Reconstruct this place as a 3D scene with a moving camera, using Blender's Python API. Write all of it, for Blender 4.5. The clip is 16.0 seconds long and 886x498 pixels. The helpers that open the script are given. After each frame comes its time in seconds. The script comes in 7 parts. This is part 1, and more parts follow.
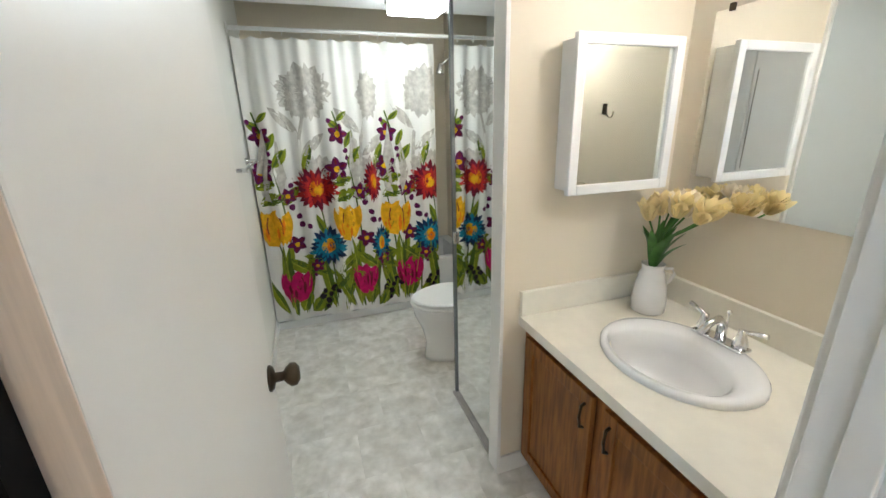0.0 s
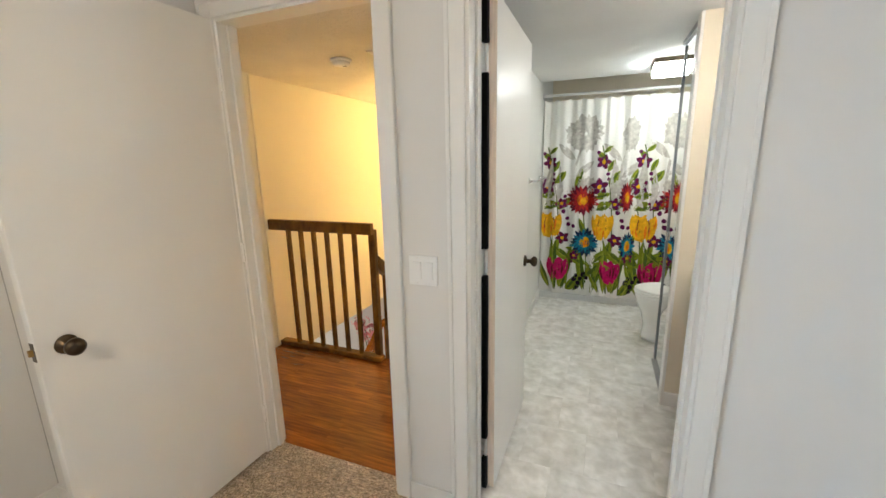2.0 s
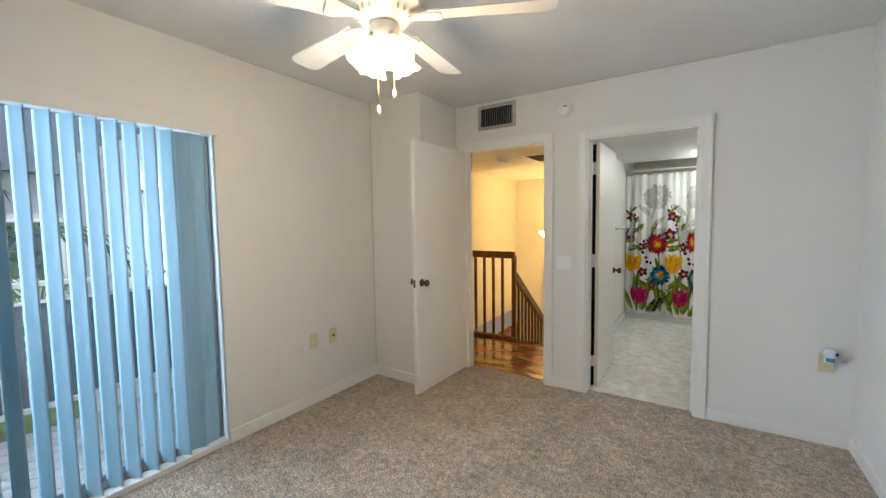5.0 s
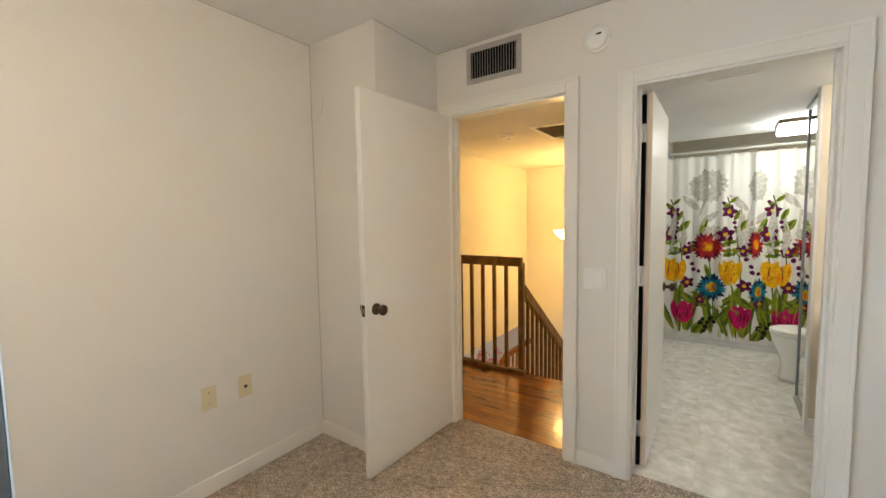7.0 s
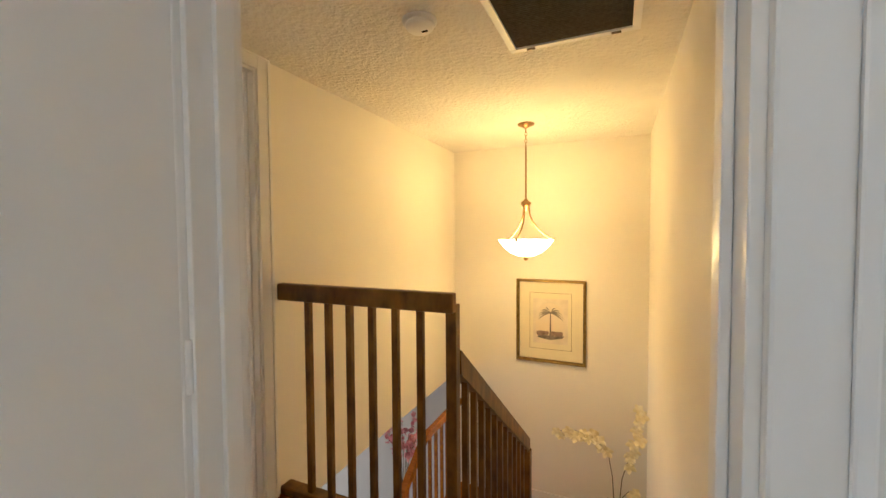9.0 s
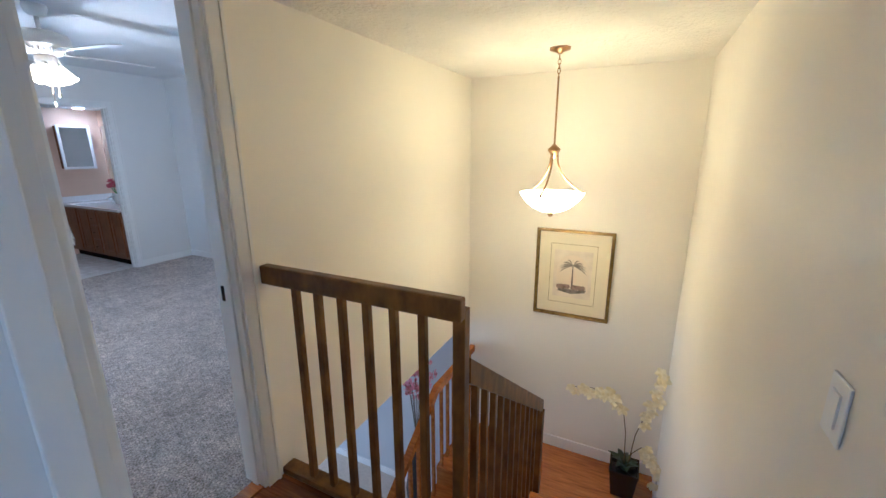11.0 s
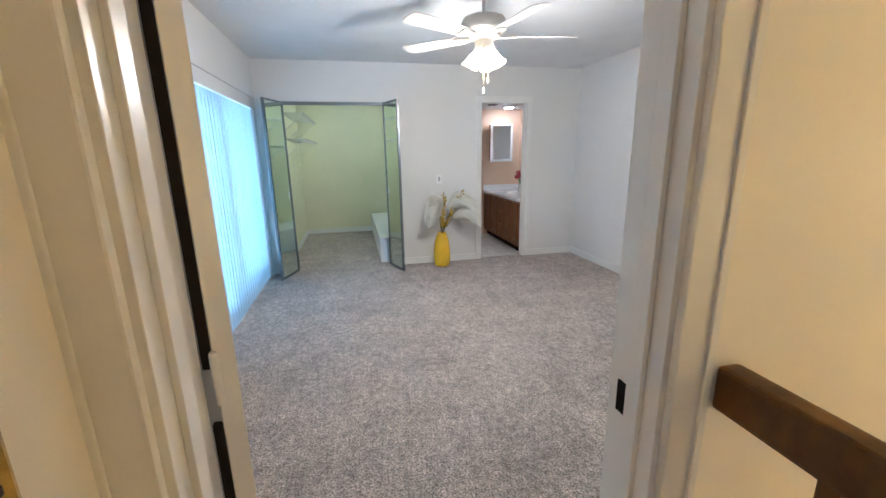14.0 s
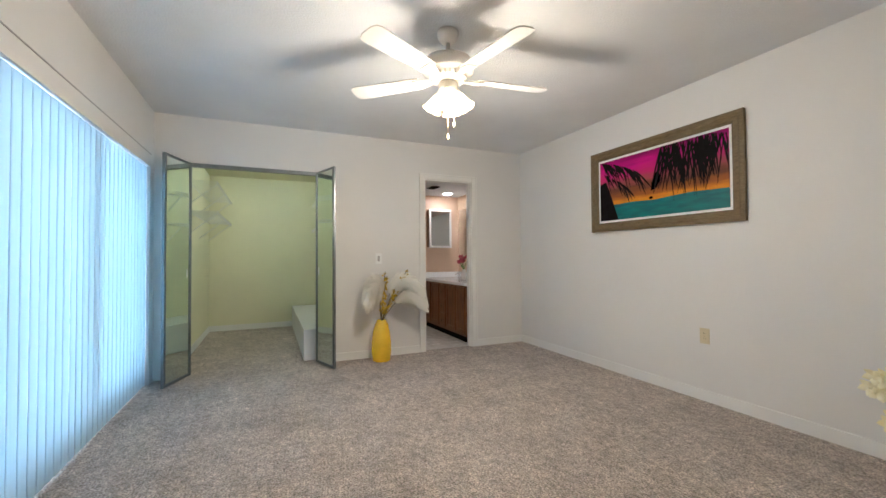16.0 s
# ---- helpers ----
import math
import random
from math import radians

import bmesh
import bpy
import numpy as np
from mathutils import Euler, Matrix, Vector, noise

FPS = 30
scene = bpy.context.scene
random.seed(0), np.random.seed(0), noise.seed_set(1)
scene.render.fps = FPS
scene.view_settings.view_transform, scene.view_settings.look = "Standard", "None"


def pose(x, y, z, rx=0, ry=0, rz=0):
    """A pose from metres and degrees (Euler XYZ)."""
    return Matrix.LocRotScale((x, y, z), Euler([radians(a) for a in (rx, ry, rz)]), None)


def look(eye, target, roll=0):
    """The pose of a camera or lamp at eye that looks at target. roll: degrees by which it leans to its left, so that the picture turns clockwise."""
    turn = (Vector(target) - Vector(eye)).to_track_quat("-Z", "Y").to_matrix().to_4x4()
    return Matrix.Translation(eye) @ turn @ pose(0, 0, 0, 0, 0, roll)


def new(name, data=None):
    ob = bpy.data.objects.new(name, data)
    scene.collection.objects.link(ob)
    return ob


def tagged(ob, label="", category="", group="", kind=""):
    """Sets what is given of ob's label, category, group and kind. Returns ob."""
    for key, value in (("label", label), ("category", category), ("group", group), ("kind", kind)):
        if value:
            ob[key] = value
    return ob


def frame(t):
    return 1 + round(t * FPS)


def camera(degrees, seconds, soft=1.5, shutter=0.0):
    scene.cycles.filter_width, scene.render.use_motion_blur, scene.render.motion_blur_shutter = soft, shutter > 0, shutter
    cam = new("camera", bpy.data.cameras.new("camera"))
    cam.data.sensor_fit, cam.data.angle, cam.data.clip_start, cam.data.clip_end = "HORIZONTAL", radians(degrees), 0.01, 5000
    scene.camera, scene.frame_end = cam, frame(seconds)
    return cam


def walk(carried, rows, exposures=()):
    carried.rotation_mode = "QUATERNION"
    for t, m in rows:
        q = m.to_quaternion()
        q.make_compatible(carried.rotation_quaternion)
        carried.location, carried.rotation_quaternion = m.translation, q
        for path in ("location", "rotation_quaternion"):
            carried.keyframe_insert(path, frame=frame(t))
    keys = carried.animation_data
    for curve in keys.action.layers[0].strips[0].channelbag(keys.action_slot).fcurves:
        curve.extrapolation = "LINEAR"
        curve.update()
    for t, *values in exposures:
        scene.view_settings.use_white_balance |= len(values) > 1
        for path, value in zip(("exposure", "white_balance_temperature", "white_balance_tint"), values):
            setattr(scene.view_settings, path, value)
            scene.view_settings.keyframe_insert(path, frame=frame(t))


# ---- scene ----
cam = camera(96.3, 16.0)
PATH = [
    (0, (0.025, -0.095, 1.472), (0.627, 1.712, 0.862), -1.5),
    (0.5, (0.035, -0.302, 1.481), (0.559, 1.524, 0.858), -1.8),
    (1, (0.096, -0.489, 1.488), (0.17, 1.411, 0.867), -2.0),
    (1.5, (0.166, -0.868, 1.464), (-0.3, 0.995, 0.905), -0.9),
    (2, (0.257, -1.317, 1.446), (-0.474, 0.494, 1.015), -1.2),
    (2.5, (0.334, -1.762, 1.444), (-0.48, 0.047, 1.193), -1.1),
    (3, (0.41, -2.226, 1.446), (-0.473, -0.438, 1.291), -1.0),
    (3.5, (0.484, -2.684, 1.443), (-0.423, -0.906, 1.311), -0.9),
    (4, (0.565, -3.095, 1.421), (-0.384, -1.34, 1.294), -0.9),
    (4.2, (0.588, -3.246, 1.416), (-0.394, -1.509, 1.286), -0.9),
    (6.3, (0.503, -2.83, 1.355), (-0.663, -1.211, 1.213), -0.8),
    (6.5, (0.418, -2.658, 1.353), (-0.733, -1.029, 1.204), -0.9),
    (7, (0.184, -2.163, 1.365), (-0.961, -0.53, 1.222), -0.9),
    (7.5, (-0.056, -1.676, 1.35), (-1.198, -0.038, 1.228), -1.1),
    (8, (-0.279, -1.147, 1.33), (-1.371, 0.526, 1.242), -0.8),
    (8.5, (-0.487, -0.755, 1.285), (-1.481, 0.979, 1.222), -0.7),
    (9, (-0.624, -0.422, 1.268), (-1.434, 1.405, 1.195), -0.4),
    (9.2, (-0.667, -0.337, 1.274), (-1.409, 1.519, 1.211), -0.5),
    (11.3, (-0.773, -0.022, 1.513), (-1.674, 1.674, 0.955), -0.5),
    (11.5, (-0.833, 0.028, 1.509), (-1.762, 1.698, 0.92), -0.7),
    (12, (-0.98, 0.155, 1.507), (-2.027, 1.742, 0.886), -0.8),
    (12.5, (-1.119, 0.305, 1.47), (-2.495, 1.618, 0.852), -0.9),
    (13, (-1.263, 0.408, 1.469), (-2.983, 1.222, 0.854), -1.4),
    (13.3, (-1.362, 0.418, 1.457), (-3.155, 1.048, 0.833), -1.6),
    (13.5, (-1.433, 0.426, 1.449), (-3.268, 0.963, 0.86), -1.5),
    (14, (-1.644, 0.42, 1.394), (-3.544, 0.835, 0.928), -1.0),
    (14.5, (-1.870, 0.400, 1.361), (-3.821, 0.810, 1.192), -0.7),
    (15, (-2.131, 0.39, 1.278), (-4.086, 0.814, 1.297), -0.4),
    (15.5, (-2.244, 0.389, 1.178), (-4.153, 0.984, 1.21), -0.4),
    (16, (-2.302, 0.361, 1.093), (-4.134, 1.163, 1.136), -0.4),
]
walk(cam, [(t, look(eye, target, roll)) for t, eye, target, roll in PATH],
     exposures=[(0, 1.24, 6000, 10), (0.6, 1.26, 6100, 10), (1.2, 1.26, 6600, 10), (2.0, 1.4, 6200, 10), (3.0, 1.42, 6000, 10), (4.2, 1.1, 5700, 10), (6.3, 1.06, 6900, 10), (7.0, 1.25, 6700, 10), (8.0, 1.38, 6100, 10), (8.6, 1.12, 5900, 10), (9.0, 1.02, 5500, 10), (11.3, 0.95, 3900, 10), (12.4, 1.0, 4050, 10), (13.3, 1.24, 4300, 10), (14.0, 1.27, 4650, 10), (14.6, 1.16, 4900, 10), (15.2, 1.08, 5150, 10), (16, 1.06, 5250, 10)])

# world, sun and large lights
world = bpy.data.worlds.new("sky")
scene.world = world
world.use_nodes = True
wn = world.node_tree.nodes
sky = wn.new("ShaderNodeTexSky")
sky.sky_type, sky.sun_disc = "NISHITA", False
sky.sun_elevation, sky.sun_rotation = radians(48), radians(150)
wn["Background"].inputs["Strength"].default_value = 0.12
world.node_tree.links.new(sky.outputs[0], wn["Background"].inputs[0])
sun = new("sun", bpy.data.lights.new("sun", "SUN"))
sun.data.energy, sun.data.angle, sun.data.color = 2.0, radians(1.0), (1, 0.95, 0.86)
sun.matrix_world = pose(0, 0, 20, 42, 0, 150)


def lamp(name, kind, place, watts, color, radius=0.05, target=None, size=None):
    ob = new(name, bpy.data.lights.new(name, kind))
    ob.data.energy, ob.data.color = watts, color
    if kind == "AREA":
        ob.data.shape, ob.data.size, ob.data.size_y = "RECTANGLE", size[0], size[1]
        ob.matrix_world = look(place, target)
    else:
        ob.data.shadow_soft_size = radius
        ob.location = place
    return ob


WARM, COOL, NEUTRAL = (1.0, 0.66, 0.24), (0.62, 0.82, 1.0), (1.0, 0.93, 0.82)
# daylight of the sky in the opening of the blind-covered patio window of the far bedroom
lamp("window_daylight", "AREA", (-5.45, -1.0, 1.05), 60, (0.74, 0.89, 1.0), target=(-5.45, 0, 1.05), size=(2.2, 1.85))
lamp("patio_daylight", "AREA", (-2.75, -3.6, 1.5), 38, COOL, target=(-1.9, -3.3, 1.2), size=(1.0, 1.6))
# unseen fill lamp, added to brighten the lower room
lamp("lower_room_fill", "AREA", (-6.62, 1.6, -1.45), 45, (1.0, 0.90, 0.76), target=(-4, 1.6, -1.45), size=(1.9, 1.8))
lamp("pendant_bulb", "POINT", (-1.262, 2.55, 1.19), 1.2, WARM, 0.05)
# bulbs in the downward shades of the two ceiling fans
for nm, at, watts in (("fan_bulbs_near", (-0.45, -2.03, 1.925), 17), ("fan_bulbs_far", (-4.424, 1.332, 1.90), 36)):
    lamp(nm, "POINT", at, watts, (1.0, 0.80, 0.55), 0.11)

# ---------------------------------------------------------------- materials


def mat(name, color, rough=0.5, var=0.08, scale=3.0, bump=0.0, bscale=60.0, metal=0.0, color2=None, coat=0.0, detail=4.0, stretch=None,
        emit=0.0, transmission=0.0, spec=0.5, subsurface=0.0, sheen=0.0):
    m = bpy.data.materials.new(name)
    m.use_nodes = True
    nt = m.node_tree
    n, ln = nt.nodes, nt.links
    b = n["Principled BSDF"]
    c2 = color2 or tuple(max(0.0, v * (1 - 2.2 * var)) for v in color)
    tc = n.new("ShaderNodeTexCoord")
    mp = n.new("ShaderNodeMapping")
    if stretch:
        mp.inputs["Scale"].default_value = stretch
    ln.new(tc.outputs["Object"], mp.inputs[0])
    t = n.new("ShaderNodeTexNoise")
    t.inputs["Scale"].default_value, t.inputs["Detail"].default_value = scale, detail
    ln.new(mp.outputs[0], t.inputs["Vector"])
    r = n.new("ShaderNodeValToRGB")
    r.color_ramp.elements[0].position, r.color_ramp.elements[1].position = 0.32, 0.68
    r.color_ramp.elements[0].color, r.color_ramp.elements[1].color = (*c2, 1), (*color, 1)
    ln.new(t.outputs[0], r.inputs[0])
    ln.new(r.outputs[0], b.inputs["Base Color"])
    b.inputs["Roughness"].default_value, b.inputs["Metallic"].default_value = rough, metal
    b.inputs["Coat Weight"].default_value = coat
    b.inputs["Specular IOR Level"].default_value = spec
    b.inputs["Transmission Weight"].default_value = transmission
    b.inputs["Sheen Weight"].default_value = sheen
    if emit:
        b.inputs["Emission Color"].default_value = (*color, 1)
        b.inputs["Emission Strength"].default_value = emit
    if bump:
        t2 = n.new("ShaderNodeTexNoise")
        t2.inputs["Scale"].default_value, t2.inputs["Detail"].default_value = bscale, 3.0
        ln.new(mp.outputs[0], t2.inputs["Vector"])
        bp = n.new("ShaderNodeBump")
        bp.inputs["Strength"].default_value, bp.inputs["Distance"].default_value = bump, 0.004
        ln.new(t2.outputs[0], bp.inputs["Height"])
        ln.new(bp.outputs[0], b.inputs["Normal"])
    return m


def glow(name, color, strength, base=(0.85, 0.85, 0.82)):
    m = bpy.data.materials.new(name)
    m.use_nodes = True
    b = m.node_tree.nodes["Principled BSDF"]
    b.inputs["Base Color"].default_value = (*base, 1)
    b.inputs["Emission Color"].default_value, b.inputs["Emission Strength"].default_value = (*color, 1), strength
    return m


def carpet_mat(name, light, dark):
    """Cut pile: tufts, clumps of tufts lying different ways, and trodden patches."""
    m = mat(name, light, 0.95, color2=dark, scale=105, detail=5, sheen=0.2, spec=0.1)
    nt = m.node_tree
    n, ln = nt.nodes, nt.links
    b, tc = n["Principled BSDF"], n["Texture Coordinate"]
    n["Color Ramp"].color_ramp.elements[0].position, n["Color Ramp"].color_ramp.elements[1].position = 0.36, 0.64
    last = n["Color Ramp"].outputs[0]
    for scale, detail, lo, hi, rough in ((26.0, 4, 0.58, 1.28, 0.75), (6.0, 6, 0.78, 1.15, 0.65), (1.3, 3, 0.88, 1.08, 0.5)):
        t = n.new("ShaderNodeTexNoise")
        t.inputs["Scale"].default_value, t.inputs["Detail"].default_value, t.inputs["Roughness"].default_value = scale, detail, rough
        ln.new(tc.outputs["Object"], t.inputs["Vector"])
        rr = n.new("ShaderNodeMapRange")
        rr.inputs[1].default_value, rr.inputs[2].default_value, rr.inputs[3].default_value, rr.inputs[4].default_value = 0.34, 0.66, lo, hi
        ln.new(t.outputs[0], rr.inputs[0])
        vm = n.new("ShaderNodeVectorMath")
        vm.operation = "SCALE"
        ln.new(last, vm.inputs[0])
        ln.new(rr.outputs[0], vm.inputs["Scale"])
        last = vm.outputs[0]
    ln.new(last, b.inputs["Base Color"])
    v = n.new("ShaderNodeTexVoronoi")
    v.inputs["Scale"].default_value = 110
    ln.new(tc.outputs["Object"], v.inputs["Vector"])
    t = n.new("ShaderNodeTexNoise")
    t.inputs["Scale"].default_value, t.inputs["Detail"].default_value = 38.0, 4
    ln.new(tc.outputs["Object"], t.inputs["Vector"])
    ad = n.new("ShaderNodeMath")
    ad.operation = "MULTIPLY_ADD"
    ad.inputs[1].default_value = -0.6
    ln.new(v.outputs["Distance"], ad.inputs[0])
    ln.new(t.outputs[0], ad.inputs[2])
    bp = n.new("ShaderNodeBump")
    bp.inputs["Strength"].default_value, bp.inputs["Distance"].default_value = 1.0, 0.016
    ln.new(ad.outputs[0], bp.inputs["Height"])
    ln.new(bp.outputs[0], b.inputs["Normal"])
    return m


def piece_mat(name, light, dark, rough, scale, stretch, bump=0.1, spread=0.35, coat=0.0):
    """Wood or stone whose pieces differ by Object Info's Random."""
    m = mat(name, light, rough, color2=dark, scale=scale, stretch=stretch, bump=bump, bscale=scale * 3, coat=coat)
    nt = m.node_tree
    n, ln = nt.nodes, nt.links
    oi = n.new("ShaderNodeObjectInfo")
    hs = n.new("ShaderNodeHueSaturation")
    rr = n.new("ShaderNodeMapRange")
    rr.inputs[3].default_value, rr.inputs[4].default_value = 1 - spread / 2, 1 + spread / 2
    ln.new(oi.outputs["Random"], rr.inputs[0])
    ln.new(rr.outputs[0], hs.inputs["Value"])
    ln.new(n["Color Ramp"].outputs[0], hs.inputs["Color"])
    ln.new(hs.outputs[0], n["Principled BSDF"].inputs["Base Color"])
    ad = n.new("ShaderNodeVectorMath")
    ln.new(n["Texture Coordinate"].outputs["Object"], ad.inputs[0])
    sc = n.new("ShaderNodeMath")
    sc.operation = "MULTIPLY"
    sc.inputs[1].default_value = 37.0
    ln.new(oi.outputs["Random"], sc.inputs[0])
    ln.new(sc.outputs[0], ad.inputs[1])
    ln.new(ad.outputs[0], n["Mapping"].inputs[0])
    return m


M = {}
M["wall_a"] = mat("white_wall_paint", (0.77, 0.755, 0.73), 0.55, 0.025, 0.9, 0.06, 220)
M["wall_bath"] = mat("cream_wall_paint", (0.78, 0.70, 0.56), 0.5, 0.02, 1.5, 0.05, 220)
M["wall_bath_l"] = mat("pale_bath_paint", (0.80, 0.80, 0.77), 0.45, 0.02, 1.5, 0.05, 220)
M["wall_hall"] = mat("warm_hall_paint", (0.86, 0.82, 0.72), 0.55, 0.02, 1.5, 0.06, 220)
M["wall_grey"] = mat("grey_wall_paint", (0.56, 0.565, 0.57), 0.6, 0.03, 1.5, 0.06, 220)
M["wall_closet"] = mat("green_closet_paint", (0.77, 0.75, 0.54), 0.6, 0.03, 1.5, 0.06, 220)
M["wall_b2"] = mat("peach_wall_paint", (0.74, 0.55, 0.40), 0.5, 0.03, 1.5, 0.05, 220)
M["ceiling"] = mat("ceiling_paint", (0.80, 0.80, 0.80), 0.8, 0.03, 2, 0.5, 90)
M["ceiling_hall"] = mat("knockdown_ceiling", (0.80, 0.77, 0.70), 0.8, 0.04, 3, 0.9, 42)
for key, depth in (("ceiling", 0.007), ("ceiling_hall", 0.013)):
    M[key].node_tree.nodes["Bump"].inputs["Distance"].default_value = depth
M["trim"] = mat("white_trim_enamel", (0.82, 0.81, 0.78), 0.3, 0.02, 2, 0.04, 60)
M["door"] = mat("white_door_enamel", (0.83, 0.82, 0.79), 0.35, 0.02, 1.2, 0.05, 90)
M["carpet_a"] = carpet_mat("taupe_cut_pile_carpet", (0.76, 0.64, 0.51), (0.30, 0.235, 0.175))
M["carpet_b"] = carpet_mat("grey_taupe_carpet", (0.78, 0.675, 0.595), (0.265, 0.224, 0.19))
M["carpet_low"] = mat("tan_loop_carpet", (0.62, 0.55, 0.45), 0.9, 0.06, 40, 0.3, 200, spec=0.1)
M["tile"] = piece_mat("mottled_stone_vinyl", (0.90, 0.89, 0.86), (0.68, 0.66, 0.61), 0.33, 11, (1, 1, 1), 0.08, 0.08)
tn, tl = M["tile"].node_tree.nodes, M["tile"].node_tree.links
vein, vein_ramp, vein_mix = tn.new("ShaderNodeTexNoise"), tn.new("ShaderNodeValToRGB"), tn.new("ShaderNodeMix")
vein.inputs["Scale"].default_value, vein.inputs["Detail"].default_value, vein.inputs["Distortion"].default_value = 16.0, 9.0, 0.6
tl.new(tn["Mapping"].outputs[0], vein.inputs["Vector"])
vein_ramp.color_ramp.elements[0].position, vein_ramp.color_ramp.elements[0].color = 0.30, (0.86, 0.86, 0.85, 1)
vein_ramp.color_ramp.elements[1].position, vein_ramp.color_ramp.elements[1].color = 0.66, (1.06, 1.06, 1.06, 1)
tl.new(vein.outputs[0], vein_ramp.inputs[0])
vein_mix.data_type, vein_mix.blend_type = "RGBA", "MULTIPLY"
vein_mix.inputs["Factor"].default_value = 1
tl.new(tn["Hue/Saturation/Value"].outputs[0], vein_mix.inputs[6])
tl.new(vein_ramp.outputs[0], vein_mix.inputs[7])
tl.new(vein_mix.outputs[2], tn["Principled BSDF"].inputs["Base Color"])
M["grout"] = mat("grout", (0.5, 0.49, 0.46), 0.8, 0.1)
M["floor_wood"] = piece_mat("varnished_hall_wood", (0.30, 0.092, 0.015), (0.13, 0.037, 0.007), 0.20, 5, (1, 14, 4), 0.05, 0.4, 0.25)
M["stair_wood"] = mat("varnished_stair_wood", (0.46, 0.165, 0.020), 0.24, color2=(0.25, 0.078, 0.010), scale=6, stretch=(1, 12, 6), coat=0.4)
M["rail_wood"] = mat("dark_walnut_rail", (0.20, 0.094, 0.014), 0.38, color2=(0.075, 0.032, 0.005), scale=6, stretch=(3, 3, 1.5), bump=0.1, bscale=30, spec=0.3)
M["oak"] = mat("honey_oak", (0.31, 0.115, 0.022), 0.4, color2=(0.14, 0.046, 0.009), scale=7, stretch=(9, 9, 0.9), bump=0.08, bscale=30, spec=0.3)
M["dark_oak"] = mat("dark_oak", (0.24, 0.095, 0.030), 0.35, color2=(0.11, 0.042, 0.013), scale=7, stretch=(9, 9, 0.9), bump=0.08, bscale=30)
M["bronze"] = mat("aged_bronze", (0.10, 0.075, 0.05), 0.32, 0.15, 20, metal=1.0)
M["brass"] = mat("brushed_brass", (0.42, 0.26, 0.10), 0.3, 0.12, 20, metal=1.0)
M["gold"] = mat("antique_gold_frame", (0.33, 0.23, 0.07), 0.36, 0.25, 40, metal=0.85, bump=0.2, bscale=120)
M["bright_gold"] = mat("polished_gold_leaf", (0.66, 0.45, 0.10), 0.28, 0.2, 40, metal=0.9, bump=0.15, bscale=120)
M["chrome"] = mat("chrome", (0.75, 0.76, 0.78), 0.08, 0.02, 3, metal=1.0)
M["aluminium"] = mat("brushed_aluminium", (0.24, 0.26, 0.28), 0.3, 0.05, 20, metal=1.0)
M["mirror"] = mat("mirror_silver", (0.86, 0.88, 0.87), 0.02, 0.0, 3, metal=1.0)
M["green_mirror"] = mat("tinted_mirror", (0.74, 0.82, 0.76), 0.03, 0.0, 3, metal=1.0)
M["porcelain"] = mat("white_porcelain", (0.84, 0.84, 0.84), 0.08, 0.01, 3, coat=0.5)
M["laminate"] = mat("cream_laminate", (0.85, 0.81, 0.70), 0.28, 0.03, 14, detail=6)
M["plastic"] = mat("white_plastic", (0.86, 0.86, 0.85), 0.35, 0.02, 4)
M["ivory"] = mat("ivory_plastic", (0.70, 0.62, 0.42), 0.35, 0.03, 4)
# bare-wood tone with the bedroom's warm light put into the colour
M["raw_warm_edge"] = mat("bare_edge_warm_light", (0.86, 0.74, 0.64), 0.6, 0.08, 8, stretch=(20, 20, 1))
# near-black for small dark fittings and for the shade in a hinge gap
M["dark"] = mat("dark_metal_and_gap_shade", (0.006, 0.006, 0.006), 0.7, 0.1, 8, spec=0.08)
# shade of the far door's hinge gap, put into a colour
M["gap_shade_brown"] = mat("dark_brown_gap_shade", (0.030, 0.025, 0.020), 0.7, 0.1, 8, spec=0.1)
M["filter"] = mat("dusty_brown_mesh", (0.13, 0.10, 0.062), 0.9, 0.2, 60, 0.4, 300)
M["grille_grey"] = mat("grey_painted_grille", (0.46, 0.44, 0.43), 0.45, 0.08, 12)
M["ceramic"] = mat("white_glazed_ceramic", (0.84, 0.81, 0.77), 0.15, 0.04, 9, coat=0.4)
M["yellow"] = mat("yellow_glazed_ceramic", (0.90, 0.56, 0.010), 0.25, 0.06, 9, coat=0.3)
M["black_pot"] = mat("black_ceramic", (0.015, 0.016, 0.018), 0.25, 0.1, 9)
M["leaf"] = mat("tulip_leaf", (0.09, 0.27, 0.04), 0.4, 0.25, 20)
M["leaf_dark"] = mat("orchid_leaf", (0.02, 0.055, 0.02), 0.35, 0.25, 20)
M["stem"] = mat("brown_stem", (0.12, 0.09, 0.03), 0.6, 0.2, 20)
M["petal_cream"] = mat("cream_orchid_petal", (0.92, 0.88, 0.66), 0.5, color2=(0.88, 0.78, 0.42), scale=18)
M["petal_pink"] = mat("pink_blossom", (0.62, 0.18, 0.24), 0.6, color2=(0.75, 0.38, 0.40), scale=30)
M["petal_red"] = mat("red_rose", (0.42, 0.02, 0.05), 0.6, 0.2, 30)
M["spray"] = mat("yellow_spray", (0.85, 0.58, 0.03), 0.8, 0.3, 40)
M["glass"] = mat("window_glass", (1, 1, 1), 0.0, 0.0, 3, transmission=1.0)
M["siding"] = mat("lap_siding", (0.62, 0.61, 0.58), 0.6, 0.06, 2)
M["deck"] = mat("deck_board", (0.42, 0.40, 0.37), 0.7, 0.15, 6)
M["dark_rail"] = mat("balcony_rail_paint", (0.10, 0.12, 0.14), 0.5, 0.1, 6)
M["foliage"] = mat("palm_frond", (0.07, 0.17, 0.04), 0.5, 0.3, 9)
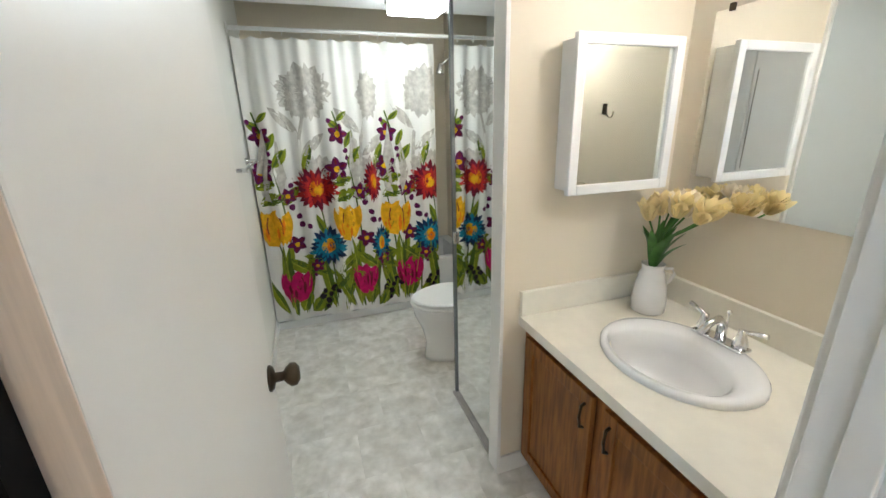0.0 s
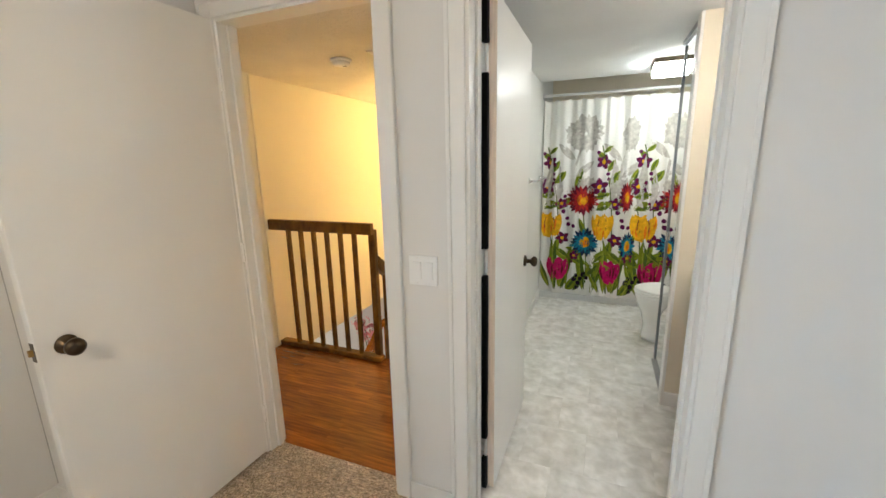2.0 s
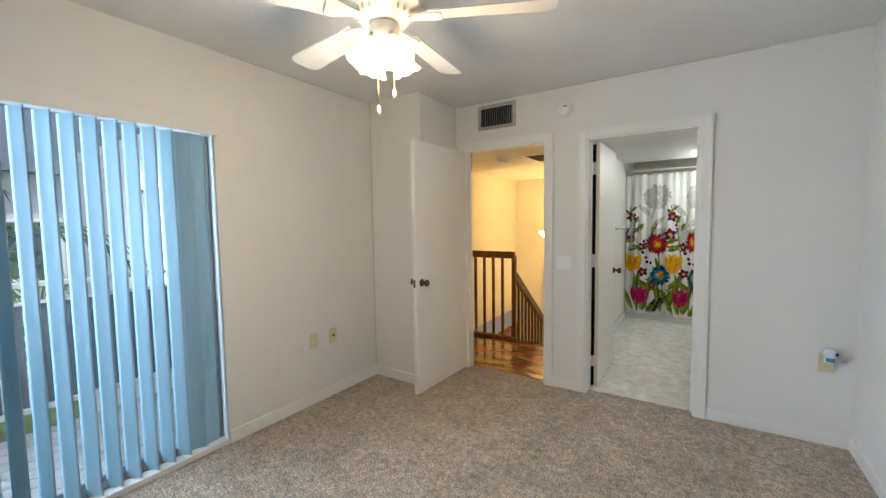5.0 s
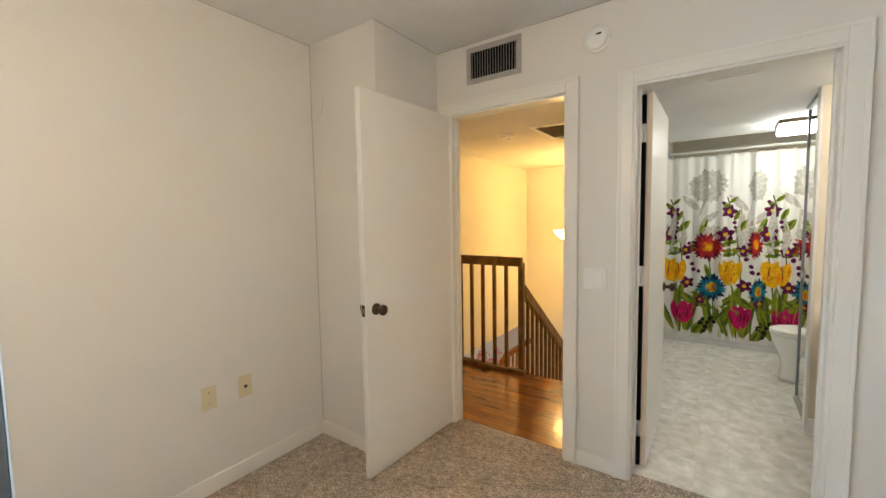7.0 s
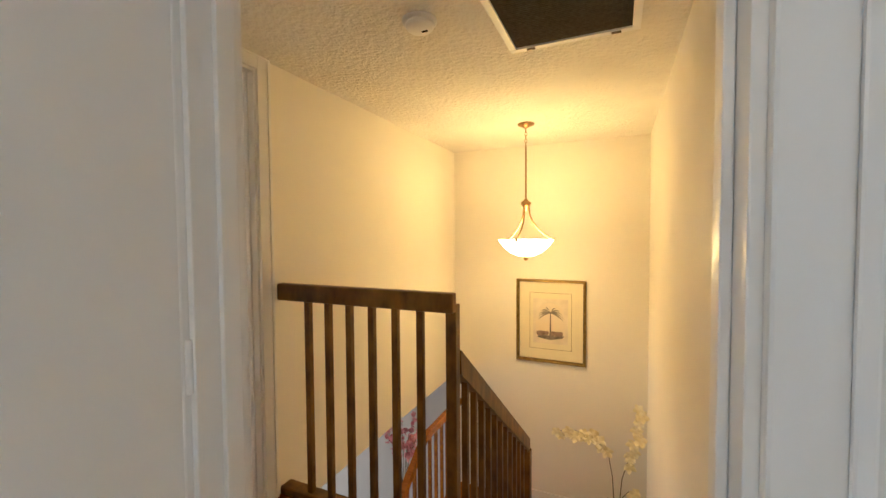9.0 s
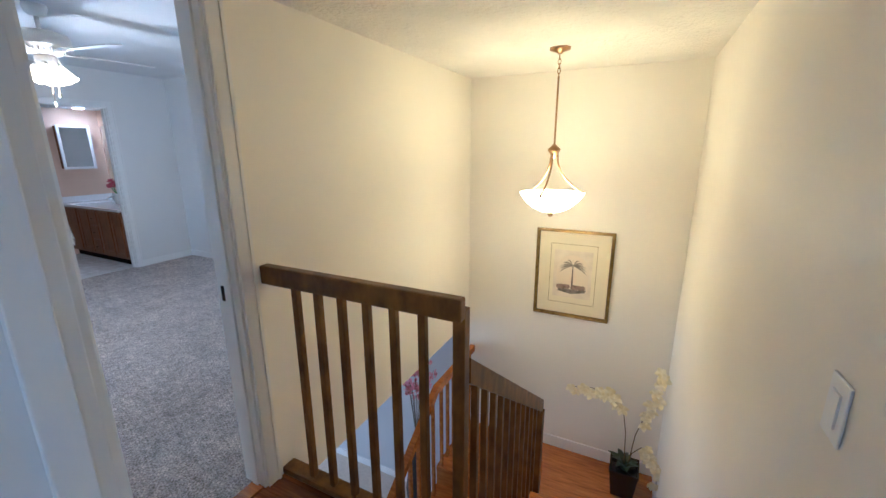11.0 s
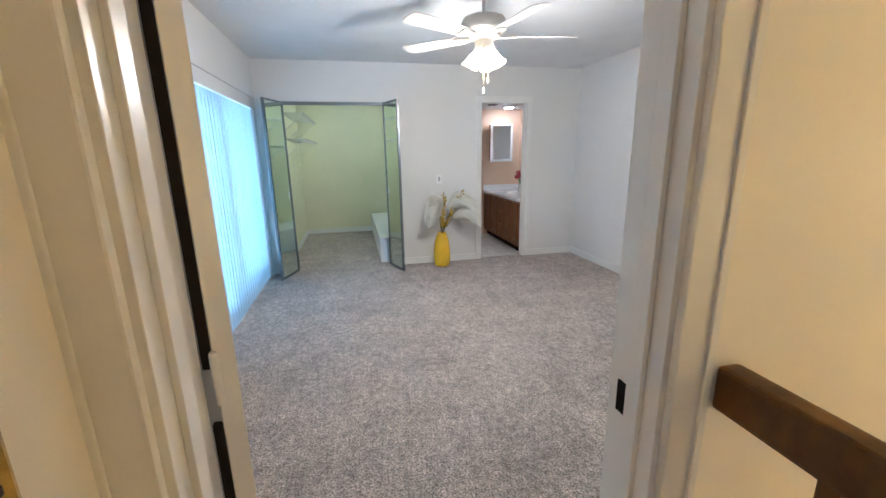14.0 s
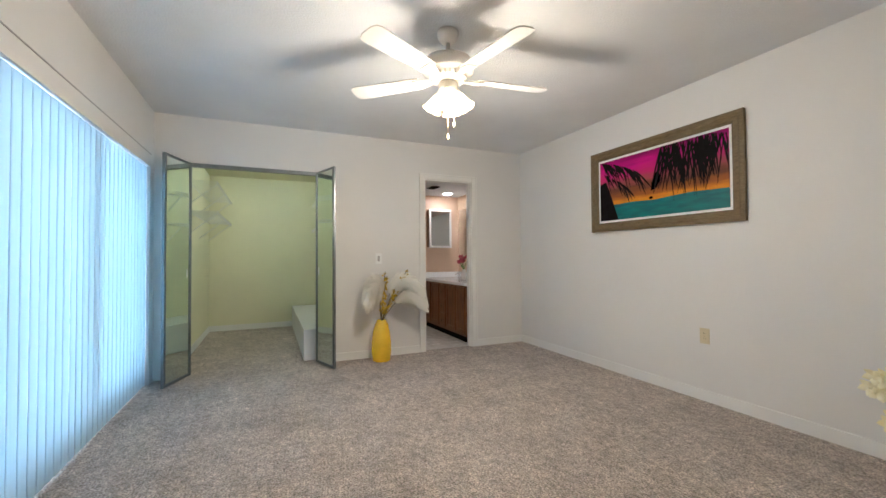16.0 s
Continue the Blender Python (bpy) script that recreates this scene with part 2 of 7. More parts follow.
M["trunk"] = mat("palm_trunk", (0.20, 0.16, 0.12), 0.9, 0.25, 9, 0.5, 30)
M["grass"] = mat("lawn", (0.07, 0.12, 0.035), 0.9, 0.3, 4, 0.6, 60)
M["curtain"] = mat("white_fabric", (0.80, 0.79, 0.76), 0.7, 0.02, 3, 0.05, 500)
M["mat_board"] = mat("cream_mat_board", (0.80, 0.73, 0.52), 0.7, 0.03, 5)
M["paper"] = mat("print_paper", (0.80, 0.71, 0.57), 0.7, 0.08, 9)
M["ink"] = mat("sepia_ink", (0.27, 0.235, 0.21), 0.8, 0.25, 40)
M["print_sky"] = mat("tinted_print_sky", (0.76, 0.64, 0.47), 0.7, color2=(0.73, 0.65, 0.54), scale=5)
M["ink2"] = mat("rose_sepia_ink", (0.38, 0.27, 0.22), 0.8, 0.25, 40)
M["wood_frame"] = mat("weathered_wood_frame", (0.21, 0.155, 0.08), 0.6, color2=(0.115, 0.083, 0.04), scale=9, stretch=(2, 20, 20), bump=0.2, bscale=60)
M["shade_glow"] = glow("lit_frosted_shade", (1.0, 0.66, 0.30), 2.6, (0.45, 0.38, 0.28))
M["shade_glow_b"] = glow("lit_frosted_shade_far", (1.0, 0.62, 0.28), 4.5, (0.5, 0.42, 0.32))
M["vanity_glow"] = glow("lit_vanity_globe", (1.0, 0.95, 0.90), 24.0)
M["closet_glow"] = glow("lit_closet_lamp", (1.0, 1.0, 0.75), 24.0)
M["bath_glow"] = glow("lit_diffuser", (0.95, 1.0, 0.95), 13.0)
M["bowl_glow"] = glow("lit_alabaster_bowl", (1.0, 0.61, 0.20), 16.0)
M["can_glow"] = glow("lit_recessed_lamp", (1.0, 0.86, 0.70), 85.0)
M["fan_white"] = mat("fan_white", (0.80, 0.77, 0.72), 0.35, 0.02, 4)
M["wire"] = mat("white_coated_wire", (0.75, 0.75, 0.72), 0.4, 0.02, 4)
for key, col in dict(p_grey=(0.60, 0.575, 0.53), p_red=(0.52, 0.03, 0.03), p_maroon=(0.17, 0.01, 0.03), p_orange=(0.90, 0.25, 0.01), p_yellow=(0.92, 0.50, 0.015),
                     p_magenta=(0.60, 0.012, 0.13), p_purple=(0.13, 0.012, 0.09), p_blue=(0.02, 0.22, 0.36), p_navy=(0.012, 0.035, 0.10), p_green=(0.24, 0.30, 0.02), p_lime=(0.42, 0.46, 0.06),
                     p_dgreen=(0.085, 0.14, 0.02), p_black=(0.02, 0.012, 0.02)).items():
    M[key] = mat("curtain_ink_" + key[2:], col, 0.65, 0.14, 30, spec=0.12)


def sunset_mat():
    m = bpy.data.materials.new("sunset_print")
    m.use_nodes = True
    n, ln = m.node_tree.nodes, m.node_tree.links
    tc = n.new("ShaderNodeTexCoord")
    sp = n.new("ShaderNodeSeparateXYZ")
    ln.new(tc.outputs["Generated"], sp.inputs[0])
    ns = n.new("ShaderNodeTexNoise")
    ns.inputs["Scale"].default_value = 5
    mp = n.new("ShaderNodeMapping")
    mp.inputs["Scale"].default_value = (1.0, 1.0, 3.0)
    ln.new(tc.outputs["Generated"], mp.inputs[0])
    ln.new(mp.outputs[0], ns.inputs["Vector"])
    ad = n.new("ShaderNodeMath")
    ad.operation = "MULTIPLY_ADD"
    ad.inputs[1].default_value, ad.inputs[2].default_value = 0.22, -0.11
    ln.new(ns.outputs[0], ad.inputs[0])
    sm = n.new("ShaderNodeMath")
    ln.new(sp.outputs[2], sm.inputs[0])
    ln.new(ad.outputs[0], sm.inputs[1])
    r = n.new("ShaderNodeValToRGB")
    el = r.color_ramp.elements
    el[0].position, el[0].color = 0.0, (0.35, 0.11, 0.01, 1)
    el[1].position, el[1].color = 1.0, (0.26, 0.001, 0.12, 1)
    for p, c in ((0.27, (0.72, 0.26, 0.01, 1)), (0.36, (0.36, 0.11, 0.02, 1)), (0.48, (0.15, 0.05, 0.03, 1)), (0.58, (0.30, 0.07, 0.07, 1)), (0.70, (0.52, 0.02, 0.15, 1)), (0.84, (0.60, 0.002, 0.24, 1))):
        e = el.new(p)
        e.color = c
    ln.new(sm.outputs[0], r.inputs[0])
    b = n["Principled BSDF"]
    ln.new(r.outputs[0], b.inputs["Base Color"])
    b.inputs["Roughness"].default_value, b.inputs["Specular IOR Level"].default_value = 0.5, 0.2
    return m


M["sunset"] = sunset_mat()
M["teal_sea"] = mat("teal_sea_print", (0.004, 0.17, 0.165), 0.5, color2=(0.003, 0.10, 0.115), scale=6, stretch=(1, 1, 5))
M["palm_print"] = mat("palm_silhouette_print", (0.010, 0.008, 0.010), 0.6, 0.2, 20, spec=0.1)
M["sun_print"] = mat("sun_print", (0.95, 0.42, 0.03), 0.35, 0.05, 20)

# ---------------------------------------------------------------- mesh helpers
ORIGIN = {}


def box(bm, x0, y0, z0, x1, y1, z1, bevel=0.0, mi=0):
    vs = [bm.verts.new(p) for p in ((x0, y0, z0), (x1, y0, z0), (x1, y1, z0), (x0, y1, z0), (x0, y0, z1), (x1, y0, z1), (x1, y1, z1), (x0, y1, z1))]
    fs = [bm.faces.new([vs[i] for i in q]) for q in ((3, 2, 1, 0), (4, 5, 6, 7), (0, 1, 5, 4), (1, 2, 6, 5), (2, 3, 7, 6), (3, 0, 4, 7))]
    for f in fs:
        f.material_index = mi
    if bevel:
        es = {e for f in fs for e in f.edges}
        bmesh.ops.bevel(bm, geom=list(es), offset=bevel, segments=2, affect="EDGES", profile=0.6)
    return vs


def boxes(*args, bevel=0.0):
    bm = bmesh.new()
    for a in args:
        box(bm, *a, bevel=bevel)
    return bm


def lathe(profile, center=(0, 0, 0), seg=24, axis="z", bm=None, sx=1.0, sy=1.0, mi=0):
    """Turned shape: profile of (radius, height)."""
    bm = bm or bmesh.new()
    rings = []
    for r, h in profile:
        ring = []
        for i in range(seg):
            a = 2 * math.pi * i / seg
            u, v = max(r, 1e-4) * math.cos(a) * sx, max(r, 1e-4) * math.sin(a) * sy
            p = {"z": (u, v, h), "x": (h, u, v), "y": (u, h, v)}[axis]
            ring.append(bm.verts.new((center[0] + p[0], center[1] + p[1], center[2] + p[2])))
        rings.append(ring)
    for a, b in zip(rings, rings[1:]):
        for i in range(seg):
            f = bm.faces.new((a[i], a[(i + 1) % seg], b[(i + 1) % seg], b[i]))
            f.material_index, f.smooth = mi, True
    for ring in (rings[0], rings[-1]):
        f = bm.faces.new(ring)
        f.material_index = mi
    return bm


def tube(points, radius, seg=8, bm=None, mi=0, end=None):
    """Round bar along points; end: radius at the far end."""
    bm = bm or bmesh.new()
    pts = [Vector(p) for p in points]
    rings = []
    for i, p in enumerate(pts):
        d = (pts[min(i + 1, len(pts) - 1)] - pts[max(i - 1, 0)]).normalized()
        u = d.cross(Vector((0, 0, 1)))
        if u.length < 1e-3:
            u = d.cross(Vector((0, 1, 0)))
        u.normalize()
        w = d.cross(u)
        r = radius if end is None else radius + (end - radius) * i / (len(pts) - 1)
        rings.append([bm.verts.new(p + u * r * math.cos(2 * math.pi * k / seg) + w * r * math.sin(2 * math.pi * k / seg)) for k in range(seg)])
    for a, b in zip(rings, rings[1:]):
        for k in range(seg):
            f = bm.faces.new((a[k], a[(k + 1) % seg], b[(k + 1) % seg], b[k]))
            f.smooth, f.material_index = True, mi
    for ring in (rings[0], rings[-1]):
        bm.faces.new(ring).material_index = mi
    return bm


def prism(points, a0, a1, axis="x", bm=None, mi=0):
    """A flat outline pushed from a0 to a1 along an axis."""
    bm = bm or bmesh.new()

    def at(p, a):
        return {"x": (a, p[0], p[1]), "y": (p[0], a, p[1]), "z": (p[0], p[1], a)}[axis]
    lo, hi = [bm.verts.new(at(p, a0)) for p in points], [bm.verts.new(at(p, a1)) for p in points]
    fs = [bm.faces.new(lo), bm.faces.new(hi)]
    k = len(points)
    for i in range(k):
        fs.append(bm.faces.new((lo[i], lo[(i + 1) % k], hi[(i + 1) % k], hi[i])))
    for f in fs:
        f.material_index = mi
    return bm


def finish(bm, name, mats):
    bmesh.ops.recalc_face_normals(bm, faces=bm.faces)
    me = bpy.data.meshes.new(name)
    bm.to_mesh(me)
    bm.free()
    for m in (mats if isinstance(mats, (list, tuple)) else [mats]):
        me.materials.append(m)
    return me


def thing(name, at, label, category, group="", rz=0.0):
    ob = new(name)
    ob.empty_display_size = 0.1
    ob.matrix_basis = pose(*at, 0, 0, rz)
    ORIGIN[ob.name] = pose(*at, 0, 0, rz)
    return tagged(ob, label, category, group)


def part(name, bm, material, parent, label=""):
    """Links a bmesh in world places as one mesh under a thing or part."""
    me = finish(bm, name, material)
    m = ORIGIN.get(parent.name, Matrix.Identity(4))
    me.transform(m.inverted())
    ob = new(name, me)
    ob.parent = parent
    ORIGIN[ob.name] = m
    if label:
        ob["label"] = label
    return ob


def local_part(name, bm, material, parent, label=""):
    """The same for a bmesh in the thing's own places."""
    ob = new(name, finish(bm, name, material))
    ob.parent = parent
    ORIGIN[ob.name] = ORIGIN.get(parent.name, Matrix.Identity(4))
    if label:
        ob["label"] = label
    return ob


def solid(name, bm, material, label, category, group="", kind=""):
    return tagged(new(name, finish(bm, name, material)), label, category, group, kind)


def setting(name, bm, material, label="", category=""):
    return tagged(new(name, finish(bm, name, material)), label, category, "", "structure")

# ---------------------------------------------------------------- large structure
AX0, AX1, AY0, AZ = -1.907, 1.355, -4.40, 2.44
HX0, HX1, HY1, HZ = -2.145, -0.39, 3.30, 2.085
BX0, BX1, BY0, BY1, BZ = -6.64, -2.27, -0.60, 3.372, 2.436
LOW = -2.534


def wall_with_opening(axis, a0, a1, t0, t1, z0, z1, holes):
    """Wall along axis from a0 to a1, thick from t0 to t1; holes: (from, to, bottom, top)."""
    bm = bmesh.new()

    def put(p, q, lo, hi):
        if q - p > 1e-4 and hi - lo > 1e-4:
            box(bm, *((p, t0, lo, q, t1, hi) if axis == "x" else (t0, p, lo, t1, q, hi)))
    last = a0
    for p, q, lo, hi in sorted(holes):
        put(last, p, z0, z1)
        if lo > 0:
            put(p, q, z0, lo)
        put(p, q, hi, z1)
        last = q
    put(last, a1, z0, z1)
    return bm


HALL_DOOR, BATH_DOOR = (-1.270, -0.505, 0, 2.04), (-0.187, 0.566, 0, 2.02)
setting("wall_north", wall_with_opening("x", AX0, AX1, 0, 0.058, -0.1, AZ, [HALL_DOOR, BATH_DOOR]), M["wall_a"], "white painted bedroom wall with two doorways", "wall")
setting("wall_hall_south", wall_with_opening("x", HX0, HX1 + 0.03, 0.058, 0.095, -0.1, 2.5, [HALL_DOOR]), M["wall_hall"], "cream painted hall wall beside the bedroom door", "wall")
setting("wall_bath_south", wall_with_opening("x", HX1 + 0.03, 1.5, 0.058, 0.13, -0.1, 2.5, [BATH_DOOR]), M["wall_bath"], "cream bathroom wall around its doorway", "wall")
setting("wall_east", boxes((AX1, AY0, -0.1, 1.5, 0.058, 2.55)), M["wall_a"], "plain white bedroom wall", "wall")
setting("wall_south", boxes((-2.05, AY0 - 0.12, -0.1, 1.5, AY0, 2.55)), M["wall_a"], "plain white bedroom wall", "wall")
A_WIN = (-3.95, -1.935, 0.03, 1.985)
setting("wall_west", wall_with_opening("y", AY0, -0.57, -2.05, AX0, -0.1, 2.55, [A_WIN]), M["wall_a"], "white bedroom wall with a wide patio window", "wall")
setting("wall_alcove", boxes((-2.05, -0.57, -0.1, -1.36, -0.001, 2.55)), M["wall_a"], "boxed-out white wall corner beside the door", "wall")
setting("ceiling_bedroom", boxes((-2.05, AY0 - 0.1, AZ, 1.5, 0.058, AZ + 0.12)), M["ceiling"], "white textured bedroom ceiling", "ceiling")
setting("floor_bedroom", boxes((-2.05, AY0 - 0.1, -0.1, 1.5, 0.075, 0.0)), M["carpet_a"], "taupe cut-pile carpet", "carpet")

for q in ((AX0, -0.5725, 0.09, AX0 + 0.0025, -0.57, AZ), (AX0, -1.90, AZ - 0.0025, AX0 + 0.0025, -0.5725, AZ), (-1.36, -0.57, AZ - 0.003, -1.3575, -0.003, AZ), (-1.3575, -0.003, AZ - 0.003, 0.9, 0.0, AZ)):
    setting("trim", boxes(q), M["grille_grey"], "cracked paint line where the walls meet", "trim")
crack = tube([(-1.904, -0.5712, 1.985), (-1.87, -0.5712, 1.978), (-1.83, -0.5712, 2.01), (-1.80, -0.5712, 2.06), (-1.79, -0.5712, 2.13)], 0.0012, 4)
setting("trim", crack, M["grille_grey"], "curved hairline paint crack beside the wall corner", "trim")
B_DOOR = (0.150, 0.915, 0, 2.03)
bm = wall_with_opening("y", 0.088, 1.07, -2.207, HX0, -0.15, 2.5, [B_DOOR])
box(bm, -2.207, 1.07, -0.15, HX0, HY1, 2.5)
setting("wall_hall_west", bm, M["wall_hall"], "cream painted stairwell wall ending above the lower room", "wall")
setting("wall_hall_north", boxes((HX0 - 0.06, HY1, LOW, HX1 + 0.03, HY1 + 0.08, 2.5)), M["wall_hall"], "cream painted stairwell end wall", "wall")
setting("wall_hall_east", boxes((HX1, 0.088, LOW, -0.36, HY1, 2.5)), M["wall_hall"], "cream painted stairwell side wall", "wall")
setting("ceiling_hall", boxes((HX0, 0.088, HZ, HX1, HY1, HZ + 0.1)), M["ceiling_hall"], "knockdown textured hall ceiling", "ceiling")
setting("subfloor_hall", boxes((HX0 - 0.06, 0.076, -0.15, HX1, 1.07, -0.014), (-2.2, 1.05, -0.15, -1.24, 1.085, -0.014)), M["rail_wood"], "edge of the hall floor", "floor")

setting("wall_bath_west", boxes((-0.36, 0.115, -0.1, -0.327, 3.62, 2.5)), M["wall_bath_l"], "pale painted bathroom side wall", "wall")
setting("wall_bath_east", boxes((1.40, 0.115, -0.1, 1.5, 1.75, 2.5), (1.28, 1.70, -0.1, 1.5, 3.62, 2.5)), M["wall_bath"], "cream bathroom wall behind the vanity", "wall")
setting("wall_bath_north", boxes((-0.36, 3.50, -0.1, 1.5, 3.62, 2.5)), M["wall_bath"], "beige wall over the bathtub", "wall")
setting("wall_bath_closet", boxes((0.665, 1.13, -0.1, 1.40, 1.215, 2.5), (0.70, 1.215, -0.1, 1.40, 1.70, 2.5)), M["wall_bath"], "cream wall end of the linen closet", "wall")
setting("ceiling_bath", boxes((-0.36, 0.115, 2.135, 1.5, 2.63, 2.2), (-0.36, 2.60, 2.14, 1.5, 2.63, 2.46), (-0.36, 2.60, 2.42, 1.5, 3.6, 2.5)), M["ceiling"], "white bathroom ceiling, higher over the bathtub", "ceiling")

B_WIN = (-6.52, -4.36, 0.0, 1.93)
setting("wall_b_south", wall_with_opening("x", -6.86, BX1, -0.74, BY0, -0.15, 2.55, [B_WIN]), M["wall_a"], "white bedroom wall with a wide blind-covered window", "wall")
setting("wall_b_east", wall_with_opening("y", BY0, BY1 + 0.1, BX1, -2.207, -0.15, 2.55, [B_DOOR]), M["wall_a"], "white bedroom wall around the doorway", "wall")
setting("wall_b_fill", boxes((-2.207, -0.74, -0.15, -2.05, 0.058, 2.55)), M["wall_a"], "white wall end", "wall")
setting("wall_b_north", boxes((-6.64, BY1, -0.15, BX1, BY1 + 0.12, 2.55)), M["wall_a"], "long white bedroom wall", "wall")
B_CLOSET, B_BATH = (-0.44, 0.955, 0, 2.0), (2.02, 2.65, 0, 2.02)
setting("wall_b_west", wall_with_opening("y", BY0, BY1 + 0.12, -6.75, BX0, -0.15, 2.55, [B_CLOSET, B_BATH]), M["wall_a"], "white bedroom wall with closet and bathroom openings", "wall")
setting("ceiling_b", boxes((-6.75, -0.74, BZ, -2.207, BY1 + 0.1, BZ + 0.12)), M["ceiling"], "white textured bedroom ceiling", "ceiling")
setting("floor_b", boxes((-9.3, -0.74, -0.15, -2.165, 1.42, 0.0), (-6.70, 1.42, -0.15, -2.207, BY1 + 0.12, 0.0)), M["carpet_b"], "grey-taupe cut-pile carpet", "carpet")
setting("floor_b_bath", boxes((-8.45, 1.42, -0.15, -6.70, 3.42, -0.004)), M["tile"], "pale stone-look bathroom floor", "floor")
setting("wall_closet", boxes((-9.32, -0.60, -0.1, -9.2, 1.42, 2.5), (-9.2, -0.60, -0.1, -6.86, -0.47, 2.5), (-9.2, 1.30, -0.1, -6.75, 1.42, 2.5)), M["wall_closet"], "pale green walk-in closet walls", "wall")
setting("ceiling_closet", boxes((-9.3, -0.6, 2.36, -6.75, 1.42, 2.44)), M["wall_closet"], "closet ceiling", "ceiling")
setting("wall_closet_box", boxes((-9.2, 0.70, 0.0, -6.80, 1.30, 0.33), bevel=0.006), M["wall_a"], "low white boxed ledge along the closet wall", "ledge")
setting("wall_b_bath", boxes((-8.42, 1.42, -0.1, -8.30, 3.42, 2.5), (-8.30, 3.265, -0.1, -6.75, 3.42, 2.5), (-8.30, 1.42, -0.1, -6.75, 1.50, 2.5)), M["wall_b2"], "peach painted bathroom walls", "wall")
setting("ceiling_b_bath", boxes((-8.42, 1.42, 2.10, -6.75, 3.42, 2.2)), M["ceiling"], "white bathroom ceiling", "ceiling")

setting("floor_lower", boxes((-6.7, -0.75, LOW - 0.1, HX1, HY1 + 0.1, LOW)), M["carpet_low"], "tan carpet of the lower room", "carpet")
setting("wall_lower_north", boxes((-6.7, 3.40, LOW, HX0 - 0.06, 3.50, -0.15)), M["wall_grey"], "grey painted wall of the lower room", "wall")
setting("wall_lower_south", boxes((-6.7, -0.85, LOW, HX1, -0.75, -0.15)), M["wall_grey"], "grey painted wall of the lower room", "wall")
# opening is out of view, made to let light into the lower room
setting("wall_lower_west", wall_with_opening("y", -0.75, 3.4, -6.8, -6.7, LOW, -0.15, [(0.6, 2.6, -2.4, -0.5)]), M["wall_grey"], "grey wall with an unseen opening added for light", "wall")


def door_frame(name, axis, hole, t0, t1, sides=(True, True), label="white painted door casing", w=0.062):
    """Jambs, stops and casing boards of a doorway in a wall from t0 to t1."""
    p, q, lo, hi = hole
    ob = tagged(new(name), label, "door frame", "", "structure")

    def put(nm, a0, a1, b0, b1, z0, z1, bev=0.004):
        part(nm, boxes((a0, b0, z0, a1, b1, z1) if axis == "x" else (b0, a0, z0, b1, a1, z1), bevel=bev), M["trim"], ob)
    put("jamb", p, p + 0.018, t0 - 0.002, t1 + 0.002, lo, hi, 0.002)
    put("jamb", q - 0.018, q, t0 - 0.002, t1 + 0.002, lo, hi, 0.002)
    put("head_jamb", p + 0.018, q - 0.018, t0 - 0.002, t1 + 0.002, hi - 0.018, hi, 0.002)
    mid = (t0 + t1) / 2
    put("stop", p + 0.018, p + 0.029, mid - 0.005, mid + 0.03, lo, hi - 0.018, 0.002)
    put("stop", q - 0.029, q - 0.018, mid - 0.005, mid + 0.03, lo, hi - 0.018, 0.002)
    for on, f0, f1 in ((sides[0], t0 - 0.017, t0), (sides[1], t1, t1 + 0.017)):
        if on:
            put("casing", p - w, p + 0.006, f0, f1, lo, hi + w)
            put("casing", q - 0.006, q + w, f0, f1, lo, hi + w)
            put("head_casing", p + 0.006, q - 0.006, f0, f1, hi - 0.006, hi + w)
            g0, g1 = (f0 - 0.006, f0) if f0 < t0 else (f1, f1 + 0.006)
            put("backband", p - w, p - w + 0.016, g0, g1, lo, hi + w, 0.003)
            put("backband", q + w - 0.016, q + w, g0, g1, lo, hi + w, 0.003)
            put("backband", p - w + 0.016, q + w - 0.016, g0, g1, hi + w - 0.016, hi + w, 0.003)
    return ob


door_frame("door_frame_1", "x", HALL_DOOR, 0, 0.095)
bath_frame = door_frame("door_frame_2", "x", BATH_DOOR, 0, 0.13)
# added black strips stand in for the shade in the open hinge gap
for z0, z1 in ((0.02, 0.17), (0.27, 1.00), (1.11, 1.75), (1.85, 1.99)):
    part("gap_seal", boxes((-0.1675, 0.1335, z0, -0.146, 0.158, z1)), M["dark"], bath_frame, "black strip standing in for shade in the hinge gap")
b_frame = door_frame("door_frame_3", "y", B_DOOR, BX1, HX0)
# the same here: dark brown strips in place of the gap's shade
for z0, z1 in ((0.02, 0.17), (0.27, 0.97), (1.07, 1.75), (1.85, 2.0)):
    part("gap_seal", boxes((-2.285, 0.1685, z0, -2.275, 0.183, z1)), M["gap_shade_brown"], b_frame, "dark brown strip standing in for shade in the hinge gap")
setting("threshold", boxes((-2.222, 0.169, 0.0, -2.150, 0.896, 0.010), bevel=0.004), M["stair_wood"], "varnished wooden threshold strip in the doorway", "threshold")
door_frame("door_frame_4", "y", B_BATH, -6.75, BX0, (False, True))


def baseboard(runs, material="trim", h=0.085):
    """runs: (x0, y0, x1, y1, inward x, inward y)."""
    for x0, y0, x1, y1, ix, iy in runs:
        d = 0.013
        z0 = 0.0
        bm = bmesh.new()
        xs, ys = sorted((x0, x1)), sorted((y0, y1))
        a = (xs[0] + min(0, ix * d), ys[0] + min(0, iy * d), xs[1] + max(0, ix * d), ys[1] + max(0, iy * d))
        box(bm, a[0], a[1], z0, a[2], a[3], z0 + h, 0.004)
        setting("baseboard", bm, M[material], "white painted baseboard", "baseboard")


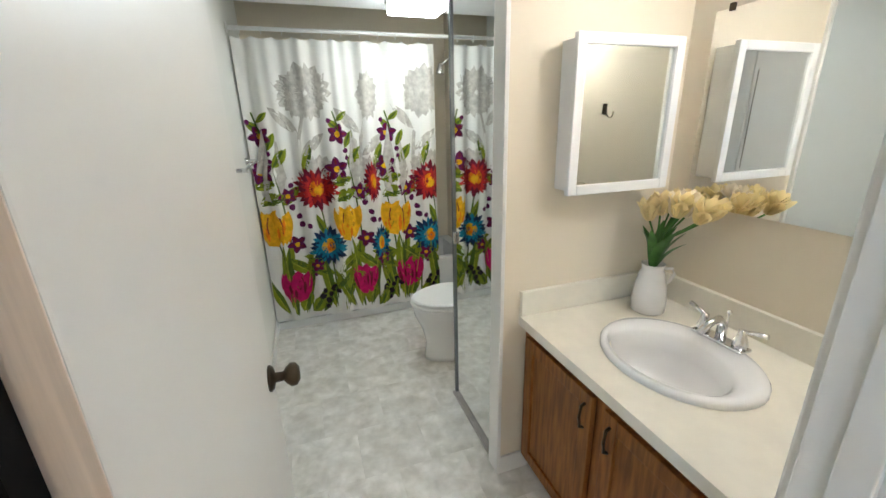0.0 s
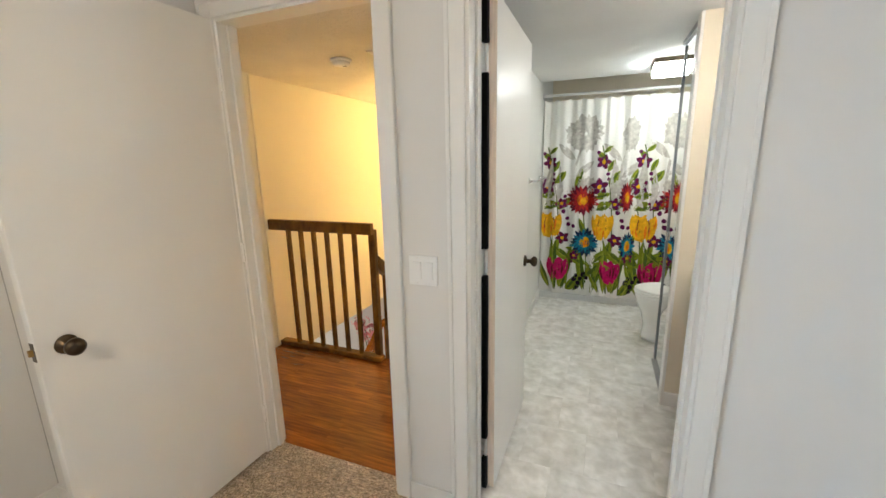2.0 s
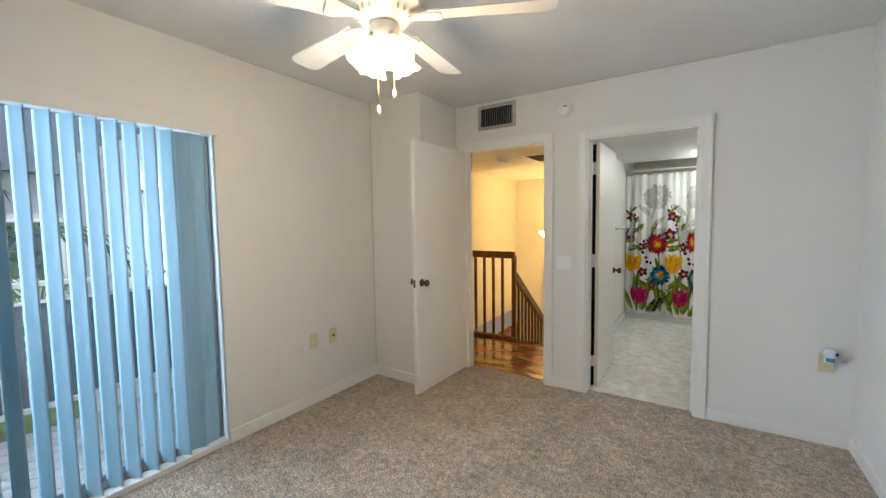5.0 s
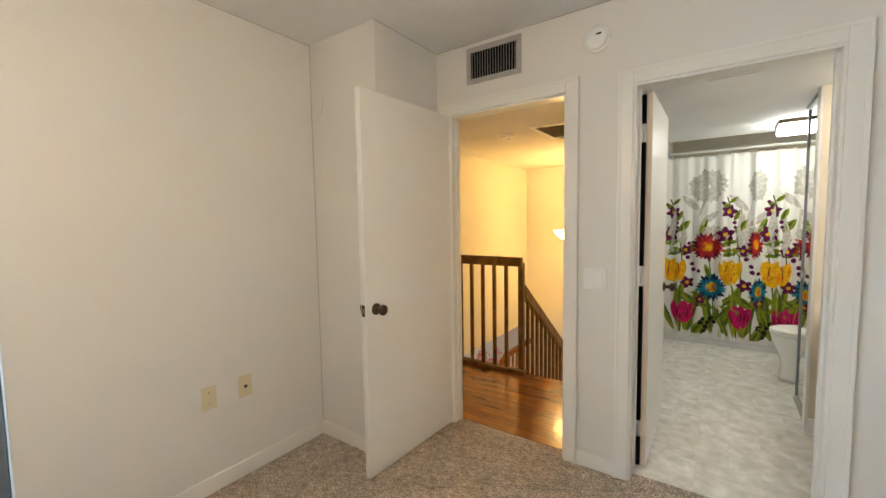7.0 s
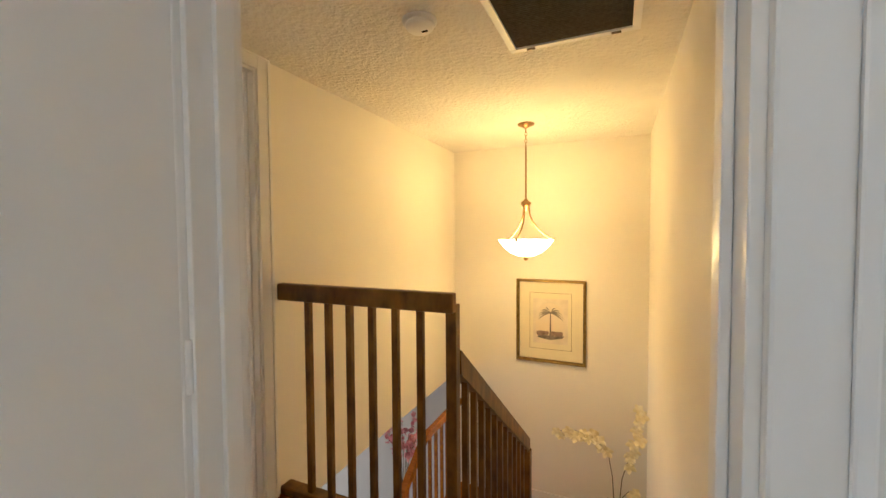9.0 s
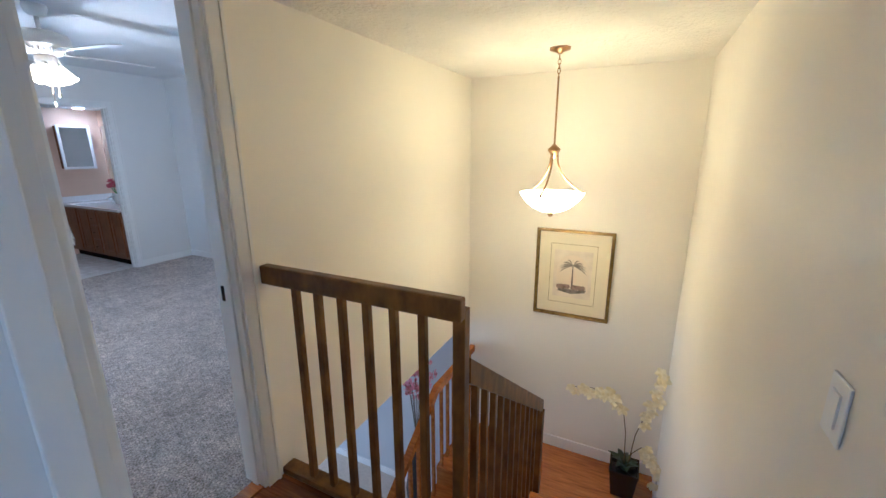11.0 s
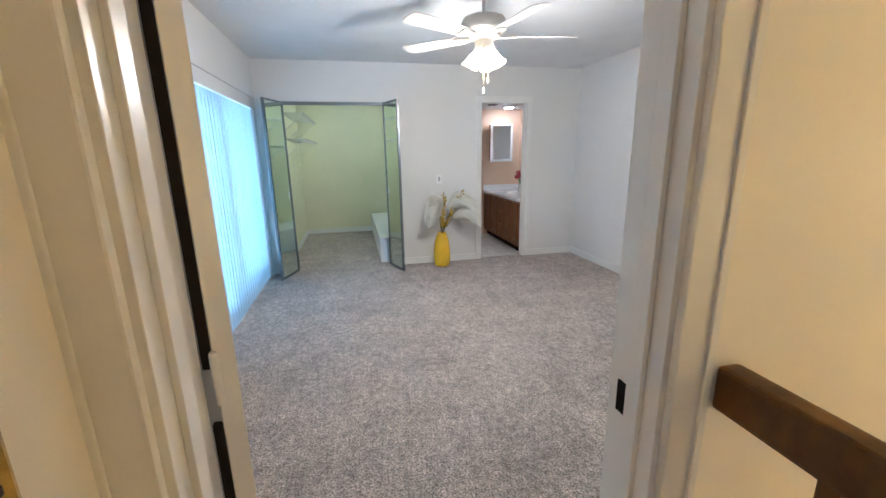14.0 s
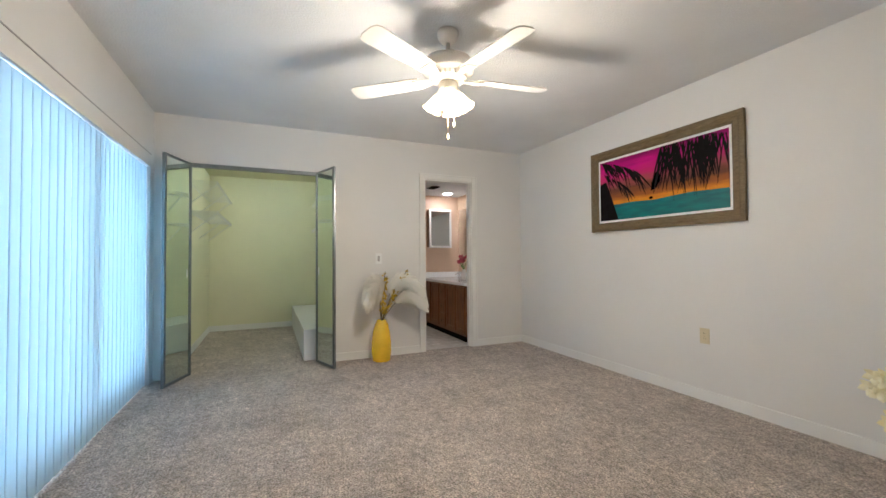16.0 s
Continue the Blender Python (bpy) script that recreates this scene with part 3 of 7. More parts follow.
baseboard([(AX0, -1.935, AX0, -0.57, 1, 0), (AX0 + 0.013, -0.57, -1.36, -0.57, 0, -1), (-1.36, -0.57, -1.36, -0.02, 1, 0),
           (-0.446, 0, -0.24, 0, 0, -1), (0.628, 0, AX1, 0, 0, -1), (AX1, AY0, AX1, -0.013, -1, 0), (AX0, AY0, AX1, AY0, 0, 1),
           (-4.36, BY0, BX1, BY0, 0, 1), (BX0, 0.97, BX0, 1.958, 1, 0), (BX0, 2.712, BX0, BY1, 1, 0), (BX0 + 0.013, BY1, BX1, BY1, 0, -1), (BX1, 0.99, BX1, BY1 - 0.013, -1, 0),
           (-9.2, -0.47, -6.87, -0.47, 0, 1), (-9.2, -0.457, -9.2, 0.70, 1, 0), (0.665, 1.13, 0.80, 1.13, 0, -1),
           (-0.327, 0.2, -0.327, 2.85, 1, 0), (HX0, 0.98, HX0, 0.995, 1, 0)])
for a in ((HX0 + 0.014, HY1 - 0.014, -1.269, HX1, HY1, -1.16), (HX1 - 0.014, 2.56, -1.269, HX1, HY1 - 0.014, -1.16)):
    setting("baseboard", boxes(a, bevel=0.004), M["trim"], "cream painted stair landing baseboard", "baseboard")
setting("baseboard", boxes((-6.7, 3.386, LOW, HX0 - 0.06, 3.40, LOW + 0.09)), M["trim"], "white baseboard of the lower room", "baseboard")

# staircase: seven risers to the landing, seven to the lower floor
RISE, RUN, Y1 = 0.181, 0.25, 1.07
stairs = tagged(new("staircase"), "varnished wooden staircase turning on a landing", "staircase", "", "structure")
for k in range(1, 7):
    y = Y1 + RUN * (k - 1)
    part("tread", boxes((-1.24, y - 0.025, -RISE * k - 0.03, HX1, y + RUN, -RISE * k), bevel=0.006), M["stair_wood"], stairs)
for k in range(0, 7):
    y = Y1 + RUN * k
    part("riser", boxes((-1.24, y - 0.012, -RISE * (k + 1), HX1, y, -RISE * k - (0.03 if k else 0.015))), M["stair_wood"], stairs)
part("landing", boxes((HX0 + 0.001, Y1 + RUN * 6, -1.31, HX1, HY1, -1.267), bevel=0.004), M["stair_wood"], stairs)
for k in range(1, 7):
    y = 2.57 - RUN * (k - 1)
    part("tread", boxes((-2.14, y - RUN, -1.267 - RISE * k - 0.03, -1.30, y + 0.025, -1.267 - RISE * k), bevel=0.006), M["stair_wood"], stairs)
for k in range(0, 7):
    y = 2.57 - RUN * k
    part("riser", boxes((-2.14, y, -1.267 - RISE * (k + 1), -1.30, y + 0.012, -1.267 - RISE * k - 0.03)), M["stair_wood"], stairs)
part("stringer", prism([(1.08, -0.02), (2.56, -1.10), (2.56, -1.40), (1.08, -0.30)], -1.282, -1.242, "x"), M["stair_wood"], stairs)


def balustrade(name, label):
    return thing(name, (-1.25, 1.03, 0), label, "railing")


rail = balustrade("stair_railing", "dark walnut stair railing with square balusters")
part("top_rail", boxes((HX0 + 0.004, 1.003, 0.955, -1.218, 1.048, 1.036), bevel=0.008), M["rail_wood"], rail)
part("shoe_rail", boxes((HX0 + 0.004, 0.993, 0.0, -1.19, 1.068, 0.035), bevel=0.01), M["rail_wood"], rail)
part("newel_post", boxes((-1.264, 1.040, -0.30, -1.218, 1.086, 0.985), bevel=0.004), M["rail_wood"], rail)
for i in range(6):
    x = -1.965 + 0.119 * i
    part("baluster", boxes((x - 0.014, 1.012, 0.035, x + 0.014, 1.040, 0.955), bevel=0.003), M["rail_wood"], rail)
part("sloped_rail", prism([(1.09, 0.79), (2.49, -0.255), (2.49, -0.355), (1.09, 0.69)], -1.265, -1.215, "x"), M["rail_wood"], rail)
for i in range(12):
    y = 1.20 + 0.113 * i
    zt, zb = 0.68 - 0.743 * (y - 1.10), -RISE * (int((y - Y1) / RUN) + 1)
    part("baluster", boxes((-1.254, y - 0.014, zb, -1.226, y + 0.014, zt + 0.02), bevel=0.003), M["rail_wood"], rail)
part("newel_post", boxes((-1.275, 2.425, -1.267, -1.205, 2.495, -0.33), bevel=0.004), M["rail_wood"], rail)
low = thing("lower_stair_railing", (-2.1, 3.2, -1.3), "honey brown stair railing along the lower flight", "railing")
part("level_rail", boxes((-2.125, 2.50, -0.47, -2.075, 3.325, -0.40), bevel=0.008), M["stair_wood"], low)
part("sloped_rail", prism([(2.50, -0.40), (1.00, -1.40), (1.00, -1.47), (2.50, -0.47)], -2.125, -2.075, "x"), M["stair_wood"], low)
for i in range(6):
    y = 3.22 - 0.125 * i
    part("baluster", boxes((-2.113, y - 0.014, -1.267, -2.087, y + 0.014, -0.47), bevel=0.003), M["stair_wood"], low)
for i in range(11):
    y = 2.44 - 0.125 * i
    part("baluster", boxes((-2.113, y - 0.014, -1.267 - RISE * (int((2.57 - y) / RUN) + 1), -2.087, y + 0.014, -0.44 - 0.667 * (2.50 - y)), bevel=0.003), M["stair_wood"], low)

# ---------------------------------------------------------------- doors


def knob(parent, x, y, side, z, material):
    """Round door knob in the leaf's own places, on the face at y, turned to side."""
    s = side
    local_part("knob", lathe([(0.031, 0), (0.031, s * 0.004), (0.026, s * 0.010), (0.012, s * 0.014), (0.011, s * 0.032), (0.02, s * 0.038), (0.028, s * 0.048), (0.027, s * 0.060), (0.016, s * 0.068), (0, s * 0.069)],
                     (x, y, z), 20, "y"), material, parent, "aged bronze round knob")


def door(name, at, rz, width, height, label, hinge_side=1, edge="door"):
    ob = thing(name, at, label, "door", rz=rz)
    leaf = bmesh.new()
    box(leaf, 0, -0.0175, 0.012, width, 0.0175, height, 0.003)
    local_part("leaf", leaf, M["door"], ob)
    local_part("hinge_edge", boxes((-0.0015, -0.0165, 0.014, 0.0, 0.0165, height - 0.002)), M[edge], ob)
    for s in (-1, 1):
        knob(ob, width - 0.072, s * 0.0175, s, 0.908, M["bronze"])
    local_part("latch_plate", boxes((width - 0.002, -0.011, 0.878, width + 0.0015, 0.011, 0.938)), M["bronze"], ob, "bronze latch plate")
    local_part("latch_bolt", boxes((width, -0.006, 0.898, width + 0.012, 0.006, 0.918), bevel=0.002), M["brass"], ob)
    for z in (0.22, 1.055, 1.80):
        local_part("hinge", lathe([(0.006, z - 0.045), (0.007, z - 0.04), (0.007, z + 0.04), (0.006, z + 0.045)], (-0.008, hinge_side * 0.019, 0), 10), M["trim"], ob, "painted hinge barrel")
        local_part("hinge_leaf", boxes((-0.008, hinge_side * 0.019 - 0.002, z - 0.045, 0.002, hinge_side * 0.019 + 0.001, z + 0.045)), M["trim"], ob)
    return ob


door("bedroom_door", (-1.283, -0.012, 0), 268.2, 0.745, 2.03, "white flush bedroom door standing open into the room")
door("bathroom_door", (-0.135, 0.160, 0), 90, 0.705, 2.01, "white flush bathroom door standing open against the wall", edge="raw_warm_edge")
door("far_bedroom_door", (-2.29, 0.197, 0), 222, 0.77, 2.02, "white flush door folded back inside the far bedroom")

# ---------------------------------------------------------------- windows, blinds and balcony


def window(name, axis, hole, t, label):
    p, q, lo, hi = hole
    ob = tagged(new(name), label, "window", "", "structure")

    def put(nm, a0, a1, z0, z1, m, d=0.03):
        part(nm, boxes((a0, t - d, z0, a1, t + d, z1) if axis == "x" else (t - d, a0, z0, t + d, a1, z1), bevel=0.003), m, ob)
    mid = (p + q) / 2
    for a0, a1, z0, z1 in ((p, p + 0.05, lo, hi), (q - 0.05, q, lo, hi), (p + 0.05, q - 0.05, lo, lo + 0.05), (p + 0.05, q - 0.05, hi - 0.05, hi), (mid - 0.04, mid + 0.04, lo + 0.05, hi - 0.05)):
        put("window_frame", a0, a1, z0, z1, M["aluminium"])
    for a0, a1 in ((p + 0.05, mid - 0.04), (mid + 0.04, q - 0.05)):
        pane = part("pane", boxes((a0, t - 0.003, lo + 0.05, a1, t + 0.003, hi - 0.05) if axis == "x" else (t - 0.003, a0, lo + 0.05, t + 0.003, a1, hi - 0.05)), M["glass"], ob)
        pane.visible_shadow = False
    return ob


window("window_1", "y", A_WIN, -2.01, "sliding patio window in an aluminium frame")
window("window_2", "x", B_WIN, -0.70, "sliding bedroom window in an aluminium frame")


def slat_mat(name, color, share):
    m = bpy.data.materials.new(name)
    m.use_nodes = True
    n, ln = m.node_tree.nodes, m.node_tree.links
    b, tr, mx = n["Principled BSDF"], n.new("ShaderNodeBsdfTranslucent"), n.new("ShaderNodeMixShader")
    b.inputs["Base Color"].default_value, b.inputs["Roughness"].default_value = (*color, 1), 0.45
    tc, t, r = n.new("ShaderNodeTexCoord"), n.new("ShaderNodeTexNoise"), n.new("ShaderNodeValToRGB")
    mp = n.new("ShaderNodeMapping")
    mp.inputs["Scale"].default_value = (12, 12, 0.4)
    ln.new(tc.outputs["Object"], mp.inputs[0])
    ln.new(mp.outputs[0], t.inputs["Vector"])
    r.color_ramp.elements[0].color, r.color_ramp.elements[1].color = tuple(c * 0.85 for c in color) + (1,), (*color, 1)
    ln.new(t.outputs[0], r.inputs[0])
    ln.new(r.outputs[0], b.inputs["Base Color"])
    ln.new(r.outputs[0], tr.inputs["Color"])
    mx.inputs[0].default_value = share
    ln.new(b.outputs[0], mx.inputs[1])
    ln.new(tr.outputs[0], mx.inputs[2])
    ln.new(mx.outputs[0], n["Material Output"].inputs[0])
    return m


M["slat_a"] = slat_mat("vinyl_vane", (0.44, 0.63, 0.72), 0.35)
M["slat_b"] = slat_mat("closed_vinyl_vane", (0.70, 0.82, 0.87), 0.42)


def vane(width, z0, z1):
    """Curved vertical vane about its own axis."""
    bm = bmesh.new()
    n = 6
    front, back = [], []
    for i in range(n + 1):
        u = -width / 2 + width * i / n
        v = 0.004 * (1 - (2 * u / width) ** 2)
        front.append([bm.verts.new((u, v, z)) for z in (z0, z1)])
        back.append([bm.verts.new((u, v + 0.0012, z)) for z in (z0, z1)])
    for s in (front, back):
        for a, b in zip(s, s[1:]):
            bm.faces.new((a[0], b[0], b[1], a[1])).smooth = True
    for i in (0, n):
        bm.faces.new((front[i][0], front[i][1], back[i][1], back[i][0]))
    return finish(bm, "vane", M["slat_a"])


def vertical_blind(name, label, spots, width, z0, z1, material, head):
    ob = thing(name, (spots[0][0], spots[0][1], 0), label, "blinds")
    part("head_rail", boxes(head, bevel=0.004), M["trim"], ob)
    me = vane(width, z0, z1)
    me.materials[0] = material
    for x, y, turn in spots:
        v = new("vane", me)
        v.parent = ob
        v.matrix_basis = ORIGIN[ob.name].inverted() @ pose(x, y, 0, 0, 0, turn)
    return ob


random.seed(4)
spots = [(-1.945, -2.015 - 0.083 * i, (100 if i < 1 else 62 if i < 2 else 30) + random.uniform(-3, 3)) for i in range(23)]
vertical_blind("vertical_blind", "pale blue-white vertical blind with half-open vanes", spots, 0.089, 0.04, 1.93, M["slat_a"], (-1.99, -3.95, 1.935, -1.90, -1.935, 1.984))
part("valance", boxes((-1.903, -3.98, 1.93, -1.886, -1.905, 2.02), bevel=0.004), M["wall_a"], bpy.data.objects["vertical_blind"])
spots = [(-4.40 - 0.0795 * i, -0.625, 3.0 + random.uniform(-0.8, 0.8)) for i in range(27)]
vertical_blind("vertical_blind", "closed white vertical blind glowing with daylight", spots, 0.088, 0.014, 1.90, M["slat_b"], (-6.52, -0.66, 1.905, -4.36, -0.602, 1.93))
part("valance", boxes((-6.50, -0.5995, 1.90, -4.34, -0.590, 2.01), bevel=0.003), M["wall_a"], bpy.data.objects["vertical_blind.001"])
part("valance_track", boxes((-6.50, -0.5995, 2.0105, -4.34, -0.588, 2.018), bevel=0.002), M["grille_grey"], bpy.data.objects["vertical_blind.001"])

setting("ground", boxes((-600, -600, -3.0, 600, 600, -2.75)), M["grass"], "green lawn around the house", "ground")
deck = tagged(new("balcony_floor"), "weathered grey deck boards", "deck", "", "structure")
for i in range(11):
    x = -3.40 + 0.125 * i
    part("deck_board", boxes((x, -4.6, -0.10, x + 0.118, -0.76, -0.07), bevel=0.003), M["deck"], deck)
br = thing("balcony_railing", (-3.35, -2.6, -0.1), "dark painted balcony railing with pale caps", "railing")
for z, h in ((0.98, 0.035), (0.86, 0.02), (0.10, 0.04)):
    part("rail", boxes((-3.37, -4.6, z, -3.30, -0.76, z + h), bevel=0.004), M["siding"], br)
for i in range(30):
    y = -4.55 + 0.128 * i
    part("picket", boxes((-3.35, y, 0.10, -3.32, y + 0.07, 0.88), bevel=0.003), M["dark_rail"], br)
sid = tagged(new("siding_wall"), "white lap siding on the outer wall", "siding", "", "structure")
for i in range(30):
    z = -2.7 + 0.18 * i
    if z > 2.6:
        break
    for x0, x1 in ((-2.36, -2.06), (-4.34, -2.36), (-9.4, -6.54)) if 0.0 < z < 1.9 else ((-9.4, -2.06),):
        part("siding_board", prism([(-0.745, z), (-0.745, z + 0.19), (-0.752, z + 0.19), (-0.772, z)], x0, x1, "x"), M["siding"], sid)
nb = thing("neighbour_house", (-13, -6, -2.75), "white sided neighbouring house with a dark roof", "house")
part("wall", boxes((-16, -12, -2.75, -12, 2, 2.6)), M["siding"], nb)
part("roof", prism([(-16.4, 2.6), (-14, 4.6), (-11.6, 2.6)], -12.3, 2.3, "y"), M["dark_rail"], nb)
for y in (-9, -5.5, -1.5):
    w = part("window", boxes((-12.02, y, 0.2, -11.96, y + 1.2, 1.6)), M["trim"], nb)
    part("pane", boxes((-11.955, y + 0.08, 0.28, -11.95, y + 1.12, 1.52)), M["dark_rail"], w)
random.seed(9)


def palm(at, h):
    ob = thing("palm_tree", at, "green feathery palm beside the balcony", "palm tree", "palms by the balcony")
    x, y, z = at
    part("trunk", tube([(x, y, z), (x + 0.1, y, z + h * 0.5), (x, y + 0.1, z + h)], 0.13, 10, end=0.08), M["trunk"], ob)
    crown = bmesh.new()
    for k in range(22):
        a, up = random.uniform(0, 6.28), random.uniform(-0.1, 1.1)
        pts = []
        for i in range(7):
            u = i / 6
            pts.append(Vector((x + math.cos(a) * u * 1.5, y + 0.1 + math.sin(a) * u * 1.5, z + h + up * u * 1.4 - 1.5 * u * u)))
        tube(pts, 0.012, 4, crown, end=0.004)
        for i in range(1, 7):
            for j in range(3):
                p = pts[i - 1].lerp(pts[i], j / 3)
                d = (pts[i] - pts[i - 1]).normalized()
                s = d.cross(Vector((0, 0, 1))).normalized()
                for sg in (-1, 1):
                    tip = p + s * sg * 0.32 * (1 - 0.4 * i / 6) + d * 0.2 + Vector((0, 0, -0.12))
                    crown.faces.new([crown.verts.new(p - d * 0.02), crown.verts.new(p + d * 0.03), crown.verts.new(tip)])
    part("crown", crown, M["foliage"], ob)


for at, h in (((-5.4, -2.75, -2.75), 3.9), ((-7.6, -3.4, -2.75), 4.6), ((-5.0, -4.9, -2.75), 3.6)):
    palm(at, h)

# ---------------------------------------------------------------- flowers and small helpers


def petal(bm, base, tip, width, cup=0.2, mi=0, n=5, side=None):
    """Cupped petal or leaf between two points."""
    base, tip = Vector(base), Vector(tip)
    d = tip - base
    s = side or d.cross(Vector((0, 0, 1)))
    if s.length < 1e-4:
        s = Vector((1, 0, 0))
    s = s.normalized()
    up = s.cross(d).normalized()
    rows = []
    for i in range(n + 1):
        u = i / n
        w = width * math.sin(math.pi * min(1, u * 0.92 + 0.06)) ** 0.7
        c = base + d * u + up * (cup * d.length * math.sin(math.pi * u))
        rows.append([bm.verts.new(c - s * w / 2 + up * w * 0.18), bm.verts.new(c), bm.verts.new(c + s * w / 2 + up * w * 0.18)])
    for a, b in zip(rows, rows[1:]):
        for k in range(2):
            f = bm.faces.new((a[k], a[k + 1], b[k + 1], b[k]))
            f.smooth, f.material_index = True, mi
    return bm


def blossom(bm, c, r, way, n=5, mi=0, rnd=random):
    c, way = Vector(c), Vector(way).normalized()
    u = way.cross(Vector((0, 0, 1)))
    if u.length < 1e-3:
        u = Vector((1, 0, 0))
    u.normalize()
    v = way.cross(u)
    a0 = rnd.uniform(0, 6)
    for k in range(n):
        a = a0 + 2 * math.pi * k / n
        d = u * math.cos(a) + v * math.sin(a)
        petal(bm, c, c + d * r + way * r * 0.25, r * 0.85, 0.12, mi, 4, side=way.cross(d))


# ---------------------------------------------------------------- bathroom: shower curtain with its printed flowers
CX0, CX1, CZ0, CZ1 = -0.315, 0.970, 0.075, 2.0


def fold(x, z):
    """Where the hanging curtain's cloth lies, by its folds."""
    u = (x - CX0) / (CX1 - CX0)
    amp = 0.012 + 0.016 * (1 - abs((z - 1.0) / 1.0)) + 0.012 * max(0, (z - 1.5))
    y = 2.815 + amp * math.sin(2 * math.pi * (u * 6.2 + 0.05 * math.sin(z * 2.3))) + 0.5 * amp * math.sin(2 * math.pi * (u * 13.7 + 0.3) + z)
    y += 0.020 * math.exp(-((u - 0.44) / 0.018) ** 2) - 0.03 * math.exp(-((u - 0.40) / 0.03) ** 2)
    return y + 0.012 * (2.0 - z) * math.sin(u * 9)


def cloth():
    bm = bmesh.new()
    nx, nz = 150, 40
    grid = []
    for j in range(nz + 1):
        row = []
        for i in range(nx + 1):
            x = CX0 + (CX1 - CX0) * i / nx
            lo = CZ0 + 0.012 * math.sin(i * 0.21) + 0.02 * (i / nx)
            hi = CZ1 - 0.018 * abs(math.sin(math.pi * i / nx * 11)) ** 0.6
            z = lo + (hi - lo) * j / nz
            row.append(bm.verts.new((x, fold(x, z), z)))
        grid.append(row)
    for a, b in zip(grid, grid[1:]):
        for i in range(nx):
            bm.faces.new((a[i], a[i + 1], b[i + 1], b[i])).smooth = True
    return bm


curtain = thing("shower_curtain", (0.33, 2.82, 2.0), "white fabric shower curtain printed with large bright flowers", "shower curtain")
part("cloth", cloth(), M["curtain"], curtain)


def on_cloth(bm, x, z, lift):
    x, z = min(max(x, CX0 + 0.002), CX1 - 0.002), max(z, CZ0 + 0.035)
    return bm.verts.new((x, fold(x, z) - 0.0018 - lift, z))


def stroke(out, pts, mi, lift):
    """A filled outline of the print, laid on the cloth, as a piece of its own."""
    bm = bmesh.new()
    cx, cz = sum(p[0] for p in pts) / len(pts), sum(p[1] for p in pts) / len(pts)
    rings = [[on_cloth(bm, cx + (x - cx) * q, cz + (z - cz) * q, lift) for x, z in pts] for q in (1.0, 0.66, 0.33)]
    c = on_cloth(bm, cx, cz, lift)
    k = len(pts)
    for a, b in zip(rings, rings[1:]):
        for i in range(k):
            bm.faces.new((a[i], a[(i + 1) % k], b[(i + 1) % k], b[i]))
    for i in range(k):
        bm.faces.new((rings[-1][i], rings[-1][(i + 1) % k], c))
    out.append((bm, mi))


def leaf_shape(x, z, a, length, width, n=7):
    out = []
    for s in (1, -1):
        rng = range(n + 1) if s == 1 else range(n - 1, 0, -1)
        for i in rng:
            u = i / n
            w = s * width / 2 * math.sin(math.pi * u) ** 0.8
            out.append((x + math.cos(a) * u * length - math.sin(a) * w, z + math.sin(a) * u * length + math.cos(a) * w))
    return out


def blob(x, z, rx, rz, n=12, jag=0.0, rnd=random):
    return [(x + rx * (1 + rnd.uniform(-jag, jag)) * math.cos(2 * math.pi * i / n), z + rz * (1 + rnd.uniform(-jag, jag)) * math.sin(2 * math.pi * i / n)) for i in range(n)]


def line(out, pts, w, mi, lift):
    """A narrow ribbon along points."""
    bm = bmesh.new()
    rows = []
    for i, (x, z) in enumerate(pts):
        (x0, z0), (x1, z1) = pts[max(i - 1, 0)], pts[min(i + 1, len(pts) - 1)]
        d = math.hypot(x1 - x0, z1 - z0) or 1
        px, pz = -(z1 - z0) / d * w / 2, (x1 - x0) / d * w / 2
        rows.append((on_cloth(bm, x + px, z + pz, lift), on_cloth(bm, x - px, z - pz, lift)))
    for p, q in zip(rows, rows[1:]):
        bm.faces.new((p[0], p[1], q[1], q[0]))
    out.append((bm, mi))


rp = random.Random(5)


def printed(name, draw, mats, label, piece="petal"):
    """The first piece drawn carries the others."""
    out = []
    draw(out)
    base = part(name, out[0][0], M[mats[out[0][1]]], curtain, label)
    for bm, mi in out[1:]:
        part(piece, bm, M[mats[mi]], base)


def daisy(x, z, r, squeeze=1.0):
    def draw(out):
        stroke(out, blob(x, z, r * 0.34 * squeeze, r * 0.36, 14, 0.08, rp), 3, 0.0038)
        stroke(out, blob(x + 0.012 * squeeze, z - 0.012, r * 0.2 * squeeze, r * 0.24, 9, 0.12, rp), 4, 0.0044)
        for k in range(22):
            a = 2 * math.pi * k / 22 + rp.uniform(-0.06, 0.06)
            pts = leaf_shape(0, 0, a, r * rp.uniform(0.88, 1.08), r * 0.30)
            stroke(out, [(x + p[0] * squeeze, z + p[1]) for p in pts], 0 if k % 3 else 1, 0.0018 + 0.0004 * (k % 3))
        for k in range(16):
            a = 2 * math.pi * (k + 0.4) / 16
            pts = leaf_shape(0, 0, a, r * rp.uniform(0.62, 0.78), r * 0.20)
            stroke(out, [(x + p[0] * squeeze, z + p[1]) for p in pts], 2, 0.003 + 0.0002 * (k % 3))
    return draw


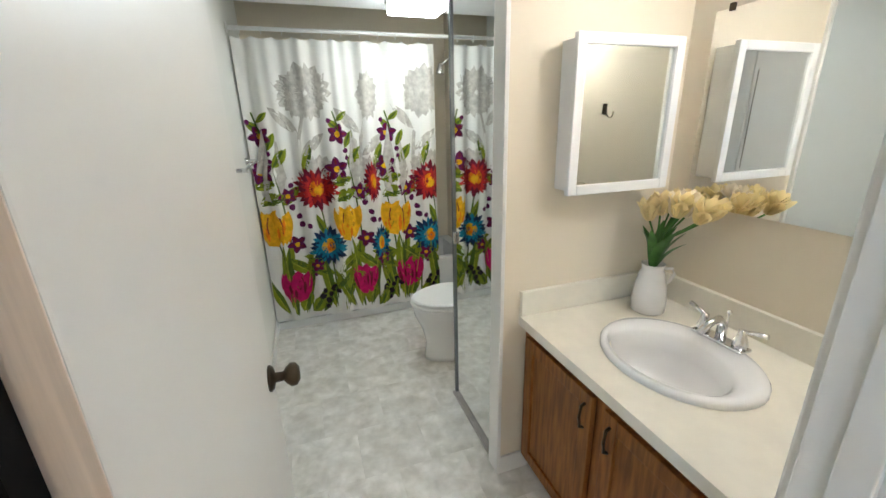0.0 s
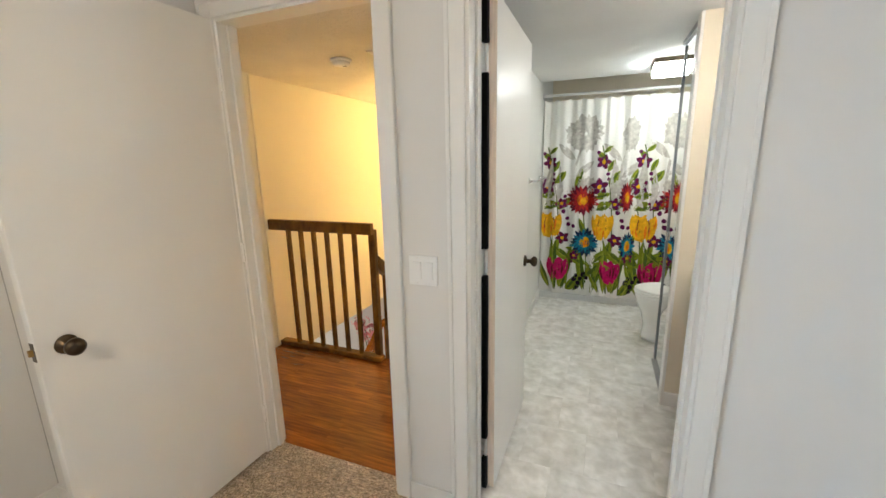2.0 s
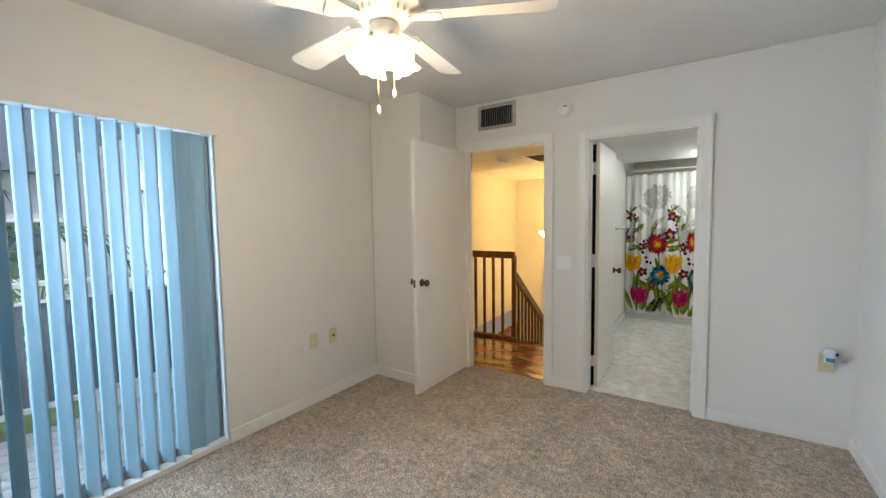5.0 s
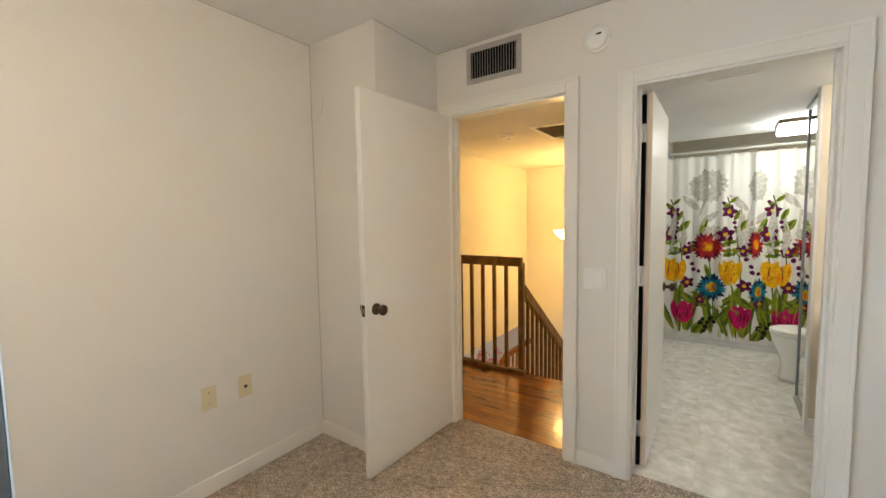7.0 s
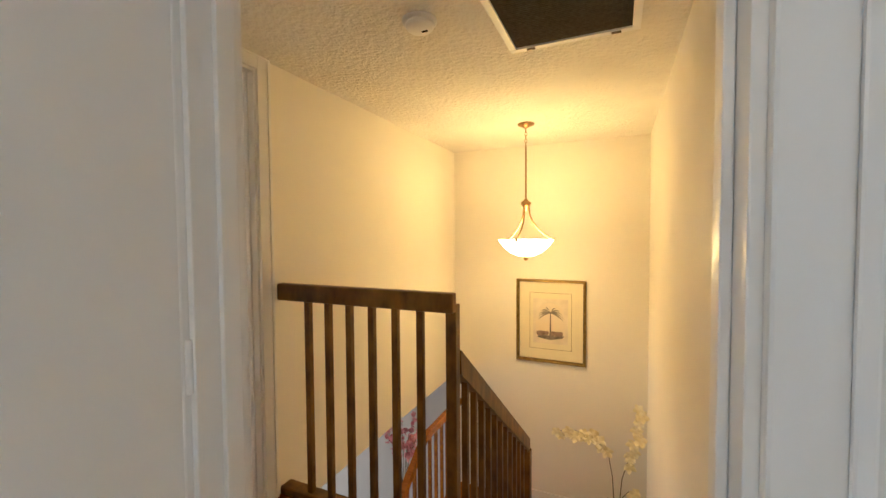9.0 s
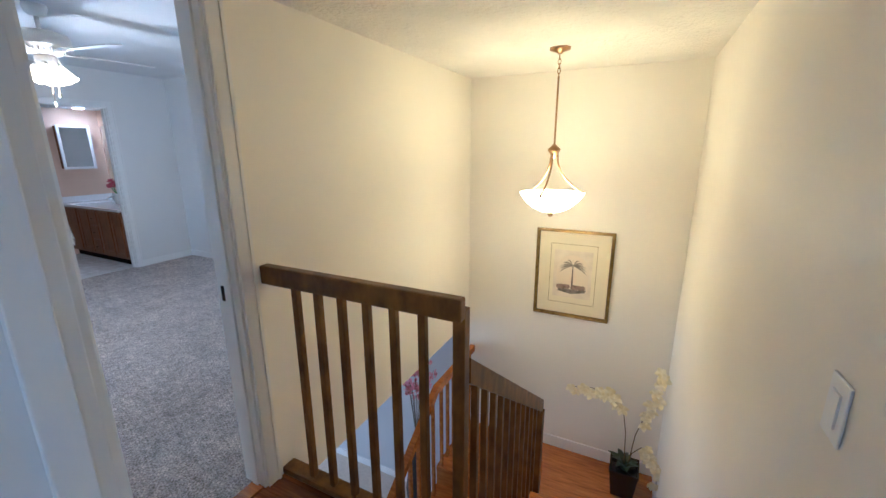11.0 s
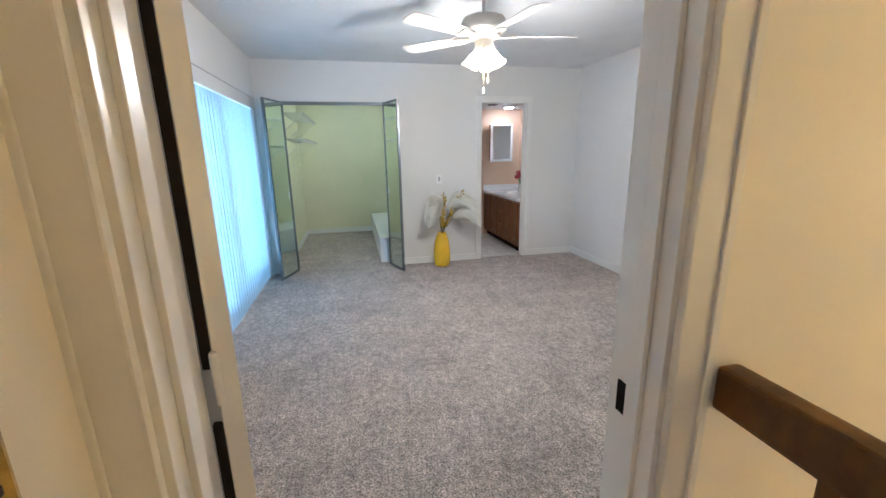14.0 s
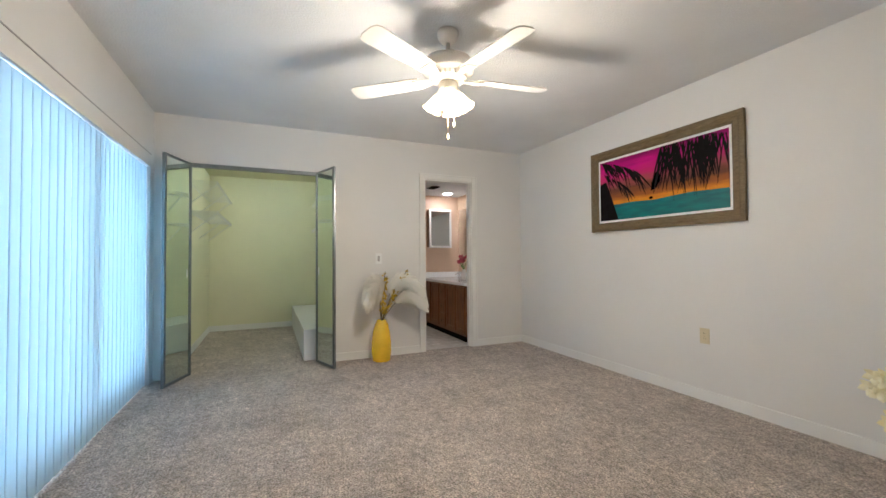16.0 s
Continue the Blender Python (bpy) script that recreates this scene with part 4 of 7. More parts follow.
def tulip(x, z, w, h):
    def draw(out):
        stroke(out, [(x + u * w, z + v * h) for u, v in ((-0.26, -0.44), (0, -0.5), (0.26, -0.44), (0.44, -0.2), (0.5, 0.1), (0.44, 0.40), (0.26, 0.34), (0.08, 0.5), (-0.12, 0.38), (-0.32, 0.48), (-0.46, 0.3), (-0.5, 0.05), (-0.44, -0.2))], 0, 0.0020)
        for dx, tilt in ((-0.30, 0.26), (0.30, -0.26), (0.0, 0.0)):
            stroke(out, leaf_shape(x + dx * w * 0.5, z - 0.46 * h, math.pi / 2 + tilt, h * 0.94, w * 0.40), 1, 0.0026)
        for k in range(6):
            u = -0.34 + 0.136 * k
            stroke(out, leaf_shape(x + u * w, z - 0.42 * h + rp.uniform(0, 0.07), math.pi / 2 - u * 0.6, h * rp.uniform(0.25, 0.55), w * 0.10), 2, 0.0032)
        for sg in (-1, 1):
            line(out, [(x + sg * w * 0.16, z + 0.30 * h), (x + sg * w * 0.22, z + 0.1 * h), (x + sg * w * 0.20, z - 0.12 * h)], w * 0.035, 3, 0.0038)
    return draw


def violet(x, z, r):
    def draw(out):
        a0 = rp.uniform(0, 1)
        stroke(out, blob(x, z, r * 0.26, r * 0.26, 8, 0.2, rp), 2, 0.0038)
        for k in range(5):
            a = a0 + 2 * math.pi * k / 5
            stroke(out, leaf_shape(x, z, a, r, r * 0.66), 0, 0.0022 + 0.0004 * (k % 2))
            stroke(out, leaf_shape(x + 0.3 * r * math.cos(a), z + 0.3 * r * math.sin(a), a, r * 0.55, r * 0.22), 1, 0.0030)
    return draw


def grey_shadow(x, z, q, squeeze=1.0):
    def draw(out):
        line(out, [(x - 0.01, z - 0.1), (x - 0.06, z - 0.28), (x - 0.075, z - 0.5), (x - 0.06, z - 0.72)], 0.022, 0, 0.0002)
        for k in range(18):
            a = 2 * math.pi * k / 18
            pts = leaf_shape(0, 0, a, 0.18 * q * rp.uniform(0.85, 1.1), 0.09 * q)
            stroke(out, [(x + p[0] * squeeze, z + p[1]) for p in pts], 0, 0.0002 * (k % 3))
        stroke(out, leaf_shape(x - 0.06, z - 0.25, 2.35, 0.24, 0.07), 0, 0.0004)
        stroke(out, leaf_shape(x - 0.06, z - 0.40, 0.75, 0.22, 0.07), 0, 0.0004)
        for k in range(9):
            stroke(out, leaf_shape(x + 0.05 * squeeze, z - 0.55, 0.3 + k * 0.3, 0.16, 0.07), 0, 0.0003)
        stroke(out, [(x + u * squeeze, z + v) for u, v in ((-0.36, -0.52), (-0.28, -0.2), (-0.2, -0.3), (-0.13, -0.55), (-0.2, -0.72), (-0.33, -0.68))], 0, 0.0001)
    return draw


def greenery(x, z0, z1, lean, leaves):
    def draw(out):
        line(out, [(x + lean * (i / 6) ** 2, z0 + (z1 - z0) * i / 6) for i in range(7)], 0.010, 1, 0.0003)
        for u, a, ln_, w in leaves:
            px, pz = x + lean * u * u, z0 + (z1 - z0) * u
            stroke(out, leaf_shape(px, pz, a, ln_, w), 0, 0.0008)
            stroke(out, leaf_shape(px, pz, a + 0.06, ln_ * 0.9, w * 0.3), 1, 0.0014)
    return draw


def blade(x, z, a, length, width):
    """A broad tulip leaf with a darker half and a pale rib."""
    def draw(out):
        stroke(out, leaf_shape(x, z, a, length, width), 0, 0.0005)
        stroke(out, leaf_shape(x + 0.2 * width * math.sin(a), z - 0.2 * width * math.cos(a), a - 0.02, length * 0.93, width * 0.4), 1, 0.0010)
        line(out, [(x + math.cos(a) * length * u, z + math.sin(a) * length * u) for u in (0.05, 0.4, 0.8)], width * 0.07, 2, 0.0016)
    return draw


def dot(x, z, r):
    def draw(out):
        stroke(out, blob(x, z, r, r * 1.1, 8, 0.15, rp), 0, 0.0022)
    return draw


PG = ["p_grey"]
for x, z, s, q in ((0.06, 1.67, 1.0, 1.0), (0.47, 1.66, 0.9, 0.45), (0.86, 1.68, 1.0, 0.9)):
    printed("printed_shadow_flower", grey_shadow(x, z, s, q), PG, "pale grey printed flower shadow", "shadow_petal")
for i, (dx, q) in enumerate(((0.0, 1.0), (0.50, 0.75), (0.86, 1.0))):
    G = ["p_green", "p_dgreen"]
    printed("printed_stem", greenery(-0.16 + dx, 0.10, 0.72, -0.07, ((0.1, 1.75, 0.34, 0.075), (0.15, 1.2, 0.26, 0.06), (0.55, 1.4, 0.24, 0.06))), G, "green printed stems and leaves", "leaf")
    printed("printed_stem", greenery(-0.05 + dx, 0.10, 0.55, 0.03, ((0.0, 0.95, 0.2, 0.09), (0.3, 2.3, 0.24, 0.08), (0.7, 0.6, 0.2, 0.06))), G, "green printed stems and leaves", "leaf")
    printed("printed_stem", greenery(-0.14 + dx, 0.62, 1.56, -0.13, ((0.35, 0.8, 0.17, 0.075), (0.62, 0.9, 0.16, 0.07), (0.74, 1.1, 0.13, 0.05), (0.86, 2.3, 0.11, 0.05), (0.93, 0.7, 0.10, 0.04), (0.52, 3.3, 0.16, 0.08))), G, "green printed stems and leaves", "leaf")
    printed("printed_stem", greenery(0.14 + dx * 0.98, 0.2, 0.98, -0.06, ((0.25, 2.6, 0.22, 0.09), (0.42, 3.0, 0.2, 0.07), (0.62, 1.9, 0.2, 0.05), (0.1, 0.8, 0.22, 0.13))), G, "green printed stems and leaves", "leaf")
    for x, z, a, ln_, w in ((-0.17, 0.11, 1.62, 0.56, 0.085), (-0.22, 0.12, 1.95, 0.34, 0.06), (-0.10, 0.11, 1.38, 0.50, 0.075), (0.0, 0.11, 1.05, 0.26, 0.12), (0.12, 0.12, 1.72, 0.50, 0.075),
                            (0.19, 0.11, 1.30, 0.44, 0.07), (-0.02, 0.42, 2.45, 0.22, 0.085), (0.17, 0.42, 0.75, 0.20, 0.07), (-0.02, 0.58, 0.9, 0.24, 0.05), (-0.30, 0.97, 0.30, 0.17, 0.09), (0.0, 1.16, 1.25, 0.20, 0.055), (-0.12, 0.13, 1.2, 0.18, 0.10)):
        printed("printed_leaf", blade(x + dx * 0.97, z, a, ln_, w), G + ["p_lime"], "broad green printed tulip leaf", "shade")
    if i != 1:
        printed("printed_daisy", daisy(0.075 + dx * 0.955, 1.05, 0.155), ["p_maroon", "p_red", "p_red", "p_orange", "p_yellow"], "red printed daisy with an orange heart")
        printed("printed_daisy", daisy(0.115 + dx * 0.90, 0.625, 0.145), ["p_navy", "p_blue", "p_blue", "p_yellow", "p_orange"], "blue printed daisy with a yellow heart")
    else:
        printed("printed_daisy", daisy(0.47, 1.08, 0.15, 0.42), ["p_maroon", "p_red", "p_red", "p_orange", "p_yellow"], "red printed daisy folded in the cloth")
        printed("printed_daisy", daisy(0.50, 0.61, 0.145, 0.5), ["p_navy", "p_blue", "p_blue", "p_yellow", "p_orange"], "blue printed daisy folded in the cloth")
    printed("printed_tulip", tulip(-0.23 + dx * 1.0, 0.79, 0.235 * q, 0.27), ["p_yellow", "p_yellow", "p_orange", "p_maroon"], "yellow and orange printed tulip")
    printed("printed_tulip", tulip(-0.14 + dx * 1.0, 0.335, 0.215 * q, 0.25), ["p_magenta", "p_magenta", "p_maroon", "p_maroon"], "magenta printed tulip")
    V = ["p_purple", "p_maroon", "p_yellow"]
    for x, z, r in ((-0.24, 1.41, 0.072), (-0.265, 1.18, 0.085), (-0.12, 1.01, 0.066), (-0.10, 0.66, 0.070), (0.02, 0.49, 0.055)):
        printed("printed_violet", violet(x + dx * (0.98 if dx < 0.6 else 0.965), z, r), V, "purple printed violet with a yellow centre")
    for x, z, r in ((-0.30, 1.50, 0.016), (-0.205, 1.30, 0.018), (-0.20, 1.25, 0.015), (-0.09, 1.08, 0.018), (-0.10, 0.93, 0.022), (-0.06, 0.86, 0.02), (-0.05, 0.80, 0.022), (0.0, 0.79, 0.018), (0.0, 0.42, 0.014)):
        printed("printed_bud", dot(x + dx, z, r), ["p_purple"], "dark purple printed bud")
    for x, z, r in ((0.03, 0.24, 0.026), (0.07, 0.20, 0.024), (0.05, 0.28, 0.02), (0.12, 0.29, 0.026), (0.09, 0.25, 0.02), (0.15, 0.26, 0.02), (0.06, 0.15, 0.018)):
        printed("printed_berry", dot(x + dx * 0.97, z, r), ["p_black"], "near-black printed berry")
rod = thing("curtain_rod", (0.48, 2.80, 2.03), "white shower curtain rod between the walls", "curtain rod")
part("rod", tube([(-0.326, 2.80, 2.035), (1.279, 2.80, 2.035)], 0.0125, 12), M["plastic"], rod)
for x in (-0.326, 1.268):
    part("flange", lathe([(0.03, 0), (0.03, 0.006), (0.016, 0.011)], (x, 2.80, 2.035), 16, "x"), M["plastic"], rod)
for i in range(11):
    x = CX0 + 0.06 + (CX1 - CX0 - 0.1) * i / 10
    part("ring", tube([(x + 0.002 * math.sin(a), 2.80 + 0.017 * math.cos(a), 2.028 + 0.022 * math.sin(a)) for a in [2 * math.pi * k / 12 for k in range(13)]], 0.0018, 6), M["plastic"], rod)

tub = thing("bathtub", (0.48, 3.17, 0), "white bathtub behind the shower curtain", "bathtub")
bm = boxes((-0.326, 2.865, 0, 1.279, 2.93, 0.40), (-0.326, 3.43, 0, 1.279, 3.499, 0.40), (-0.326, 2.93, 0, -0.25, 3.43, 0.40), (1.20, 2.93, 0, 1.279, 3.43, 0.40), (-0.25, 2.93, 0, 1.20, 3.43, 0.08))
part("shell", bm, M["porcelain"], tub)
part("apron_base", boxes((-0.326, 2.845, 0, 1.279, 2.865, 0.06), bevel=0.004), M["porcelain"], tub)
sh = thing("wall_shower", (1.25, 3.2, 1.9), "chrome wall shower on a bent arm", "shower")
part("arm", tube([(1.279, 3.15, 1.93), (1.20, 3.15, 1.95), (1.13, 3.15, 1.90)], 0.009, 8), M["chrome"], sh)
part("head", lathe([(0.012, 0.03), (0.02, 0.0), (0.036, -0.04), (0.034, -0.046)], (1.12, 3.15, 1.88), 16), M["chrome"], sh)
part("flange", lathe([(0.028, 0), (0.028, -0.005), (0.012, -0.012)], (1.279, 3.15, 1.93), 14, "x"), M["chrome"], sh)

# toilet facing the side wall
toi = thing("toilet", (0.80, 2.10, 0), "white porcelain toilet with its lid closed", "toilet")


def oval(cx, cy, rx, ry, z, n=28, back=None):
    pts = []
    for i in range(n):
        a = 2 * math.pi * i / n
        x = cx + rx * math.cos(a)
        pts.append((min(x, back) if back else x, cy + ry * math.sin(a) * (1 - 0.12 * (-math.cos(a) > 0) * abs(math.cos(a))), z))
    return pts


def loft(rings, bm=None, mi=0):
    bm = bm or bmesh.new()
    vs = [[bm.verts.new(p) for p in r] for r in rings]
    k = len(vs[0])
    for a, b in zip(vs, vs[1:]):
        for i in range(k):
            f = bm.faces.new((a[i], a[(i + 1) % k], b[(i + 1) % k], b[i]))
            f.smooth, f.material_index = True, mi
    bm.faces.new(vs[0]).material_index = mi
    bm.faces.new(vs[-1]).material_index = mi
    return bm


part("bowl", loft([oval(0.835, 2.10, 0.225, 0.115, 0.0), oval(0.835, 2.10, 0.22, 0.11, 0.03), oval(0.83, 2.10, 0.205, 0.10, 0.12), oval(0.815, 2.10, 0.212, 0.12, 0.22), oval(0.795, 2.10, 0.235, 0.165, 0.31), oval(0.790, 2.10, 0.245, 0.18, 0.37), oval(0.790, 2.10, 0.245, 0.18, 0.39)]), M["porcelain"], toi)
part("seat", loft([oval(0.790, 2.10, 0.25, 0.186, 0.392), oval(0.790, 2.10, 0.253, 0.188, 0.40), oval(0.790, 2.10, 0.248, 0.183, 0.41)]), M["plastic"], toi)
part("lid", loft([oval(0.790, 2.10, 0.248, 0.184, 0.413), oval(0.790, 2.10, 0.25, 0.186, 0.424), oval(0.790, 2.10, 0.235, 0.172, 0.433)]), M["plastic"], toi)
part("tank", boxes((1.02, 1.88, 0.36, 1.22, 2.32, 0.74), bevel=0.02), M["porcelain"], toi)
part("tank_lid", boxes((1.01, 1.87, 0.742, 1.23, 2.33, 0.77), bevel=0.008), M["porcelain"], toi)
part("pedestal_back", boxes((0.95, 2.00, 0.0, 1.20, 2.20, 0.385), bevel=0.02), M["porcelain"], toi)

# mirrored linen closet door
mdr = thing("mirror_door", (0.675, 1.45, 0), "frameless mirrored linen closet door on a floor track", "mirror door")
part("mirror", boxes((0.678, 1.232, 0.03, 0.684, 1.672, 2.10)), M["mirror"], mdr)
part("backing", boxes((0.685, 1.225, 0.03, 0.698, 1.70, 2.10)), M["dark"], mdr)
for y in (1.222, 1.672):
    part("stile", boxes((0.670, y, 0.025, 0.698, y + (0.008 if y < 1.5 else 0.022), 2.105), bevel=0.002), M["aluminium"], mdr)
part("floor_track", boxes((0.660, 1.20, 0.0, 0.70, 1.70, 0.014), bevel=0.003), M["grille_grey"], mdr)
part("top_track", boxes((0.66, 1.20, 2.106, 0.70, 1.70, 2.134)), M["aluminium"], mdr)
part("finger_pull", boxes((0.664, 1.648, 0.90, 0.677, 1.668, 0.96), bevel=0.002), M["chrome"], mdr, "small chrome pull")
setting("trim", boxes((0.648, 1.116, 0.0, 0.6645, 1.20, 2.13), bevel=0.003), M["trim"], "white corner trim of the closet opening", "trim")


def cabinet_door(parent, axis, plane, out, a0, a1, z0, z1, material, pull=None, metal="bronze", name="cabinet_door"):
    """Framed cabinet door with a recessed panel; axis: the direction in which it runs."""
    def bx(p0, p1, d0, d1, lo, hi):
        lo_, hi_ = sorted((plane + out * d0, plane + out * d1))
        return (p0, lo_, lo, p1, hi_, hi) if axis == "x" else (lo_, p0, lo, hi_, p1, hi)
    fr = 0.052
    bm = bmesh.new()
    for q in ((a0, a0 + fr, 0, 0.018, z0, z1), (a1 - fr, a1, 0, 0.018, z0, z1), (a0 + fr, a1 - fr, 0, 0.018, z0, z0 + fr), (a0 + fr, a1 - fr, 0, 0.018, z1 - fr, z1)):
        box(bm, *bx(*q), bevel=0.003)
    d = part(name, bm, material, parent)
    part("panel", boxes(bx(a0 + fr, a1 - fr, 0.001, 0.009, z0 + fr, z1 - fr)), material, d)
    if pull:
        pa, pz = pull
        mk = (lambda o, z: (pa, plane + out * o, z)) if axis == "x" else (lambda o, z: (plane + out * o, pa, z))
        part("handle", tube([mk(0.018, pz - 0.045), mk(0.032, pz - 0.038), mk(0.037, pz), mk(0.032, pz + 0.038), mk(0.018, pz + 0.045)], 0.005, 8), M[metal], d, "dark bow handle")
    return d


# vanity: the front stands at x 0.76, along the side wall
van = thing("vanity_cabinet", (1.08, 0.64, 0), "honey oak bathroom vanity cabinet with two doors", "vanity cabinet")
part("body", boxes((0.775, 0.16, 0.08, 1.397, 1.125, 0.60), (0.775, 1.09, 0.60, 1.397, 1.125, 0.711), (0.775, 0.16, 0.60, 0.79, 1.09, 0.711)), M["oak"], van)
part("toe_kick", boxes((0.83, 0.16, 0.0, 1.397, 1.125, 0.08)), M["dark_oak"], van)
part("face_frame", boxes((0.768, 0.16, 0.08, 0.775, 0.20, 0.705), (0.768, 0.66, 0.08, 0.775, 0.70, 0.705), (0.768, 1.08, 0.08, 0.775, 1.125, 0.705), (0.768, 0.20, 0.66, 0.775, 0.66, 0.705), (0.768, 0.70, 0.66, 0.775, 1.08, 0.705), (0.768, 0.20, 0.08, 0.775, 0.66, 0.12), (0.768, 0.70, 0.08, 0.775, 1.08, 0.12)), M["oak"], van)
cabinet_door(van, "y", 0.768, -1, 0.705, 1.095, 0.105, 0.675, M["oak"], (0.735, 0.59))
cabinet_door(van, "y", 0.768, -1, 0.185, 0.655, 0.105, 0.675, M["oak"], (0.625, 0.59))
for z in (0.20, 0.58):
    part("hinge", tube([(0.765, 1.103, z - 0.025), (0.765, 1.103, z + 0.025)], 0.005, 6), M["bronze"], van)
ctop = thing("countertop", (1.07, 0.64, 0.71), "cream laminate countertop with a backsplash", "countertop")
SX, SY, SRX, SRY = 1.045, 0.695, 0.205, 0.245
bm = bmesh.new()
# slab with an oval hole for the basin
n = 40
hole_t = [(SX + (SRX - 0.035) * math.cos(2 * math.pi * i / n), SY + (SRY - 0.035) * math.sin(2 * math.pi * i / n)) for i in range(n)]


def square_ring(p):
    dx, dy = p[0] - SX, p[1] - SY
    k = min(((1.398 if dx > 0 else 0.735) - SX) / dx if abs(dx) > 1e-6 else 9e9, ((1.128 if dy > 0 else 0.145) - SY) / dy if abs(dy) > 1e-6 else 9e9)
    return (SX + dx * k, SY + dy * k)


outer = [square_ring(p) for p in hole_t]
corner = [(0.735, 0.145), (1.398, 0.145), (1.398, 1.128), (0.735, 1.128)]
for c in corner:
    j = min(range(n), key=lambda i: (outer[i][0] - c[0]) ** 2 + (outer[i][1] - c[1]) ** 2)
    outer[j] = c
for z0, z1 in ((0.712, 0.75),):
    a = [bm.verts.new((*p, z1)) for p in outer]
    b = [bm.verts.new((*p, z1)) for p in hole_t]
    c = [bm.verts.new((*p, z0)) for p in outer]
    d = [bm.verts.new((*p, z0)) for p in hole_t]
    for i in range(n):
        j = (i + 1) % n
        for q in ((a[i], a[j], b[j], b[i]), (c[i], c[j], d[j], d[i]), (a[i], a[j], c[j], c[i]), (b[i], b[j], d[j], d[i])):
            bm.faces.new(q)
part("slab", bm, M["laminate"], ctop)
part("backsplash", boxes((1.378, 0.145, 0.7505, 1.398, 1.128, 0.852), bevel=0.003), M["laminate"], ctop)
part("backsplash", boxes((0.737, 1.110, 0.7505, 1.3775, 1.1285, 0.852), bevel=0.003), M["laminate"], ctop)
sink = thing("sink", (SX, SY, 0.75), "oval white drop-in porcelain sink", "sink")


def sink_ring(f, z, ox=0.0):
    return [(SX + ox + SRX * f * math.cos(2 * math.pi * i / 40), SY + SRY * f * math.sin(2 * math.pi * i / 40), z) for i in range(40)]


bm = bmesh.new()
prof = [(1.0, 0.7505, 0), (1.0, 0.762, 0), (0.975, 0.770, 0), (0.90, 0.772, 0), (0.80, 0.768, -0.03), (0.74, 0.755, -0.04), (0.68, 0.70, -0.04), (0.55, 0.645, -0.045), (0.30, 0.618, -0.05), (0.085, 0.612, -0.05)]
vs = [[bm.verts.new(p) for p in sink_ring(f, z, ox)] for f, z, ox in prof]
for a, b in zip(vs, vs[1:]):
    for i in range(40):
        bm.faces.new((a[i], a[(i + 1) % 40], b[(i + 1) % 40], b[i])).smooth = True
bm.faces.new(vs[-1])
part("basin", bm, M["porcelain"], sink)
part("drain", lathe([(0.021, 0.0), (0.021, 0.004), (0.014, 0.005), (0.013, 0.002)], (SX - 0.05, SY, 0.6125), 18), M["chrome"], sink, "chrome drain ring")
part("overflow", boxes((SX + 0.108, SY - 0.012, 0.715, SX + 0.118, SY + 0.012, 0.722), bevel=0.002), M["chrome"], sink)
fau = thing("faucet", (1.215, 0.695, 0.772), "chrome two-handle bathroom faucet", "faucet")
part("base_plate", boxes((1.20, 0.61, 0.772, 1.252, 0.78, 0.784), bevel=0.005), M["chrome"], fau)
part("spout", tube([(1.226, 0.695, 0.78), (1.224, 0.695, 0.83), (1.205, 0.695, 0.855), (1.165, 0.695, 0.85), (1.125, 0.695, 0.822)], 0.016, 12, end=0.011), M["chrome"], fau)
for s in (-1, 1):
    y = 0.695 + s * 0.062
    part("handle_base", lathe([(0.022, 0.784), (0.021, 0.80), (0.013, 0.825), (0.012, 0.842), (0.0, 0.846)], (1.226, y, 0), 16), M["chrome"], fau)
    part("lever", tube([(1.226, y, 0.838), (1.232, y + s * 0.03, 0.846), (1.236, y + s * 0.065, 0.852)], 0.006, 8, end=0.0085), M["chrome"], fau)
part("lift_rod", tube([(1.245, 0.695, 0.784), (1.245, 0.695, 0.865)], 0.003, 6), M["chrome"], fau)
part("lift_knob", lathe([(0.002, 0.862), (0.007, 0.868), (0.007, 0.876), (0.0, 0.881)], (1.245, 0.695, 0), 12), M["chrome"], fau)

jug = thing("jug_vase", (1.220, 0.985, 0.75), "white glazed ceramic jug on the countertop", "vase")
bm = lathe([(0.052, 0.7505), (0.060, 0.757), (0.062, 0.80), (0.056, 0.86), (0.043, 0.91), (0.037, 0.925), (0.042, 0.945), (0.039, 0.944), (0.034, 0.926), (0.03, 0.90)], (1.220, 0.985, 0), 28)
part("body", bm, M["ceramic"], jug)
part("handle", tube([(1.255, 0.965, 0.925), (1.278, 0.95, 0.928), (1.286, 0.945, 0.905), (1.276, 0.952, 0.875), (1.262, 0.962, 0.862)], 0.0065, 8), M["ceramic"], jug)


def tulip_flower(bm, c, way, r, mi=0, rnd=random):
    c, way = Vector(c), Vector(way).normalized()
    u = way.orthogonal().normalized()
    v = way.cross(u)
    for ring, n_, k_ in ((0.55, 3, 1.0), (0.75, 4, 0.92), (1.0, 4, 0.8)):
        for k in range(n_):
            a = 2 * math.pi * k / n_ + ring * 3
            d = u * math.cos(a) + v * math.sin(a)
            petal(bm, c + d * r * 0.12, c + way * r * 2.0 * k_ + d * r * ring * rnd.uniform(0.8, 1.15), r * 1.15, -0.16 * ring, mi, 5, side=way.cross(d))


